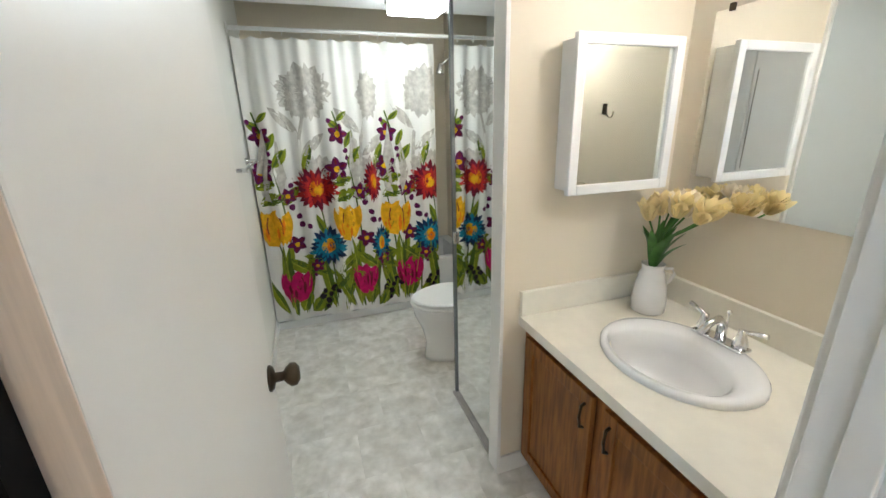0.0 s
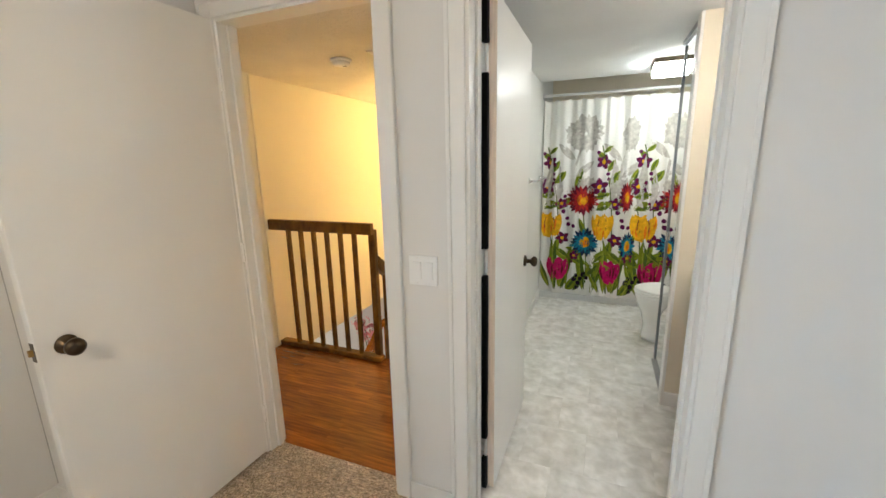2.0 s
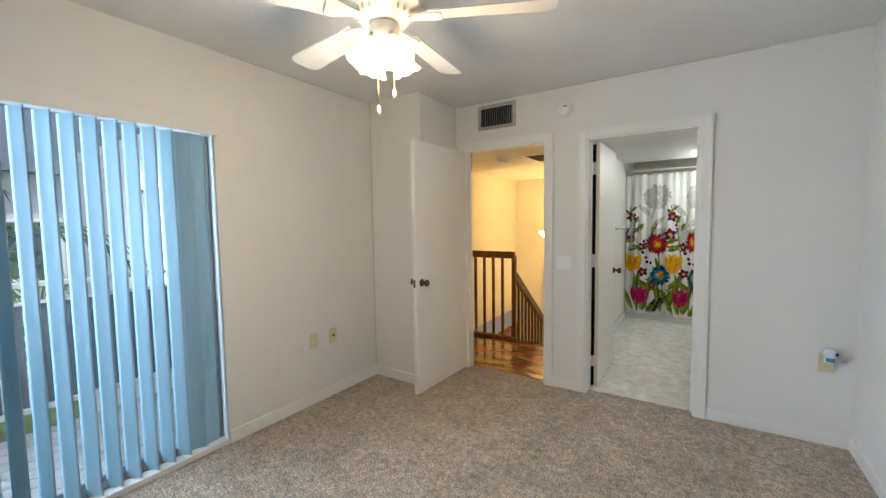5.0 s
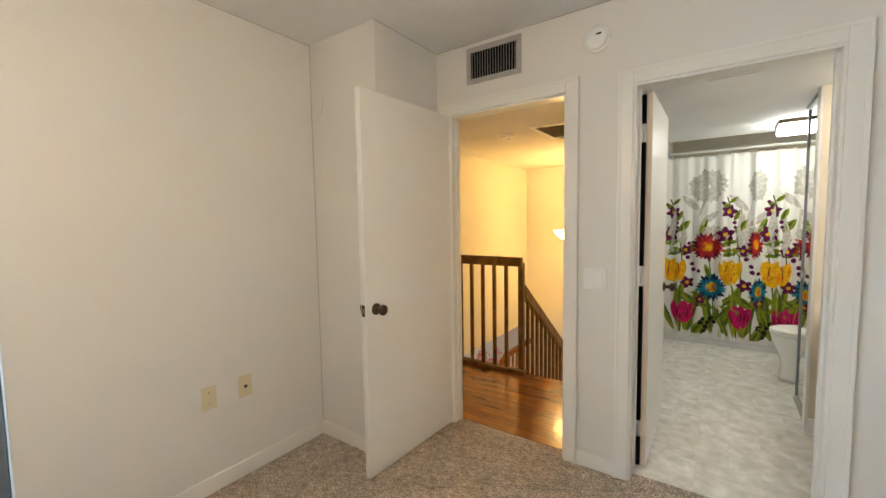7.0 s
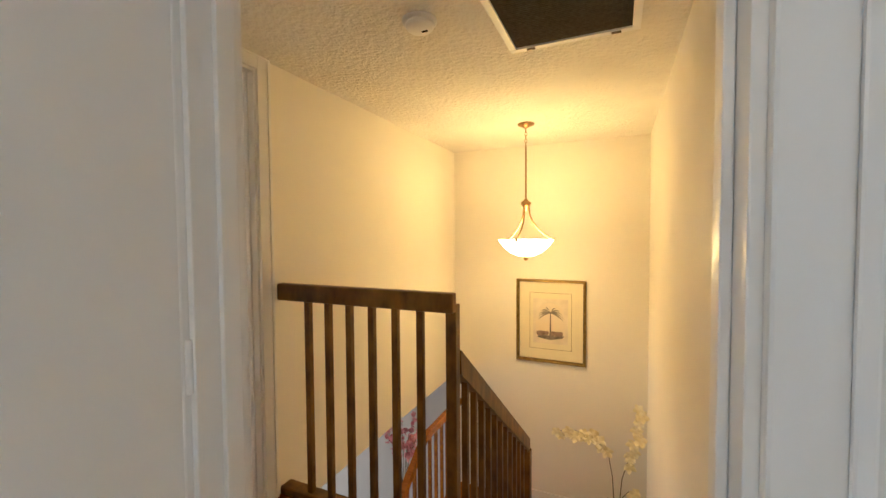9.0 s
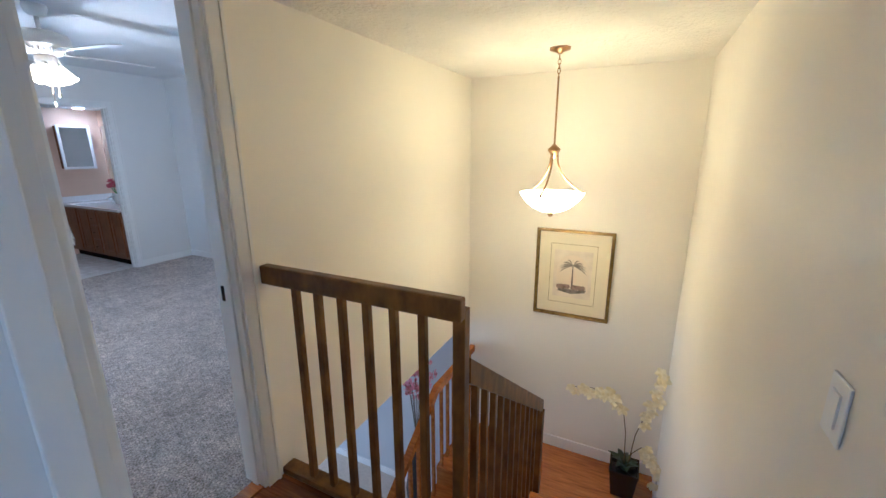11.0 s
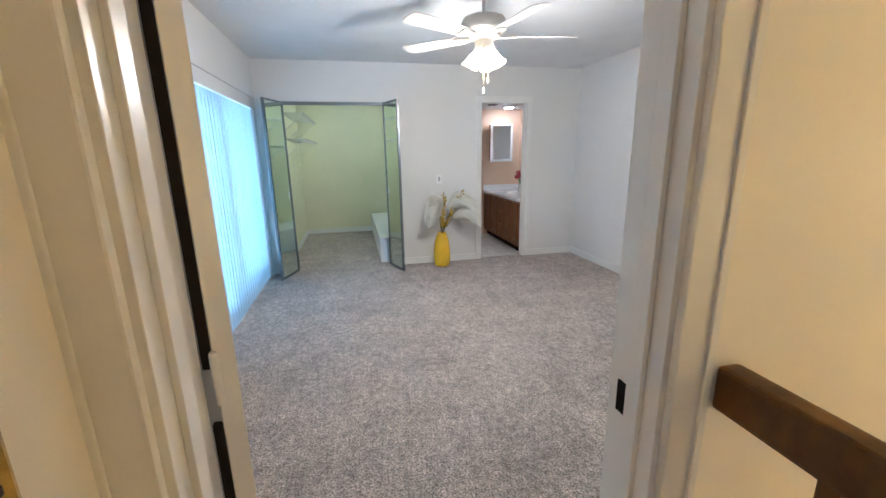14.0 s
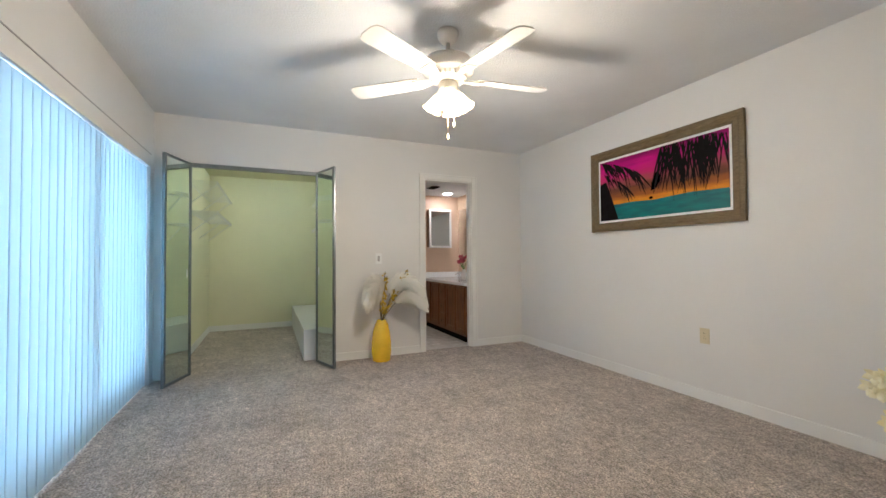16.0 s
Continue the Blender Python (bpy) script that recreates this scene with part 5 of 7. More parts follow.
rt = random.Random(11)
M["petal_yellow"] = slat_mat("yellow_silk_petal", (0.97, 0.83, 0.46), 0.45)
M["petal_peach"] = slat_mat("peach_silk_petal", (0.98, 0.88, 0.70), 0.45)
tul = thing("tulip_bouquet", (1.220, 0.985, 0.92), "yellow and peach silk tulips in the jug", "flowers")
for i in range(12):
    a = 2 * math.pi * i / 12 + rt.uniform(-0.2, 0.2)
    r = 0.02 + 0.075 * (i % 3) / 2
    top = Vector((1.262 + 0.8 * r * math.cos(a), 0.945 + 1.2 * r * math.sin(a), 1.135 - 0.2 * r + rt.uniform(-0.012, 0.02)))
    part("stem", tube([(1.220, 0.985, 0.93), Vector((1.220, 0.985, 1.02)).lerp(top, 0.35), top], 0.0035, 6), M["leaf"], tul)
    bm = bmesh.new()
    tulip_flower(bm, top, (top - Vector((1.220, 0.985, 0.90))) * Vector((0.6, 0.8, 1)), 0.045, 0, rt)
    part("blossom", bm, M["petal_yellow" if i % 3 else "petal_peach"], tul)
for i in range(10):
    a = 2 * math.pi * i / 10
    bm = bmesh.new()
    petal(bm, (1.220 + 0.015 * math.cos(a), 0.985 + 0.015 * math.sin(a), 0.935), (1.225 + 0.06 * math.cos(a), 0.965 + 0.085 * math.sin(a), 1.08 + rt.uniform(-0.04, 0.02)), 0.036, 0.08)
    part("leaf", bm, M["leaf"], tul)


def medicine_cabinet(at, axis, out, w, h, d, body, label):
    """at: middle of the back at its lower edge; out: way it faces along the other axis."""
    x, y, z = at
    ob = thing("medicine_cabinet", at, label, "medicine cabinet")

    def bx(a0, a1, d0, d1, z0, z1):
        p, q = sorted((out * d0, out * d1))
        return (x + a0, y + p, z + z0, x + a1, y + q, z + z1) if axis == "x" else (x + p, y + a0, z + z0, x + q, y + a1, z + z1)
    part("body", boxes(bx(-w / 2 + 0.015, w / 2 - 0.015, 0.002, d - 0.022, 0.012, h - 0.012), bevel=0.002), body, ob)
    f = 0.034
    bm = bmesh.new()
    for q in ((-w / 2, -w / 2 + f, 0, h), (w / 2 - f, w / 2, 0, h), (-w / 2 + f, w / 2 - f, 0, f), (-w / 2 + f, w / 2 - f, h - f, h)):
        box(bm, *bx(q[0], q[1], d - 0.021, d, q[2], q[3]), bevel=0.004)
    fr = part("door_frame", bm, M["plastic"], ob, "white moulded mirror frame")
    part("mirror", boxes(bx(-w / 2 + f, w / 2 - f, d - 0.012, d - 0.009, f, h - f)), M["mirror"], fr)
    return ob


medicine_cabinet((1.056, 1.129, 1.222), "x", -1, 0.425, 0.50, 0.105, M["plastic"], "white framed mirrored medicine cabinet on the wall")
wm = thing("wall_mirror", (1.395, 0.55, 1.15), "large frameless wall mirror over the vanity", "mirror")
part("glass", boxes((1.392, 0.16, 1.15, 1.398, 1.035, 1.80)), M["mirror"], wm)
for y, z in ((0.98, 1.803), (0.30, 1.803), (0.98, 1.147), (0.30, 1.147)):
    part("clip", boxes((1.386, y - 0.008, z - 0.012, 1.399, y + 0.008, z + 0.012), bevel=0.002), M["bronze"], wm)
tb = thing("towel_bar", (-0.30, 2.4, 1.27), "chrome towel bar on the bathroom wall", "towel bar")
part("bar", tube([(-0.262, 2.08, 1.27), (-0.262, 2.66, 1.27)], 0.007, 8), M["chrome"], tb)
for y in (2.08, 2.66):
    part("bracket", lathe([(0.022, -0.326), (0.022, -0.318), (0.010, -0.31), (0.010, -0.255), (0.012, -0.25)], (0, y, 1.27), 12, "x"), M["chrome"], tb)
hk = thing("robe_hook", (1.06, 0.132, 1.5), "small bronze robe hook on the wall", "hook")
part("plate", boxes((1.045, 0.1305, 1.49, 1.075, 0.137, 1.55), bevel=0.003), M["bronze"], hk)
part("hook", tube([(1.06, 0.136, 1.51), (1.055, 0.16, 1.475), (1.05, 0.185, 1.475), (1.047, 0.19, 1.505)], 0.004, 6), M["bronze"], hk)
bl = thing("ceiling_light", (0.70, 2.24, 2.13), "square flush ceiling light with a frosted diffuser", "ceiling light")
part("base", boxes((0.545, 2.085, 2.105, 0.855, 2.395, 2.1345), bevel=0.004), M["bronze"], bl)
part("diffuser", boxes((0.555, 2.095, 2.045, 0.845, 2.385, 2.104), bevel=0.015), M["bath_glow"], bl)


def grille(name, at, w, h, label, count, normal, rim="grille_grey", dark="dark"):
    """Vent with a rim and slats; normal: 'y' on a wall, 'z' on a ceiling."""
    x, y, z = at
    ob = thing(name, at, label, "vent")
    up = (lambda a0, b0, a1, b1, d0, d1: (x + a0, y - d1, z + b0, x + a1, y - d0, z + b1)) if normal == "y" else (lambda a0, b0, a1, b1, d0, d1: (x + a0, y + b0, z - d1, x + a1, y + b1, z - d0))
    r = 0.03
    for q in ((-w / 2, -h / 2, w / 2, -h / 2 + r), (-w / 2, h / 2 - r, w / 2, h / 2), (-w / 2, -h / 2 + r, -w / 2 + r, h / 2 - r), (w / 2 - r, -h / 2 + r, w / 2, h / 2 - r)):
        part("rim", boxes(up(*q, 0.0, 0.010), bevel=0.003), M[rim], ob)
    part("backing", boxes(up(-w / 2 + r, -h / 2 + r, w / 2 - r, h / 2 - r, 0.0, 0.002)), M[dark], ob)
    for i in range(count):
        a = -w / 2 + r + (w - 2 * r) * (i + 0.5) / count
        part("slat", boxes(up(a - 0.0008, -h / 2 + r, a + 0.0008, h / 2 - r, 0.002, 0.005)), M[rim], ob)
    return ob


vl = thing("vanity_light", (1.36, 0.42, 1.99), "chrome vanity light bar with lit globes over the mirror", "wall light")
part("back_plate", boxes((1.375, 0.14, 1.945, 1.399, 0.57, 2.035), bevel=0.004), M["chrome"], vl)
for y in (0.20, 0.35, 0.50):
    part("socket", lathe([(0.026, 1.375), (0.026, 1.355), (0.018, 1.345)], (0, y, 1.99), 14, "x"), M["chrome"], vl)
    part("globe", lathe([(0.02, 1.348), (0.035, 1.335), (0.045, 1.31), (0.045, 1.295), (0.033, 1.272), (0.0, 1.262)], (0, y, 1.99), 14, "x"), M["vanity_glow"], vl)
grille("ceiling_vent", (0.21, 0.52, 2.134), 0.22, 0.12, "small grey ceiling exhaust vent", 10, "z", rim="aluminium")

# ---------------------------------------------------------------- bedroom fittings
grille("wall_vent", (-0.948, -0.001, 2.302), 0.36, 0.215, "grey metal air vent above the door", 17, "y")


def detector(at, normal, label):
    x, y, z = at
    ob = thing("smoke_detector", at, label, "smoke detector")
    s = -1
    part("base", lathe([(0.066, 0), (0.066, s * 0.010), (0.058, s * 0.014)], at, 28, normal), M["plastic"], ob)
    part("cover", lathe([(0.054, s * 0.014), (0.054, s * 0.026), (0.046, s * 0.036), (0.0, s * 0.038)], at, 28, normal), M["plastic"], ob)
    off = (lambda a, b, c0, c1: (x + a - 0.012, y + s * c1, z + b - 0.004, x + a + 0.012, y + s * c0, z + b + 0.004)) if normal == "y" else (lambda a, b, c0, c1: (x + a - 0.012, y + b - 0.004, z + s * c1, x + a + 0.012, y + b + 0.004, z + s * c0))
    part("slot", boxes(off(0.015, 0.012, 0.036, 0.040)), M["dark"], ob)
    return ob


detector((-0.356, -0.001, 2.268), "y", "white round smoke detector on the wall")
detector((-1.325, 0.955, HZ - 0.001), "z", "white round smoke detector on the hall ceiling")


def plate(name, at, facing, w, h, material, label, category, details, mats=None):
    """Wall plate; facing: unit vector out of the wall; details: (a, b, width, height, depth, material)."""
    ob = thing(name, at, label, category)
    x, y, z = at
    fx, fy = facing

    def bx(a0, a1, d0, d1, z0, z1):
        if fy:
            p, q = sorted((y + fy * d0, y + fy * d1))
            return (x + a0, p, z + z0, x + a1, q, z + z1)
        p, q = sorted((x + fx * d0, x + fx * d1))
        return (p, y + a0, z + z0, q, y + a1, z + z1)
    part("cover_plate", boxes(bx(-w / 2, w / 2, 0.0005, 0.006, -h / 2, h / 2), bevel=0.0025), material, ob)
    for nm, a, b, dw, dh, dd, m in details:
        part(nm, boxes(bx(a - dw / 2, a + dw / 2, 0.0055, 0.006 + dd, b - dh / 2, b + dh / 2), bevel=0.001), M[m], ob)
    return ob


def sockets(m):
    out = []
    for b in (-0.02, 0.02):
        out.append(("socket", 0, b, 0.033, 0.028, 0.002, m))
        out += [("slot", a, b + 0.002, 0.003, 0.009, 0.0028, "dark") for a in (-0.007, 0.007)]
    return out + [("screw", 0, 0, 0.005, 0.005, 0.002, "brass")]


plate("light_switch", (-0.355, -0.001, 1.045), (0, -1), 0.118, 0.116, M["plastic"], "white double rocker light switch plate", "light switch",
      [("rocker", a, 0, 0.033, 0.066, 0.004, "plastic") for a in (-0.024, 0.024)] + [("screw", a, b, 0.005, 0.005, 0.001, "trim") for a in (-0.024, 0.024) for b in (-0.049, 0.049)])
plate("wall_outlet", (AX0, -1.258, 0.49), (1, 0), 0.072, 0.116, M["ivory"], "ivory blank cover plate low on the wall", "wall plate", [("screw", 0, b, 0.006, 0.006, 0.001, "brass") for b in (-0.03, 0.03)])
plate("wall_outlet", (AX0, -1.072, 0.489), (1, 0), 0.072, 0.116, M["ivory"], "ivory cable outlet plate low on the wall", "wall outlet", [("jack", 0, 0, 0.014, 0.014, 0.008, "bronze")])
plate("wall_outlet", (1.228, -0.001, 0.505), (0, -1), 0.072, 0.116, M["ivory"], "ivory power outlet with a plug-in air freshener", "wall outlet", sockets("ivory"))
plate("wall_outlet", (AX1, -0.735, 0.53), (-1, 0), 0.072, 0.116, M["wall_a"], "painted-over blank outlet cover on the wall", "wall plate", [("screw", 0, b, 0.006, 0.006, 0.001, "grille_grey") for b in (0.0, -0.03)])
M["blue_cover"] = mat("pale_blue_plastic", (0.66, 0.74, 0.82), 0.25, 0.05, 10)
M["blue_gel"] = mat("blue_liquid", (0.10, 0.34, 0.55), 0.2, 0.1, 10)
af = thing("air_freshener", (1.235, -0.03, 0.56), "white and blue plug-in air freshener", "air freshener")
part("plug", boxes((1.214, -0.036, 0.515, 1.256, -0.0075, 0.553), bevel=0.006), M["plastic"], af)
part("bottle", lathe([(0.016, 0.530), (0.019, 0.534), (0.019, 0.556), (0.012, 0.562)], (1.235, -0.055, 0), 16, sx=1.1), M["blue_gel"], af, "clear blue bottle")
part("cover", lathe([(0.030, 0.556), (0.035, 0.566), (0.034, 0.592), (0.022, 0.606), (0.0, 0.609)], (1.235, -0.050, 0), 18), M["blue_cover"], af, "pale blue plastic cover")
part("dial", boxes((1.250, -0.088, 0.576, 1.262, -0.076, 0.590), bevel=0.002), M["dark"], af)


def ceiling_fan(at, turn, label, blades=5, drop=0.12, reach=0.64, shade="shade_glow"):
    """Fan with five blades and a four-shade light kit, in its own places."""
    ob = thing("ceiling_fan", at, label, "ceiling fan", rz=turn)
    local_part("canopy", lathe([(0.062, 0.0), (0.064, -0.02), (0.055, -0.05), (0.035, -0.068), (0.02, -0.072)], (0, 0, 0), 24), M["fan_white"], ob)
    local_part("downrod", lathe([(0.013, -0.06), (0.013, -drop - 0.01)], (0, 0, 0), 12), M["fan_white"], ob)
    z = -drop
    local_part("motor", lathe([(0.03, z + 0.045), (0.09, z + 0.040), (0.136, z + 0.024), (0.151, z - 0.004), (0.151, z - 0.046), (0.138, z - 0.058), (0.11, z - 0.064), (0.09, z - 0.10), (0.055, z - 0.105)], (0, 0, 0), 28), M["fan_white"], ob)
    bm = bmesh.new()
    for i in range(24):
        a = 2 * math.pi * i / 24
        box(bm, 0.104 * math.cos(a) - 0.004, 0.104 * math.sin(a) - 0.004, z - 0.09, 0.104 * math.cos(a) + 0.004, 0.104 * math.sin(a) + 0.004, z - 0.062)
    local_part("vent_band", bm, M["fan_white"], ob)
    local_part("light_hub", lathe([(0.05, z - 0.105), (0.06, z - 0.12), (0.058, z - 0.17), (0.042, z - 0.19), (0.02, z - 0.20), (0.018, z - 0.27), (0.0, z - 0.272)], (0, 0, 0), 22), M["fan_white"], ob)
    for i in range(blades):
        a = 2 * math.pi * i / blades
        rot = Matrix.Rotation(a, 4, "Z") @ Matrix.Translation((0, 0, z - 0.085)) @ Matrix.Rotation(radians(11), 4, "X")
        bm = prism([(0.09, -0.012), (0.15, -0.03), (0.19, -0.045), (0.22, -0.035), (0.22, 0.035), (0.19, 0.045), (0.15, 0.03), (0.09, 0.012)], -0.008, -0.001, "z")
        bm.transform(rot)
        local_part("blade_iron", bm, M["fan_white"], ob)
        pts = [(0.175, -0.05), (reach - 0.04, -0.066), (reach - 0.012, -0.055), (reach, -0.03), (reach, 0.03), (reach - 0.012, 0.055), (reach - 0.04, 0.066), (0.175, 0.05)]
        bm = prism(pts, 0.0, 0.006, "z")
        bm.transform(rot)
        local_part("blade", bm, M["fan_white"], ob)
    for i in range(4):
        a = 2 * math.pi * (i + 0.5) / 4
        way = Matrix.Rotation(a, 4, "Z") @ Matrix.Translation((0.055, 0, z - 0.175)) @ Matrix.Rotation(radians(-27), 4, "Y")
        bm = lathe([(0.018, 0.0), (0.020, -0.02), (0.014, -0.03)], (0, 0, 0.02), 12)
        bm.transform(way)
        local_part("lamp_arm", bm, M["fan_white"], ob)
        bm = bmesh.new()
        rings = []
        for r, h in ((0.02, -0.005), (0.03, -0.025), (0.038, -0.055), (0.047, -0.085), (0.057, -0.106)):
            rings.append([bm.verts.new((r * (1 + (0.06 if k % 2 else -0.03) * (h < -0.08)) * math.cos(2 * math.pi * k / 14), r * math.sin(2 * math.pi * k / 14), h + (0.006 if (k % 2 and h < -0.1) else 0))) for k in range(14)])
        for p, q in zip(rings, rings[1:]):
            for k in range(14):
                bm.faces.new((p[k], p[(k + 1) % 14], q[(k + 1) % 14], q[k])).smooth = True
        bm.transform(way)
        local_part("glass_shade", bm, M[shade], ob, "lit frosted tulip glass shade")
    for k, (dx, ln_) in enumerate(((0.03, 0.10), (-0.035, 0.16))):
        local_part("pull_chain", tube([(dx, 0.02, z - 0.19), (dx, 0.02, z - 0.24 - ln_)], 0.0016, 5), M["brass"], ob)
        local_part("chain_bob", lathe([(0.003, 0), (0.006, -0.008), (0.0075, -0.026), (0.004, -0.034), (0, -0.035)], (dx, 0.02, z - 0.24 - ln_), 12), M["ivory"], ob)
    return ob


ceiling_fan((-0.45, -2.03, AZ - 0.0005), 26, "white ceiling fan with lit glass shades in the bedroom", drop=0.19)
ceiling_fan((-4.424, 1.332, BZ - 0.0005), 11, "white ceiling fan with lit glass shades in the far bedroom", drop=0.20, shade="shade_glow_b")

# ---------------------------------------------------------------- stairwell
pen = thing("pendant_lamp", (-1.262, 2.55, HZ), "brass pendant lamp with a lit alabaster bowl", "pendant lamp")
PX, PY = -1.262, 2.55
part("canopy", lathe([(0.062, HZ - 0.0005), (0.060, HZ - 0.012), (0.02, HZ - 0.026), (0.012, HZ - 0.035)], (PX, PY, 0), 24), M["brass"], pen)
for k in range(5):
    z = HZ - 0.05 - 0.026 * k
    r = 0.009
    pts = [(PX + (r * math.cos(a) if k % 2 else 0.0), PY + (0.0 if k % 2 else r * math.cos(a)), z + 0.017 * math.sin(a)) for a in [2 * math.pi * i / 10 for i in range(11)]]
    part("chain_link", tube(pts, 0.0022, 5), M["brass"], pen)
part("stem", lathe([(0.006, HZ - 0.16), (0.006, 1.52), (0.010, 1.515)], (PX, PY, 0), 10), M["brass"], pen)
part("hub", lathe([(0.009, 1.53), (0.022, 1.515), (0.040, 1.50), (0.036, 1.485), (0.024, 1.47), (0.012, 1.44)], (PX, PY, 0), 20), M["brass"], pen)
for k in range(3):
    a = 2 * math.pi * k / 3 + 0.4
    pts = []
    for u in (0, 0.2, 0.4, 0.6, 0.8, 1.0):
        r = 0.022 + 0.178 * u ** 2.0
        pts.append((PX + r * math.cos(a), PY + r * math.sin(a), 1.485 - 0.262 * u ** 0.8))
    part("arm", tube(pts, 0.0065, 8), M["brass"], pen)
    part("finial", lathe([(0.006, -0.012), (0.012, 0.0), (0.006, 0.014)], (PX + 0.205 * math.cos(a), PY + 0.205 * math.sin(a), 1.222), 10), M["brass"], pen)
bm = bmesh.new()
rings = []
for r, z in ((0.012, 1.098), (0.06, 1.104), (0.115, 1.128), (0.16, 1.165), (0.192, 1.205), (0.203, 1.226), (0.197, 1.226), (0.155, 1.172), (0.11, 1.137), (0.06, 1.115), (0.012, 1.11)):
    rings.append([bm.verts.new((PX + r * math.cos(2 * math.pi * k / 28), PY + r * math.sin(2 * math.pi * k / 28), z)) for k in range(28)])
for a, b in zip(rings, rings[1:]):
    for k in range(28):
        bm.faces.new((a[k], a[(k + 1) % 28], b[(k + 1) % 28], b[k])).smooth = True
part("glass_bowl", bm, M["bowl_glow"], pen, "lit frosted alabaster bowl")
part("bottom_finial", lathe([(0.0, 1.066), (0.014, 1.072), (0.018, 1.086), (0.012, 1.094), (0.02, 1.098), (0.02, 1.104)], (PX, PY, 0), 14), M["brass"], pen)


def framed(name, at, label, axis, out, w, h, border, frame_mat, layers, depth=0.022):
    """Framed picture: a frame of four mitred sides and flat layers in it; at: middle of the back."""
    x, y, z = at
    ob = thing(name, at, label, "picture")

    def P(a, d, b):
        return (x + a, y + out * d, z + b) if axis == "x" else (x + out * d, y + a, z + b)
    prof = [(0.0, 0.001), (0.0, depth), (border * 0.25, depth * 1.15), (border * 0.5, depth * 0.8), (border * 0.8, depth * 0.95), (border, depth * 0.45), (border, 0.001)]
    for sa, sb, horiz in ((1, 1, True), (1, -1, True), (1, 1, False), (-1, 1, False)):
        bm = bmesh.new()
        ends = []
        for e in (-1, 1):
            ring = []
            for o, d in prof:
                a, b = (e * (w / 2 - o), sb * (h / 2 - o)) if horiz else (sa * (w / 2 - o), e * (h / 2 - o))
                ring.append(bm.verts.new(P(a, d, b)))
            ends.append(ring)
        k = len(prof)
        for i in range(k):
            bm.faces.new((ends[0][i], ends[0][(i + 1) % k], ends[1][(i + 1) % k], ends[1][i]))
        for ring in ends:
            bm.faces.new(ring)
        part("frame_side", bm, frame_mat, ob)
    for nm, a0, b0, a1, b1, d, m in layers:
        bm = bmesh.new()
        p, q = P(a0, d - 0.0015, b0), P(a1, d, b1)
        box(bm, *[min(u, v) for u, v in zip(p, q)], *[max(u, v) for u, v in zip(p, q)])
        part(nm, bm, m, ob)
    return ob, P


def ink_shape(ob, P, name, pts, d, m):
    bm = bmesh.new()
    lo, hi = [bm.verts.new(P(a, d, b)) for a, b in pts], [bm.verts.new(P(a, d + 0.0006, b)) for a, b in pts]
    k = len(pts)
    bm.faces.new(lo)
    bm.faces.new(hi)
    for i in range(k):
        bm.faces.new((lo[i], lo[(i + 1) % k], hi[(i + 1) % k], hi[i]))
    part(name, bm, m, ob)


def frond(x, z, a, length, droop, width):
    """Outline of a drooping palm frond."""
    up, dn = [], []
    for i in range(7):
        u = i / 6
        px, pz = x + math.cos(a) * length * u, z + math.sin(a) * length * u - droop * u * u
        w = width * math.sin(math.pi * min(1, u * 0.9 + 0.08))
        up.append((px, pz + w / 2))
        dn.append((px, pz - w / 2))
    return up + dn[::-1]


def strand(x, z, a, length, width):
    """Outline of one narrow leaflet."""
    up, dn = [], []
    for i in range(6):
        u = i / 5
        w = width / 2 * math.sin(math.pi * (0.12 + 0.86 * u))
        px, pz = x + math.cos(a) * length * u, z + math.sin(a) * length * u
        up.append((px - math.sin(a) * w, pz + math.cos(a) * w))
        dn.append((px + math.sin(a) * w, pz - math.cos(a) * w))
    return up + dn[::-1]


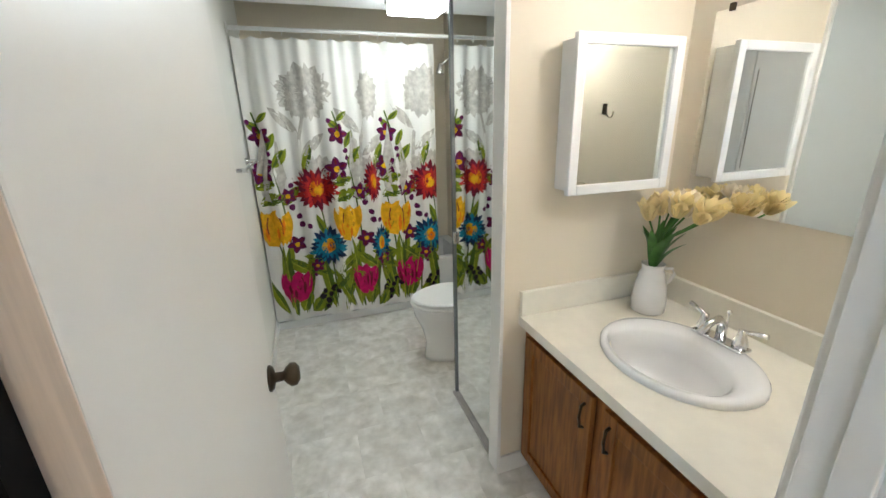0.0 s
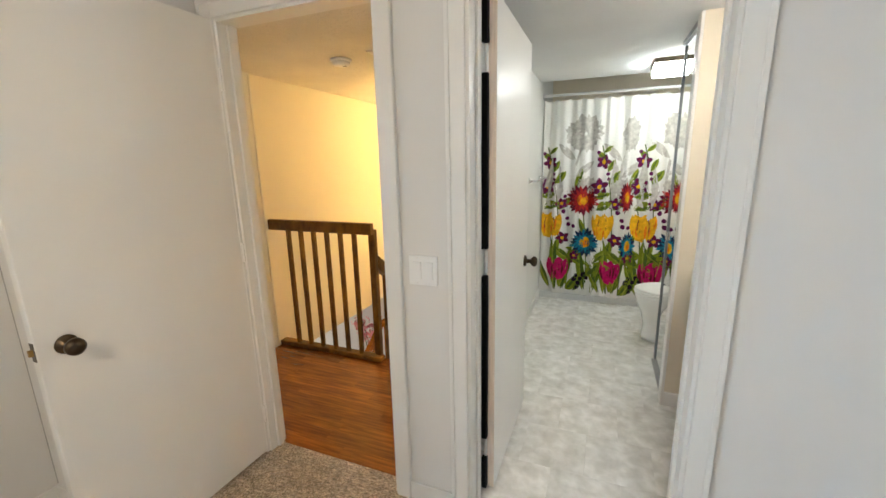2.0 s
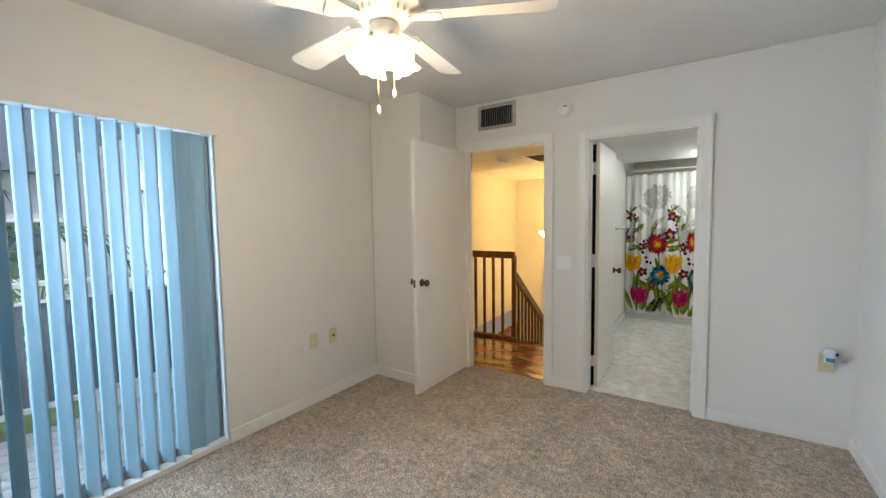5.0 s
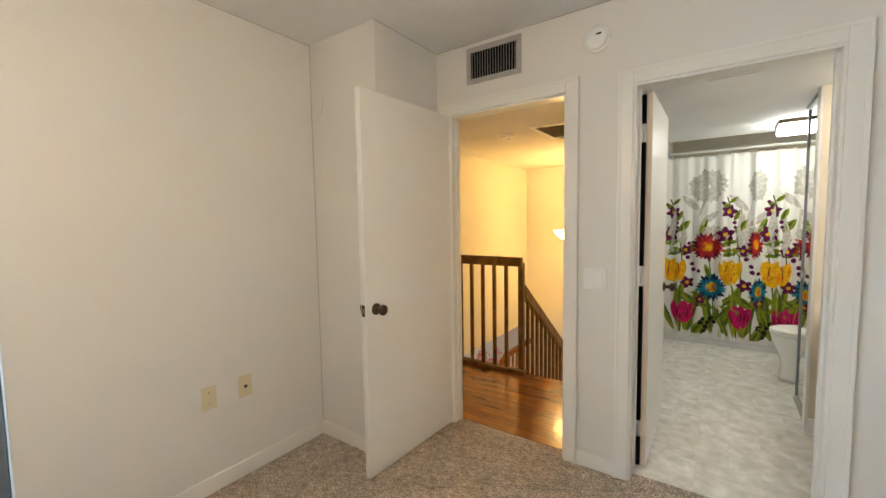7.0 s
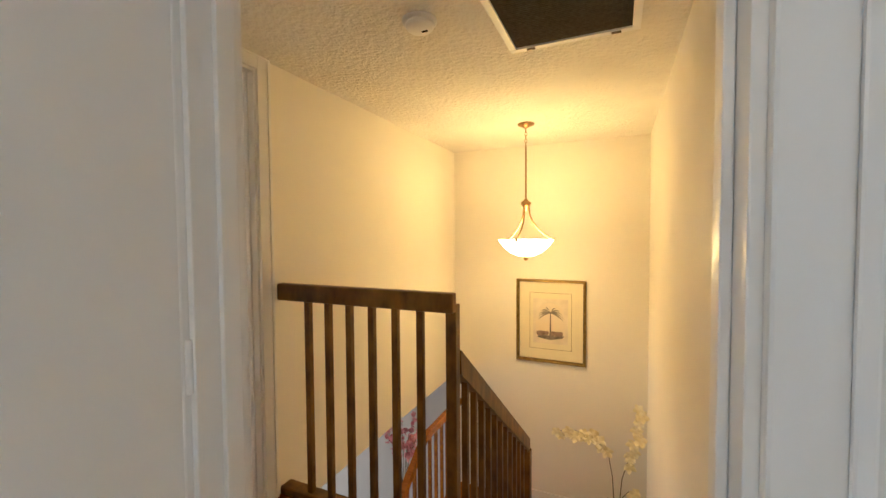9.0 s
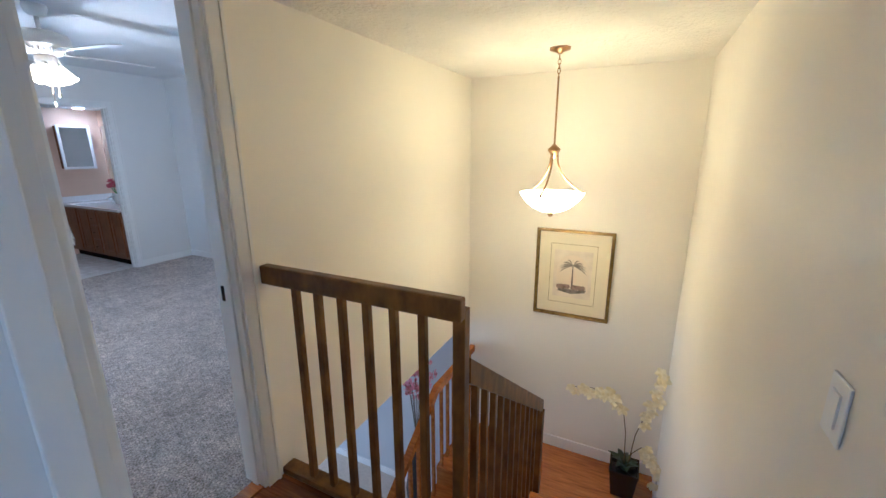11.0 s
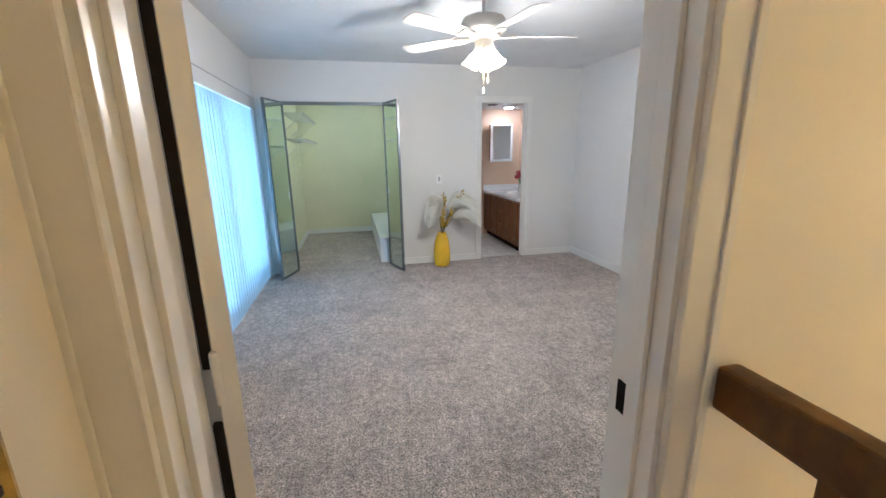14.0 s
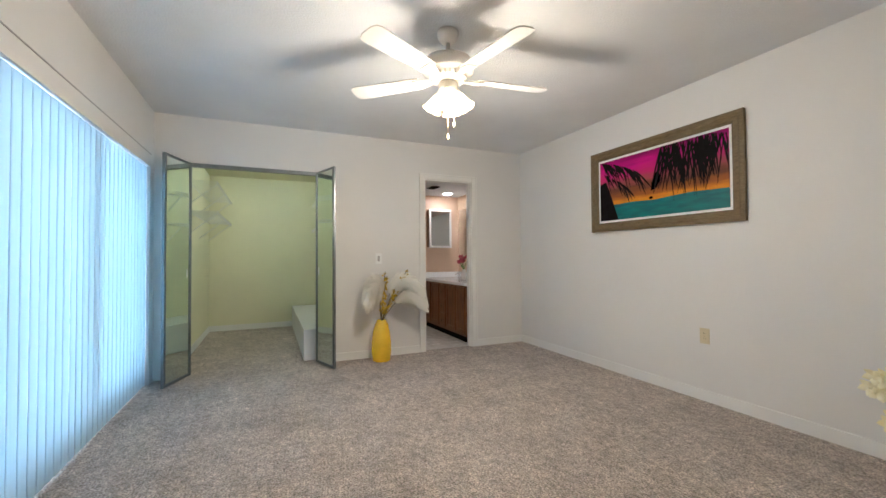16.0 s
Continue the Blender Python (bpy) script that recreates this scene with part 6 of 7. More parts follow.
def palm_print(at, label, axis, out, w, h, frame_mat="gold"):
    ob, P = framed("framed_palm_print", at, label, axis, out, w, h, 0.027, M[frame_mat], [
        ("mat", -w / 2 + 0.03, -h / 2 + 0.03, w / 2 - 0.03, h / 2 - 0.03, 0.006, M["mat_board"]),
        ("print", -w * 0.25, -h * 0.27, w * 0.25, h * 0.27, 0.0085, M["paper"])])
    for q in ((-w * 0.30, -h * 0.34, w * 0.30, -h * 0.336), (-w * 0.30, h * 0.336, w * 0.30, h * 0.34), (-w * 0.302, -h * 0.34, -w * 0.297, h * 0.34), (w * 0.297, -h * 0.34, w * 0.302, h * 0.34)):
        ink_shape(ob, P, "ruled_line", [(q[0], q[1]), (q[2], q[1]), (q[2], q[3]), (q[0], q[3])], 0.0062, M["gold"])
    s = h
    ink_shape(ob, P, "printed_sky", [(-0.17 * s, -0.19 * s), (0.17 * s, -0.19 * s)] + [(0.17 * s * math.cos(a), 0.05 * s + 0.17 * s * math.sin(a)) for a in [math.pi * i / 14 for i in range(15)]], 0.0085, M["print_sky"])
    ink_shape(ob, P, "printed_trunk", [(-0.009 * s, -0.17 * s), (0.013 * s, -0.17 * s), (0.008 * s, 0.10 * s), (-0.003 * s, 0.10 * s)], 0.0092, M["ink"])
    for k, a in enumerate((0.15, 0.42, 0.75, 1.15, 1.6, 2.0, 2.4, 2.75, 3.0, -0.1, 3.25)):
        ink_shape(ob, P, "printed_frond", frond(0.003 * s, 0.10 * s, a, 0.15 * s, 0.075 * s, 0.016 * s), 0.0094 + 0.0001 * k, M["ink"])
    ink_shape(ob, P, "printed_ground", [(-0.15 * s, -0.20 * s), (0.0, -0.225 * s), (0.14 * s, -0.195 * s), (0.16 * s, -0.165 * s), (0.05 * s, -0.175 * s), (-0.13 * s, -0.16 * s)], 0.0106, M["ink"])
    rr = random.Random(2)
    for k in range(9):
        x = -0.14 * s + 0.033 * s * k
        if abs(x) > 0.02 * s:
            ink_shape(ob, P, "printed_bush", [(x + 0.026 * s * math.cos(2 * math.pi * i / 8), -0.145 * s + (0.022 + 0.014 * rr.random()) * s * math.sin(2 * math.pi * i / 8)) for i in range(8)], 0.0112 + 0.0001 * k, M["ink2"])
    return ob


palm_print((-1.195, HY1 - 0.001, 0.462), "palm tree print in a narrow antique gold frame", "x", -1, 0.625, 0.77)
palm_print((-1.720, 0.096, 1.39), "palm print in a beaded gold frame beside the doorway", "x", 1, 0.57, 0.845, "bright_gold")
ob = [o for o in bpy.data.objects if o.name.startswith("framed_palm_print") and o.parent is None][-1]
for i in range(48):
    z = 1.39 - 0.396 + 0.0165 * i
    for x in (-1.456, -1.990):
        part("bead", boxes((x, 0.115, z, x + 0.006, 0.121, z + 0.010), bevel=0.002), M["bronze"], ob)
for i in range(32):
    x = -1.976 + 0.0162 * i
    part("bead", boxes((x, 0.115, 0.986, x + 0.010, 0.121, 0.992), bevel=0.002), M["bronze"], ob)

gr = grille("return_grille", (-0.812, 1.10, HZ - 0.0005), 0.52, 0.52, "white framed return-air grille with a brown filter", 0, "z", rim="plastic", dark="filter")
for i in range(36):
    y = 0.872 + 0.0127 * i
    part("louver", boxes((-1.041, y, HZ - 0.0065, -0.583, y + 0.005, HZ - 0.003)), M["filter"], gr)
for x, y in ((-0.98, 0.858), (-0.64, 0.858), (-0.98, 1.342), (-0.64, 1.342)):
    part("latch", boxes((x - 0.018, y - 0.006, HZ - 0.016, x + 0.018, y + 0.006, HZ - 0.0105), bevel=0.002), M["bronze"], gr)
plate("light_switch", (HX1, 0.775, 1.055), (-1, 0), 0.072, 0.116, M["plastic"], "white light switch on the stairwell wall", "light switch", [("rocker", 0, 0, 0.033, 0.066, 0.004, "plastic")])
solid("strike_plate", boxes((-2.245, 0.8935, 0.90, -2.215, 0.8965, 0.965), bevel=0.001), M["dark"], "dark metal strike plate in the door jamb", "strike plate")
solid("strike_plate", boxes((-0.5245, 0.035, 0.88, -0.5215, 0.065, 0.945), bevel=0.001), M["bronze"], "dark metal strike plate in the door jamb", "strike plate")
solid("strike_plate", boxes((0.5465, 0.085, 0.90, 0.5495, 0.118, 0.965), bevel=0.001), M["bronze"], "dark metal strike plate in the door jamb", "strike plate")


def orchid(at, label, sprays, pot=True, seed=1):
    """Potted orchid; sprays: lists of points from the pot to the tip."""
    x, y, z = at
    rr = random.Random(seed)
    ob = thing("orchid", at, label, "orchid")
    if pot:
        bm = bmesh.new()
        ring = lambda r, h: [(x + r * sx, y + r * sy, z + h) for sx, sy in ((-1, -1), (1, -1), (1, 1), (-1, 1))]
        loft([ring(0.082, 0.0), ring(0.104, 0.225), ring(0.110, 0.23), ring(0.110, 0.25), ring(0.098, 0.25), ring(0.094, 0.21)], bm)
        for f in bm.faces:
            f.smooth = False
        part("pot", bm, M["black_pot"], ob, "glossy black square pot")
    for k in range(9):
        a = 2 * math.pi * k / 9
        bm = bmesh.new()
        petal(bm, (x + 0.02 * math.cos(a), y + 0.02 * math.sin(a), z + 0.20), (x + rr.uniform(0.1, 0.15) * math.cos(a), y + rr.uniform(0.1, 0.15) * math.sin(a), z + rr.uniform(0.24, 0.34)), 0.06, 0.25)
        part("leaf", bm, M["leaf_dark"], ob)
    for pts in sprays:
        pts = [Vector(p) for p in pts]
        part("stem", tube(pts, 0.0045, 6, end=0.002), M["stem"], ob)
        total = len(pts) - 1
        for i in range(14):
            u = 0.42 + 0.58 * i / 13
            s = u * total
            j = min(int(s), total - 1)
            c = pts[j].lerp(pts[j + 1], s - j) + Vector((rr.uniform(-0.03, 0.03), -0.02 + rr.uniform(-0.02, 0.01), rr.uniform(-0.03, 0.03)))
            bm = bmesh.new()
            blossom(bm, c, rr.uniform(0.036, 0.056), (rr.uniform(-0.6, 0.3), -1, rr.uniform(-0.3, 0.4)), 5, 0, rr)
            part("blossom", bm, M["petal_cream"], ob)
    return ob


ox, oy, oz = -0.635, 3.02, -1.267
orchid((ox, oy, oz), "cream silk orchid in a black pot on the landing", [
    [(ox, oy, oz + 0.2), (ox - 0.02, oy, oz + 0.55), (ox - 0.05, oy, oz + 0.72), (ox - 0.15, oy, oz + 0.85), (ox - 0.30, oy - 0.02, oz + 0.89), (ox - 0.46, oy - 0.04, oz + 0.87)],
    [(ox + 0.02, oy, oz + 0.2), (ox + 0.05, oy, oz + 0.55), (ox + 0.11, oy, oz + 0.78), (ox + 0.17, oy - 0.02, oz + 0.98), (ox + 0.17, oy - 0.03, oz + 1.15)],
    [(ox + 0.01, oy, oz + 0.2), (ox + 0.04, oy - 0.03, oz + 0.40), (ox + 0.10, oy - 0.06, oz + 0.50), (ox + 0.17, oy - 0.08, oz + 0.48), (ox + 0.215, oy - 0.09, oz + 0.36), (ox + 0.235, oy - 0.10, oz + 0.20)]], seed=3)

vb = thing("pink_blossom_vase", (-2.62, 3.05, LOW), "tall dark floor vase with pink blossom branches", "vase")
part("vase", lathe([(0.09, LOW), (0.12, LOW + 0.05), (0.14, LOW + 0.4), (0.09, LOW + 0.8), (0.06, LOW + 0.95), (0.075, LOW + 1.0), (0.05, LOW + 0.98)], (-2.62, 3.05, 0), 24), M["black_pot"], vb)
rb = random.Random(8)
for k in range(9):
    a = 2 * math.pi * k / 9
    tip = Vector((-2.62 + 0.20 * math.cos(a), 3.02 + 0.20 * math.sin(a), -0.62 + rb.uniform(-0.12, 0.14)))
    part("branch", tube([(-2.62, 3.05, LOW + 0.95), Vector((-2.62, 3.05, LOW + 1.4)).lerp(tip, 0.3), tip], 0.005, 5, end=0.002), M["stem"], vb)
    for j in range(14):
        bm = bmesh.new()
        c = Vector((-2.62, 3.05, LOW + 1.4)).lerp(tip, rb.uniform(0.35, 1.0)) + Vector([rb.uniform(-0.035, 0.035) for _ in range(3)])
        blossom(bm, c, rb.uniform(0.022, 0.036), [rb.uniform(-1, 1) for _ in range(3)], 5, 0, rb)
        part("blossom", bm, M["petal_pink"], vb)

# ---------------------------------------------------------------- far bedroom


def bifold(name, pivot, apex, lead, label):
    """Folded pair of mirrored panels: from the jamb to the fold and from the fold back to the track."""
    ob = thing(name, (pivot[0], pivot[1], 0), label, "mirror door")
    for p, q in ((pivot, apex), (apex, lead)):
        d = Vector((q[0] - p[0], q[1] - p[1], 0))
        ln_ = d.length
        m = Matrix.Translation((p[0], p[1], 0)) @ Matrix.Rotation(math.atan2(d.y, d.x), 4, "Z")
        bm = boxes((0.028, -0.004, 0.045, ln_ - 0.028, 0.004, 1.975))
        bm.transform(m)
        pn = part("mirror_panel", bm, M["green_mirror"], ob)
        for a0, a1, z0, z1 in ((0.0, 0.028, 0.02, 1.995), (ln_ - 0.028, ln_, 0.02, 1.995), (0.028, ln_ - 0.028, 0.02, 0.045), (0.028, ln_ - 0.028, 1.975, 1.995)):
            bm = boxes((a0, -0.011, z0, a1, 0.011, z1), bevel=0.003)
            bm.transform(m)
            part("rail", bm, M["aluminium"], pn, "brushed aluminium edge")
    bm = boxes((-0.008, -0.008, 0.92, 0.008, 0.008, 1.0), bevel=0.002)
    bm.transform(Matrix.Translation((lead[0] * 0.85 + apex[0] * 0.15, lead[1] * 0.85 + apex[1] * 0.15, 0)))
    part("pull", bm, M["plastic"], ob)
    return ob


bifold("mirror_bifold_door", (-6.645, -0.425), (-6.27, -0.452), (-6.650, -0.315), "folded mirrored closet door in aluminium edging")
bifold("mirror_bifold_door", (-6.645, 0.94), (-6.27, 0.945), (-6.650, 0.815), "folded mirrored closet door in aluminium edging")
setting("trim", boxes((-6.70, -0.44, 1.965, -6.645, 0.955, 1.9995)), M["aluminium"], "aluminium closet door track", "track")


def wire_shelf(at, along, depth, z, label):
    """Wire shelf with a front lip, wires and sloped braces, on the closet wall."""
    x0, x1 = along
    y, s = at
    ob = thing("wire_shelf", ((x0 + x1) / 2, y, z), label, "shelf", "closet shelves")
    for d, dz in ((0.01, 0), (depth, 0), (depth, -0.03)):
        part("rod", tube([(x0, y + s * d, z + dz), (x1, y + s * d, z + dz)], 0.004, 6), M["wire"], ob)
    bm = bmesh.new()
    n_ = int((x1 - x0) / 0.06)
    for i in range(n_ + 1):
        x = x0 + (x1 - x0) * i / n_
        tube([(x, y + s * 0.01, z), (x, y + s * depth, z), (x, y + s * depth, z - 0.03)], 0.0018, 4, bm)
    part("wire_grid", bm, M["wire"], ob)["kind"] = "stuff"
    for x in (x0 + 0.1, (x0 + x1) / 2, x1 - 0.1):
        part("brace", tube([(x, y + s * 0.005, z - 0.26), (x, y + s * depth, z - 0.01)], 0.005, 6), M["wire"], ob)
    return ob


wire_shelf((-0.47, 1), (-9.15, -7.3), 0.30, 1.95, "white wire shelf high in the closet")
wire_shelf((-0.47, 1), (-9.15, -7.3), 0.30, 1.62, "white wire shelf below the upper one")
wire_shelf((1.30, -1), (-9.15, -7.6), 0.30, 1.95, "white wire shelf on the other closet wall")
wire_shelf((1.30, -1), (-9.15, -7.6), 0.30, 1.55, "lower white wire shelf on the other closet wall")

vas = thing("yellow_floor_vase", (-6.47, 1.46, 0), "tall glossy yellow ceramic floor vase", "vase")
part("body", lathe([(0.088, 0.0), (0.096, 0.01), (0.105, 0.10), (0.103, 0.20), (0.092, 0.30), (0.070, 0.385), (0.054, 0.42), (0.050, 0.432), (0.044, 0.43), (0.042, 0.40)], (-6.47, 1.46, 0), 32), M["yellow"], vas)
pam = thing("pampas_bouquet", (-6.47, 1.46, 0.42), "white pampas plumes and yellow sprays in a vase", "dried flowers")
rq = random.Random(21)
M["plume"] = slat_mat("white_pampas", (0.99, 0.98, 0.94), 0.5)
M["plume"].node_tree.nodes["Color Ramp"].color_ramp.elements[0].color = (0.95, 0.92, 0.82, 1)


def plume(top, tip, seed):
    """Feathery head on a stem that rises to top and nods over to tip, both from the vase's mouth."""
    rr = random.Random(seed)
    base = Vector((-6.47, 1.46, 0.40))
    c, e = Vector(top), Vector(tip)
    pts = [base + c * 2 * u * (1 - u) + e * u * u for u in [i / 8 for i in range(9)]]
    part("stem", tube(pts[:6], 0.003, 5), M["stem"], pam)
    bm = bmesh.new()
    for i in range(3600):
        u = rr.uniform(0.34, 1.0)
        s = u * 8
        j = min(int(s), 7)
        p = pts[j].lerp(pts[j + 1], s - j)
        w = 0.10 * math.sin(math.pi * min(1, (u - 0.34) / 0.66 * 0.85 + 0.12))
        t = (pts[j + 1] - pts[j]).normalized()
        side = Vector((rr.gauss(0, 1), rr.gauss(0, 1), rr.gauss(0, 0.8))).normalized()
        p = p + side * w * rr.uniform(0.0, 0.7)
        e = p + side * w * 0.45 + t * 0.08 + Vector((0, 0, -0.055))
        q = p.lerp(e, 0.5) + Vector((0, 0, 0.012))
        n_ = side.cross(t).normalized() * 0.0036
        a, b, c, f, g = bm.verts.new(p - n_), bm.verts.new(p + n_), bm.verts.new(q + n_ * 1.6), bm.verts.new(q - n_ * 1.6), bm.verts.new(e)
        bm.faces.new((a, b, c, f))
        bm.faces.new((f, c, g))
    part("plume", bm, M["plume"], pam)["kind"] = "stuff"


for k, (top, tip) in enumerate((((0.05, 0.20, 0.56), (0.10, 0.43, 0.30)), ((0.10, 0.16, 0.60), (0.20, 0.35, 0.36)), ((0.0, 0.22, 0.50), (0.02, 0.45, 0.24)), ((0.08, 0.12, 0.62), (0.12, 0.27, 0.42)),
                               ((0.12, 0.22, 0.44), (0.22, 0.39, 0.22)), ((0.02, 0.15, 0.56), (0.05, 0.33, 0.34)), ((0.08, -0.05, 0.58), (0.14, -0.13, 0.32)), ((0.14, -0.08, 0.50), (0.20, -0.17, 0.26)), ((0.04, -0.03, 0.60), (0.08, -0.10, 0.38)))):
    plume(top, tip, 30 + k)
for k, (tx, ty, tz) in enumerate(((-6.34, 1.47, 0.95), (-6.30, 1.70, 0.97), (-6.35, 1.49, 0.90), (-6.31, 1.66, 0.90))):
    base, tip = Vector((-6.47, 1.46, 0.42)), Vector((tx, ty, tz))
    part("spray_stem", tube([base, base.lerp(tip, 0.5) + Vector((0, -0.01, 0.02)), tip], 0.003, 5), M["stem"], pam)
    bm = bmesh.new()
    for i in range(46):
        c = base.lerp(tip, rq.uniform(0.15, 1.0)) + Vector([rq.uniform(-0.022, 0.022) for _ in range(3)])
        blossom(bm, c, 0.015, [rq.uniform(-1, 1) for _ in range(3)], 4, 0, rq)
    part("spray", bm, M["spray"], pam)["kind"] = "stuff"
plate("light_switch", (BX0, 1.475, 1.085), (1, 0), 0.072, 0.116, M["plastic"], "white toggle switch plate on the wall", "light switch", [("toggle", 0, 0, 0.024, 0.06, 0.006, "grille_grey")])
plate("wall_outlet", (-4.265, BY1, 0.488), (0, -1), 0.072, 0.116, M["ivory"], "ivory power outlet low on the long wall", "wall outlet", sockets("ivory"))

aw, ah = 1.412, 0.78
art, P = framed("sunset_artwork", (-4.658, BY1 - 0.001, 1.722), "tropical sunset artwork in a weathered wood frame", "x", -1, aw, ah, 0.085, M["wood_frame"], [
    ("liner", -aw / 2 + 0.08, -ah / 2 + 0.08, aw / 2 - 0.08, ah / 2 - 0.08, 0.008, M["plastic"]),
    ("sky_print", -aw / 2 + 0.105, -ah / 2 + 0.105, aw / 2 - 0.105, ah / 2 - 0.105, 0.0105, M["sunset"])], 0.03)
L, Rr, Bt, Tp = -aw / 2 + 0.105, aw / 2 - 0.105, -ah / 2 + 0.105, ah / 2 - 0.105
W_, H_ = Rr - L, Tp - Bt
ink_shape(art, P, "sea_print", [(L, Bt), (Rr, Bt), (Rr, Bt + 0.25 * H_), (L + 0.75 * W_, Bt + 0.27 * H_), (L + 0.5 * W_, Bt + 0.24 * H_), (L + 0.3 * W_, Bt + 0.26 * H_), (L, Bt + 0.25 * H_)], 0.0110, M["teal_sea"])
ink_shape(art, P, "sun_print", [(L + 0.47 * W_ + 0.020 * math.cos(a), Bt + 0.275 * H_ + 0.012 * math.sin(a)) for a in [2 * math.pi * i / 14 for i in range(14)]], 0.0120, M["sun_print"])
ink_shape(art, P, "glow_print", [(L + 0.47 * W_, Bt + 0.38 * H_), (L + 0.475 * W_, Bt + 0.50 * H_), (L + 0.505 * W_, Bt + 0.63 * H_), (L + 0.535 * W_, Bt + 0.68 * H_), (L + 0.545 * W_, Bt + 0.55 * H_), (L + 0.52 * W_, Bt + 0.42 * H_)], 0.0112, M["sun_print"])
ink_shape(art, P, "headland_print", [(L, Bt), (L + 0.18 * W_, Bt), (L + 0.15 * W_, Bt + 0.18 * H_), (L + 0.09 * W_, Bt + 0.52 * H_), (L + 0.06 * W_, Bt + 0.66 * H_), (L, Bt + 0.62 * H_)], 0.0114, M["palm_print"])
ra = random.Random(6)
level = 0.0122
for x0, z0, x1, z1, count, short, long in ((0.02, 1.0, 0.36, 0.72, 60, 0.12, 0.42), (0.04, 0.80, 0.26, 0.52, 26, 0.10, 0.34), (0.55, 1.0, 0.78, 0.98, 60, 0.3, 0.85), (0.68, 0.95, 0.72, 0.62, 16, 0.15, 0.45), (0.80, 1.0, 0.99, 0.95, 54, 0.25, 0.78)):
    for k in range(count):
        u = ra.random()
        bow = 0.10 * math.sin(math.pi * u) * (x1 - x0)
        px, pz = L + (x0 + (x1 - x0) * u) * W_, Bt + (z0 + (z1 - z0) * u + bow) * H_ - 0.004
        a = -math.pi / 2 + (0.55 if x0 < 0.3 else 0.0) + ra.uniform(-0.32, 0.32)
        pts = [(min(max(qx, L + 0.001), Rr - 0.001), min(max(qz, Bt + 0.02), Tp - 0.001)) for qx, qz in strand(px, pz, a, ra.uniform(short, long) * H_, 0.014 * ra.uniform(0.6, 1.3))]
        level += 0.000012
        ink_shape(art, P, "frond_print", pts, level, M["palm_print"])
orchid((-3.02, 3.05, 0), "pale yellow silk orchid in a black floor pot", [
    [(-3.02, 3.05, 0.2), (-3.05, 3.06, 0.40), (-3.12, 3.08, 0.52), (-3.20, 3.10, 0.50), (-3.28, 3.11, 0.42)],
    [(-3.02, 3.05, 0.2), (-3.0, 3.05, 0.42), (-3.06, 3.06, 0.56), (-3.13, 3.07, 0.36), (-3.20, 3.08, 0.30)]], seed=12)

# ---------------------------------------------------------------- far bathroom
v2 = thing("vanity_cabinet", (-7.5, 2.915, 0), "dark oak vanity with doors and a stack of drawers", "vanity cabinet")
part("body", boxes((-8.295, 2.63, 0.09, -6.76, 3.26, 0.73)), M["dark_oak"], v2)
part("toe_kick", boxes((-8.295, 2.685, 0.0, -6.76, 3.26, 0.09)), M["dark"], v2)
for a0, a1 in ((-8.26, -7.94), (-7.90, -7.62), (-7.36, -7.06), (-7.03, -6.79)):
    cabinet_door(v2, "x", 2.629, -1, a0, a1, 0.12, 0.71, M["dark_oak"], name="cabinet_door")
for i in range(3):
    z = 0.12 + 0.20 * i
    d = part("drawer_front", boxes((-7.59, 2.611, z, -7.39, 2.629, z + 0.188), bevel=0.004), M["dark_oak"], v2)
    part("knob", lathe([(0.006, 0), (0.006, -0.012), (0.014, -0.02), (0.0, -0.026)], (-7.49, 2.611, z + 0.085), 12, "y"), M["bronze"], d)
c2 = thing("countertop", (-7.5, 2.915, 0.73), "white cultured marble countertop with a backsplash", "countertop")
part("slab", boxes((-8.298, 2.595, 0.732, -6.76, 3.263, 0.77), bevel=0.006), M["porcelain"], c2)
part("backsplash", boxes((-8.298, 3.243, 0.7705, -6.76, 3.263, 0.86), bevel=0.003), M["porcelain"], c2)
part("backsplash", boxes((-8.298, 2.605, 0.7705, -8.278, 3.242, 0.86), bevel=0.003), M["porcelain"], c2)
f2 = thing("faucet", (-7.55, 3.145, 0.70), "chrome bathroom faucet with a low spout", "faucet")
part("base_plate", boxes((-7.63, 3.125, 0.7005, -7.47, 3.175, 0.712), bevel=0.004), M["chrome"], f2)
part("spout", tube([(-7.55, 3.15, 0.71), (-7.55, 3.145, 0.77), (-7.55, 3.105, 0.785), (-7.55, 3.045, 0.76)], 0.013, 10, end=0.010), M["chrome"], f2)
for s in (-1, 1):
    part("handle", tube([(-7.55 + s * 0.06, 3.15, 0.712), (-7.55 + s * 0.06, 3.15, 0.75), (-7.55 + s * 0.11, 3.14, 0.765)], 0.008, 8), M["chrome"], f2)
medicine_cabinet((-8.299, 2.89, 1.25), "y", 1, 0.39, 0.62, 0.13, M["oak"], "wood medicine cabinet with a white mirrored door")
m2 = thing("wall_mirror", (-7.5, 3.261, 1.1), "large frameless wall mirror over the far vanity", "mirror")
part("glass", boxes((-8.24, 3.257, 0.92, -6.80, 3.263, 1.88)), M["mirror"], m2)
rs = thing("red_flower_vase", (-7.20, 3.085, 0.70), "small cream vase with dark red silk roses", "vase")
part("vase", lathe([(0.03, 0.7005), (0.04, 0.72), (0.042, 0.78), (0.025, 0.83), (0.03, 0.85), (0.02, 0.84)], (-7.20, 3.085, 0), 18), M["ceramic"], rs)
rz_ = random.Random(4)
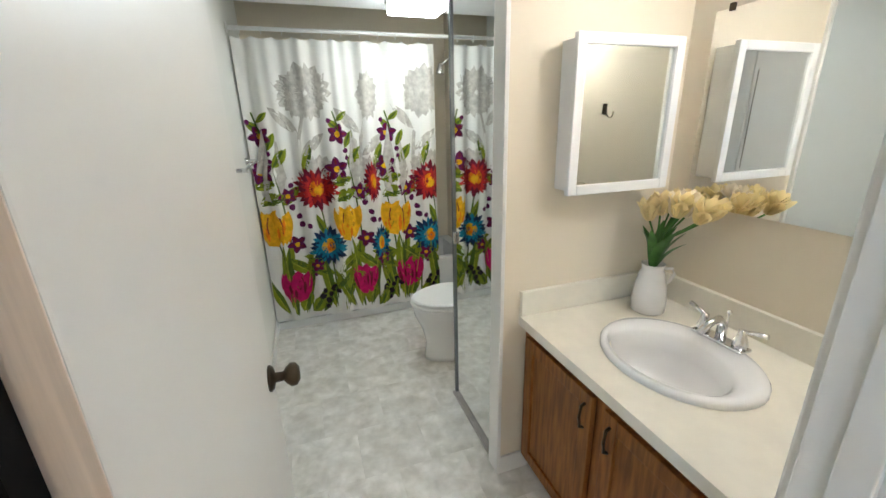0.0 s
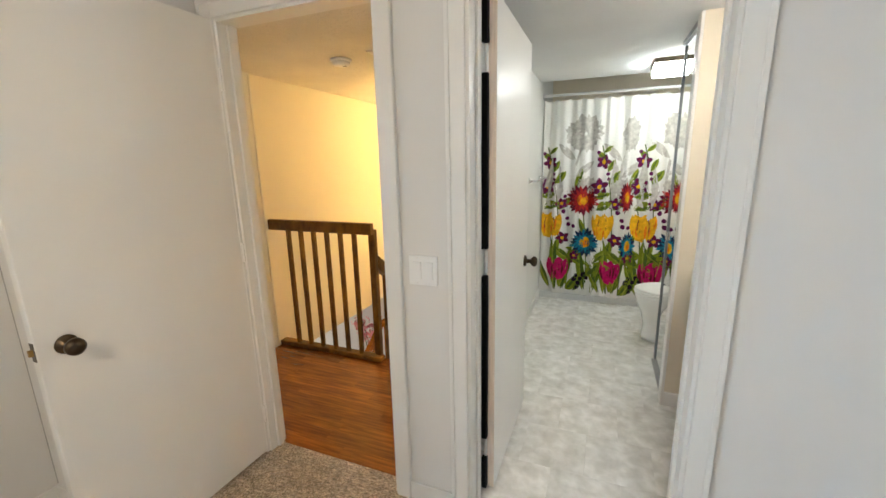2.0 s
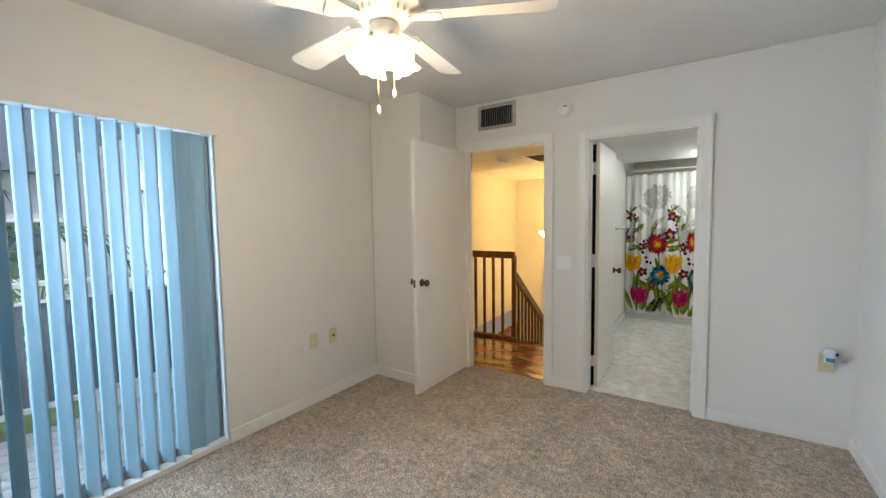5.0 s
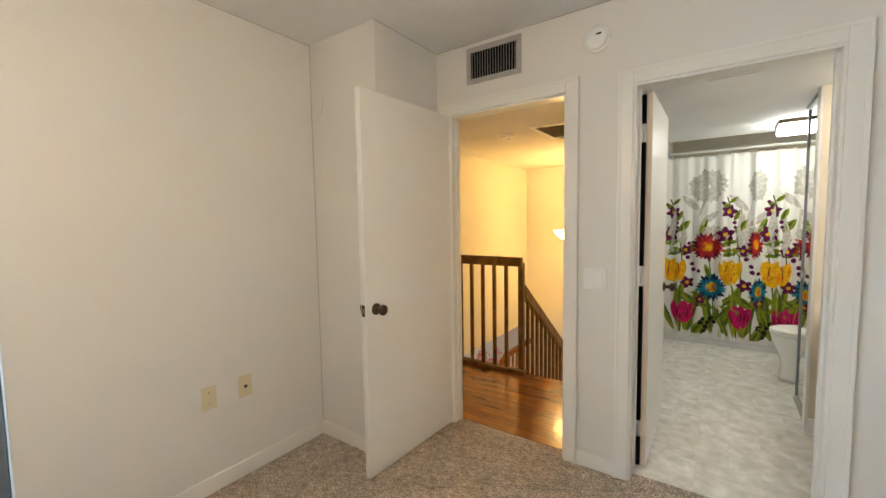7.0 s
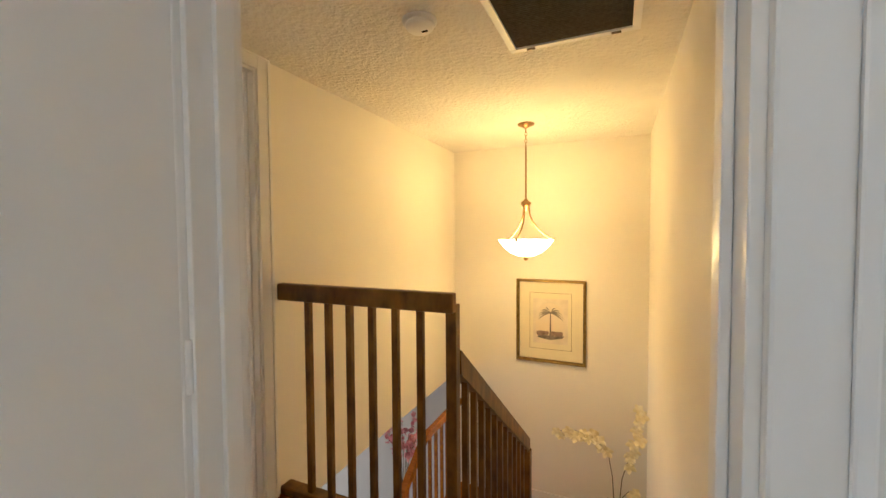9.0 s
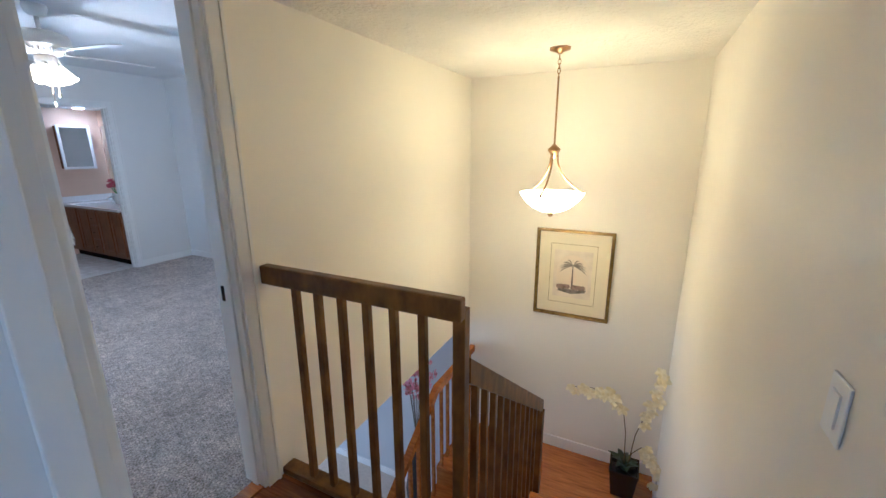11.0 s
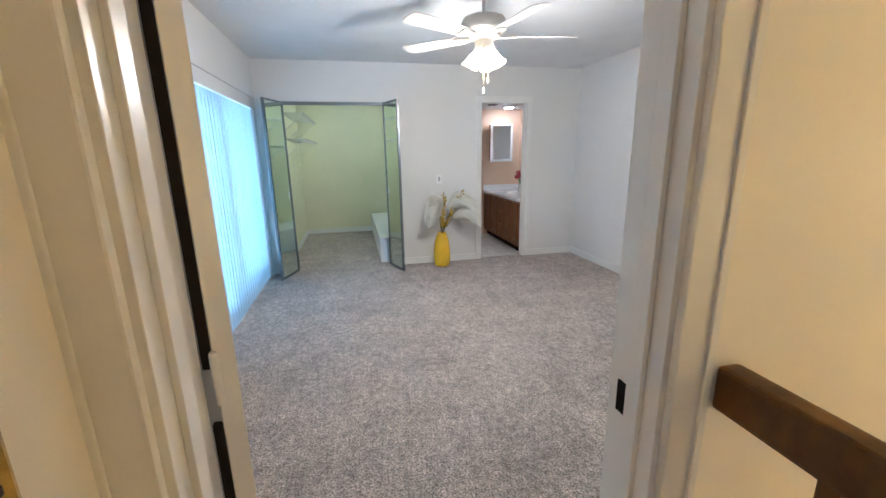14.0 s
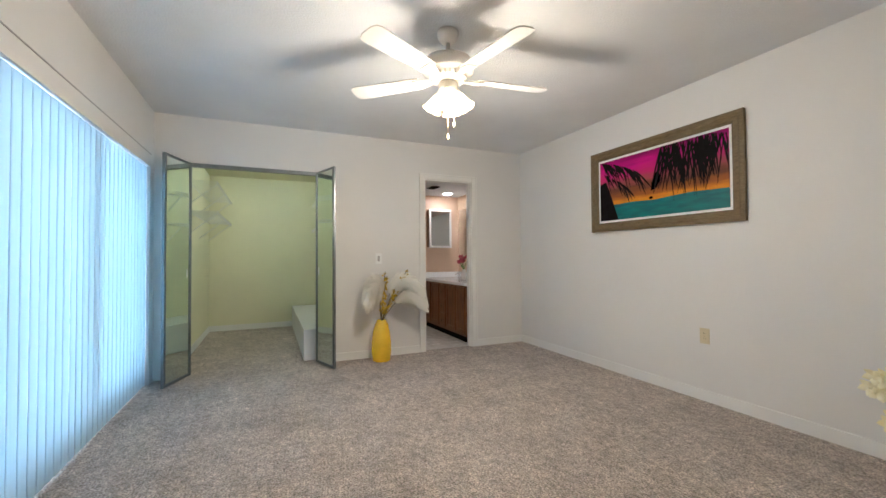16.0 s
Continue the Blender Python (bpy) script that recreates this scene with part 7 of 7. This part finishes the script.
for k in range(7):
    c = Vector((-7.20 + rz_.uniform(-0.07, 0.07), 3.10 + rz_.uniform(-0.07, 0.05), 0.98 + rz_.uniform(-0.05, 0.06)))
    part("stem", tube([(-7.20, 3.085, 0.84), c], 0.003, 5), M["leaf"], rs)
    bm = bmesh.new()
    for r in (0.02, 0.032, 0.042):
        blossom(bm, c, r, (0.4, -0.5, 0.8), 5, 0, rz_)
    part("rose", bm, M["petal_red"], rs)
rs.location.x, rs.location.y = rs.location.x - 0.20, rs.location.y - 0.17
rs.location.z, f2.location.z = rs.location.z + 0.07, f2.location.z + 0.07
f2.location.x, f2.location.y = f2.location.x - 0.20, f2.location.y - 0.10
cl = thing("recessed_light", (-7.95, 2.915, 2.10), "lit recessed ceiling light", "ceiling light")
part("trim_ring", lathe([(0.085, 2.0995), (0.085, 2.092), (0.06, 2.090)], (-7.95, 2.915, 0), 24), M["plastic"], cl)
part("lens", lathe([(0.058, 2.0915), (0.058, 2.086), (0.0, 2.082)], (-7.95, 2.915, 0), 24), M["can_glow"], cl)
cl2 = thing("closet_light", (-8.1, 0.4, 2.36), "lit round closet ceiling light", "ceiling light")
part("base", lathe([(0.12, 2.3595), (0.12, 2.345), (0.10, 2.34)], (-8.1, 0.4, 0), 24), M["plastic"], cl2)
part("globe", lathe([(0.10, 2.3395), (0.115, 2.31), (0.09, 2.275), (0.0, 2.26)], (-8.1, 0.4, 0), 20), M["closet_glow"], cl2)
grille("ceiling_vent", (-7.55, 2.515, 2.0995), 0.22, 0.12, "small dark ceiling exhaust vent", 6, "z", rim="dark")

# ---------------------------------------------------------------- floors in pieces
# varnished planks of the hall
tagged(new("floor_hall"), "glossy varnished reddish wood floor", "floor", "", "structure")
fh = bpy.data.objects["floor_hall"]
random.seed(3)
planks = {}
for row in range(13):
    y0 = 0.078 + row * 0.0815
    x = HX0 - 0.05 - random.uniform(0, 0.5)
    while x < HX1:
        ln_ = random.choice((0.5, 0.7, 0.9))
        a, b = max(x, HX0 - 0.055), min(x + ln_, HX1)
        if b - a > 0.05 and y0 < 1.06:
            part("plank", boxes((a + 0.0006, y0 + 0.0006, -0.013, b - 0.0006, min(y0 + 0.081, 1.07), 0.0)), M["floor_wood"], fh)
        x += ln_
fb = tagged(new("floor_bath"), "mottled pale stone-look bathroom tiles", "floor", "", "structure")
part("grout_bed", boxes((-0.36, 0.076, -0.1, 1.5, 3.6, -0.006)), M["grout"], fb)
for i in range(5):
    for j in range(10):
        x0, y0 = -0.355 + 0.305 * i + (0.15 if j % 2 else 0) - 0.15, 0.076 + 0.305 * j
        x1, y1 = min(x0 + 0.3044, 1.42), min(y0 + 0.3044, 3.0)
        x0 = max(x0, -0.355)
        part("tile", boxes((x0, y0, -0.006, x1, y1, 0.0)), M["tile"], fb)
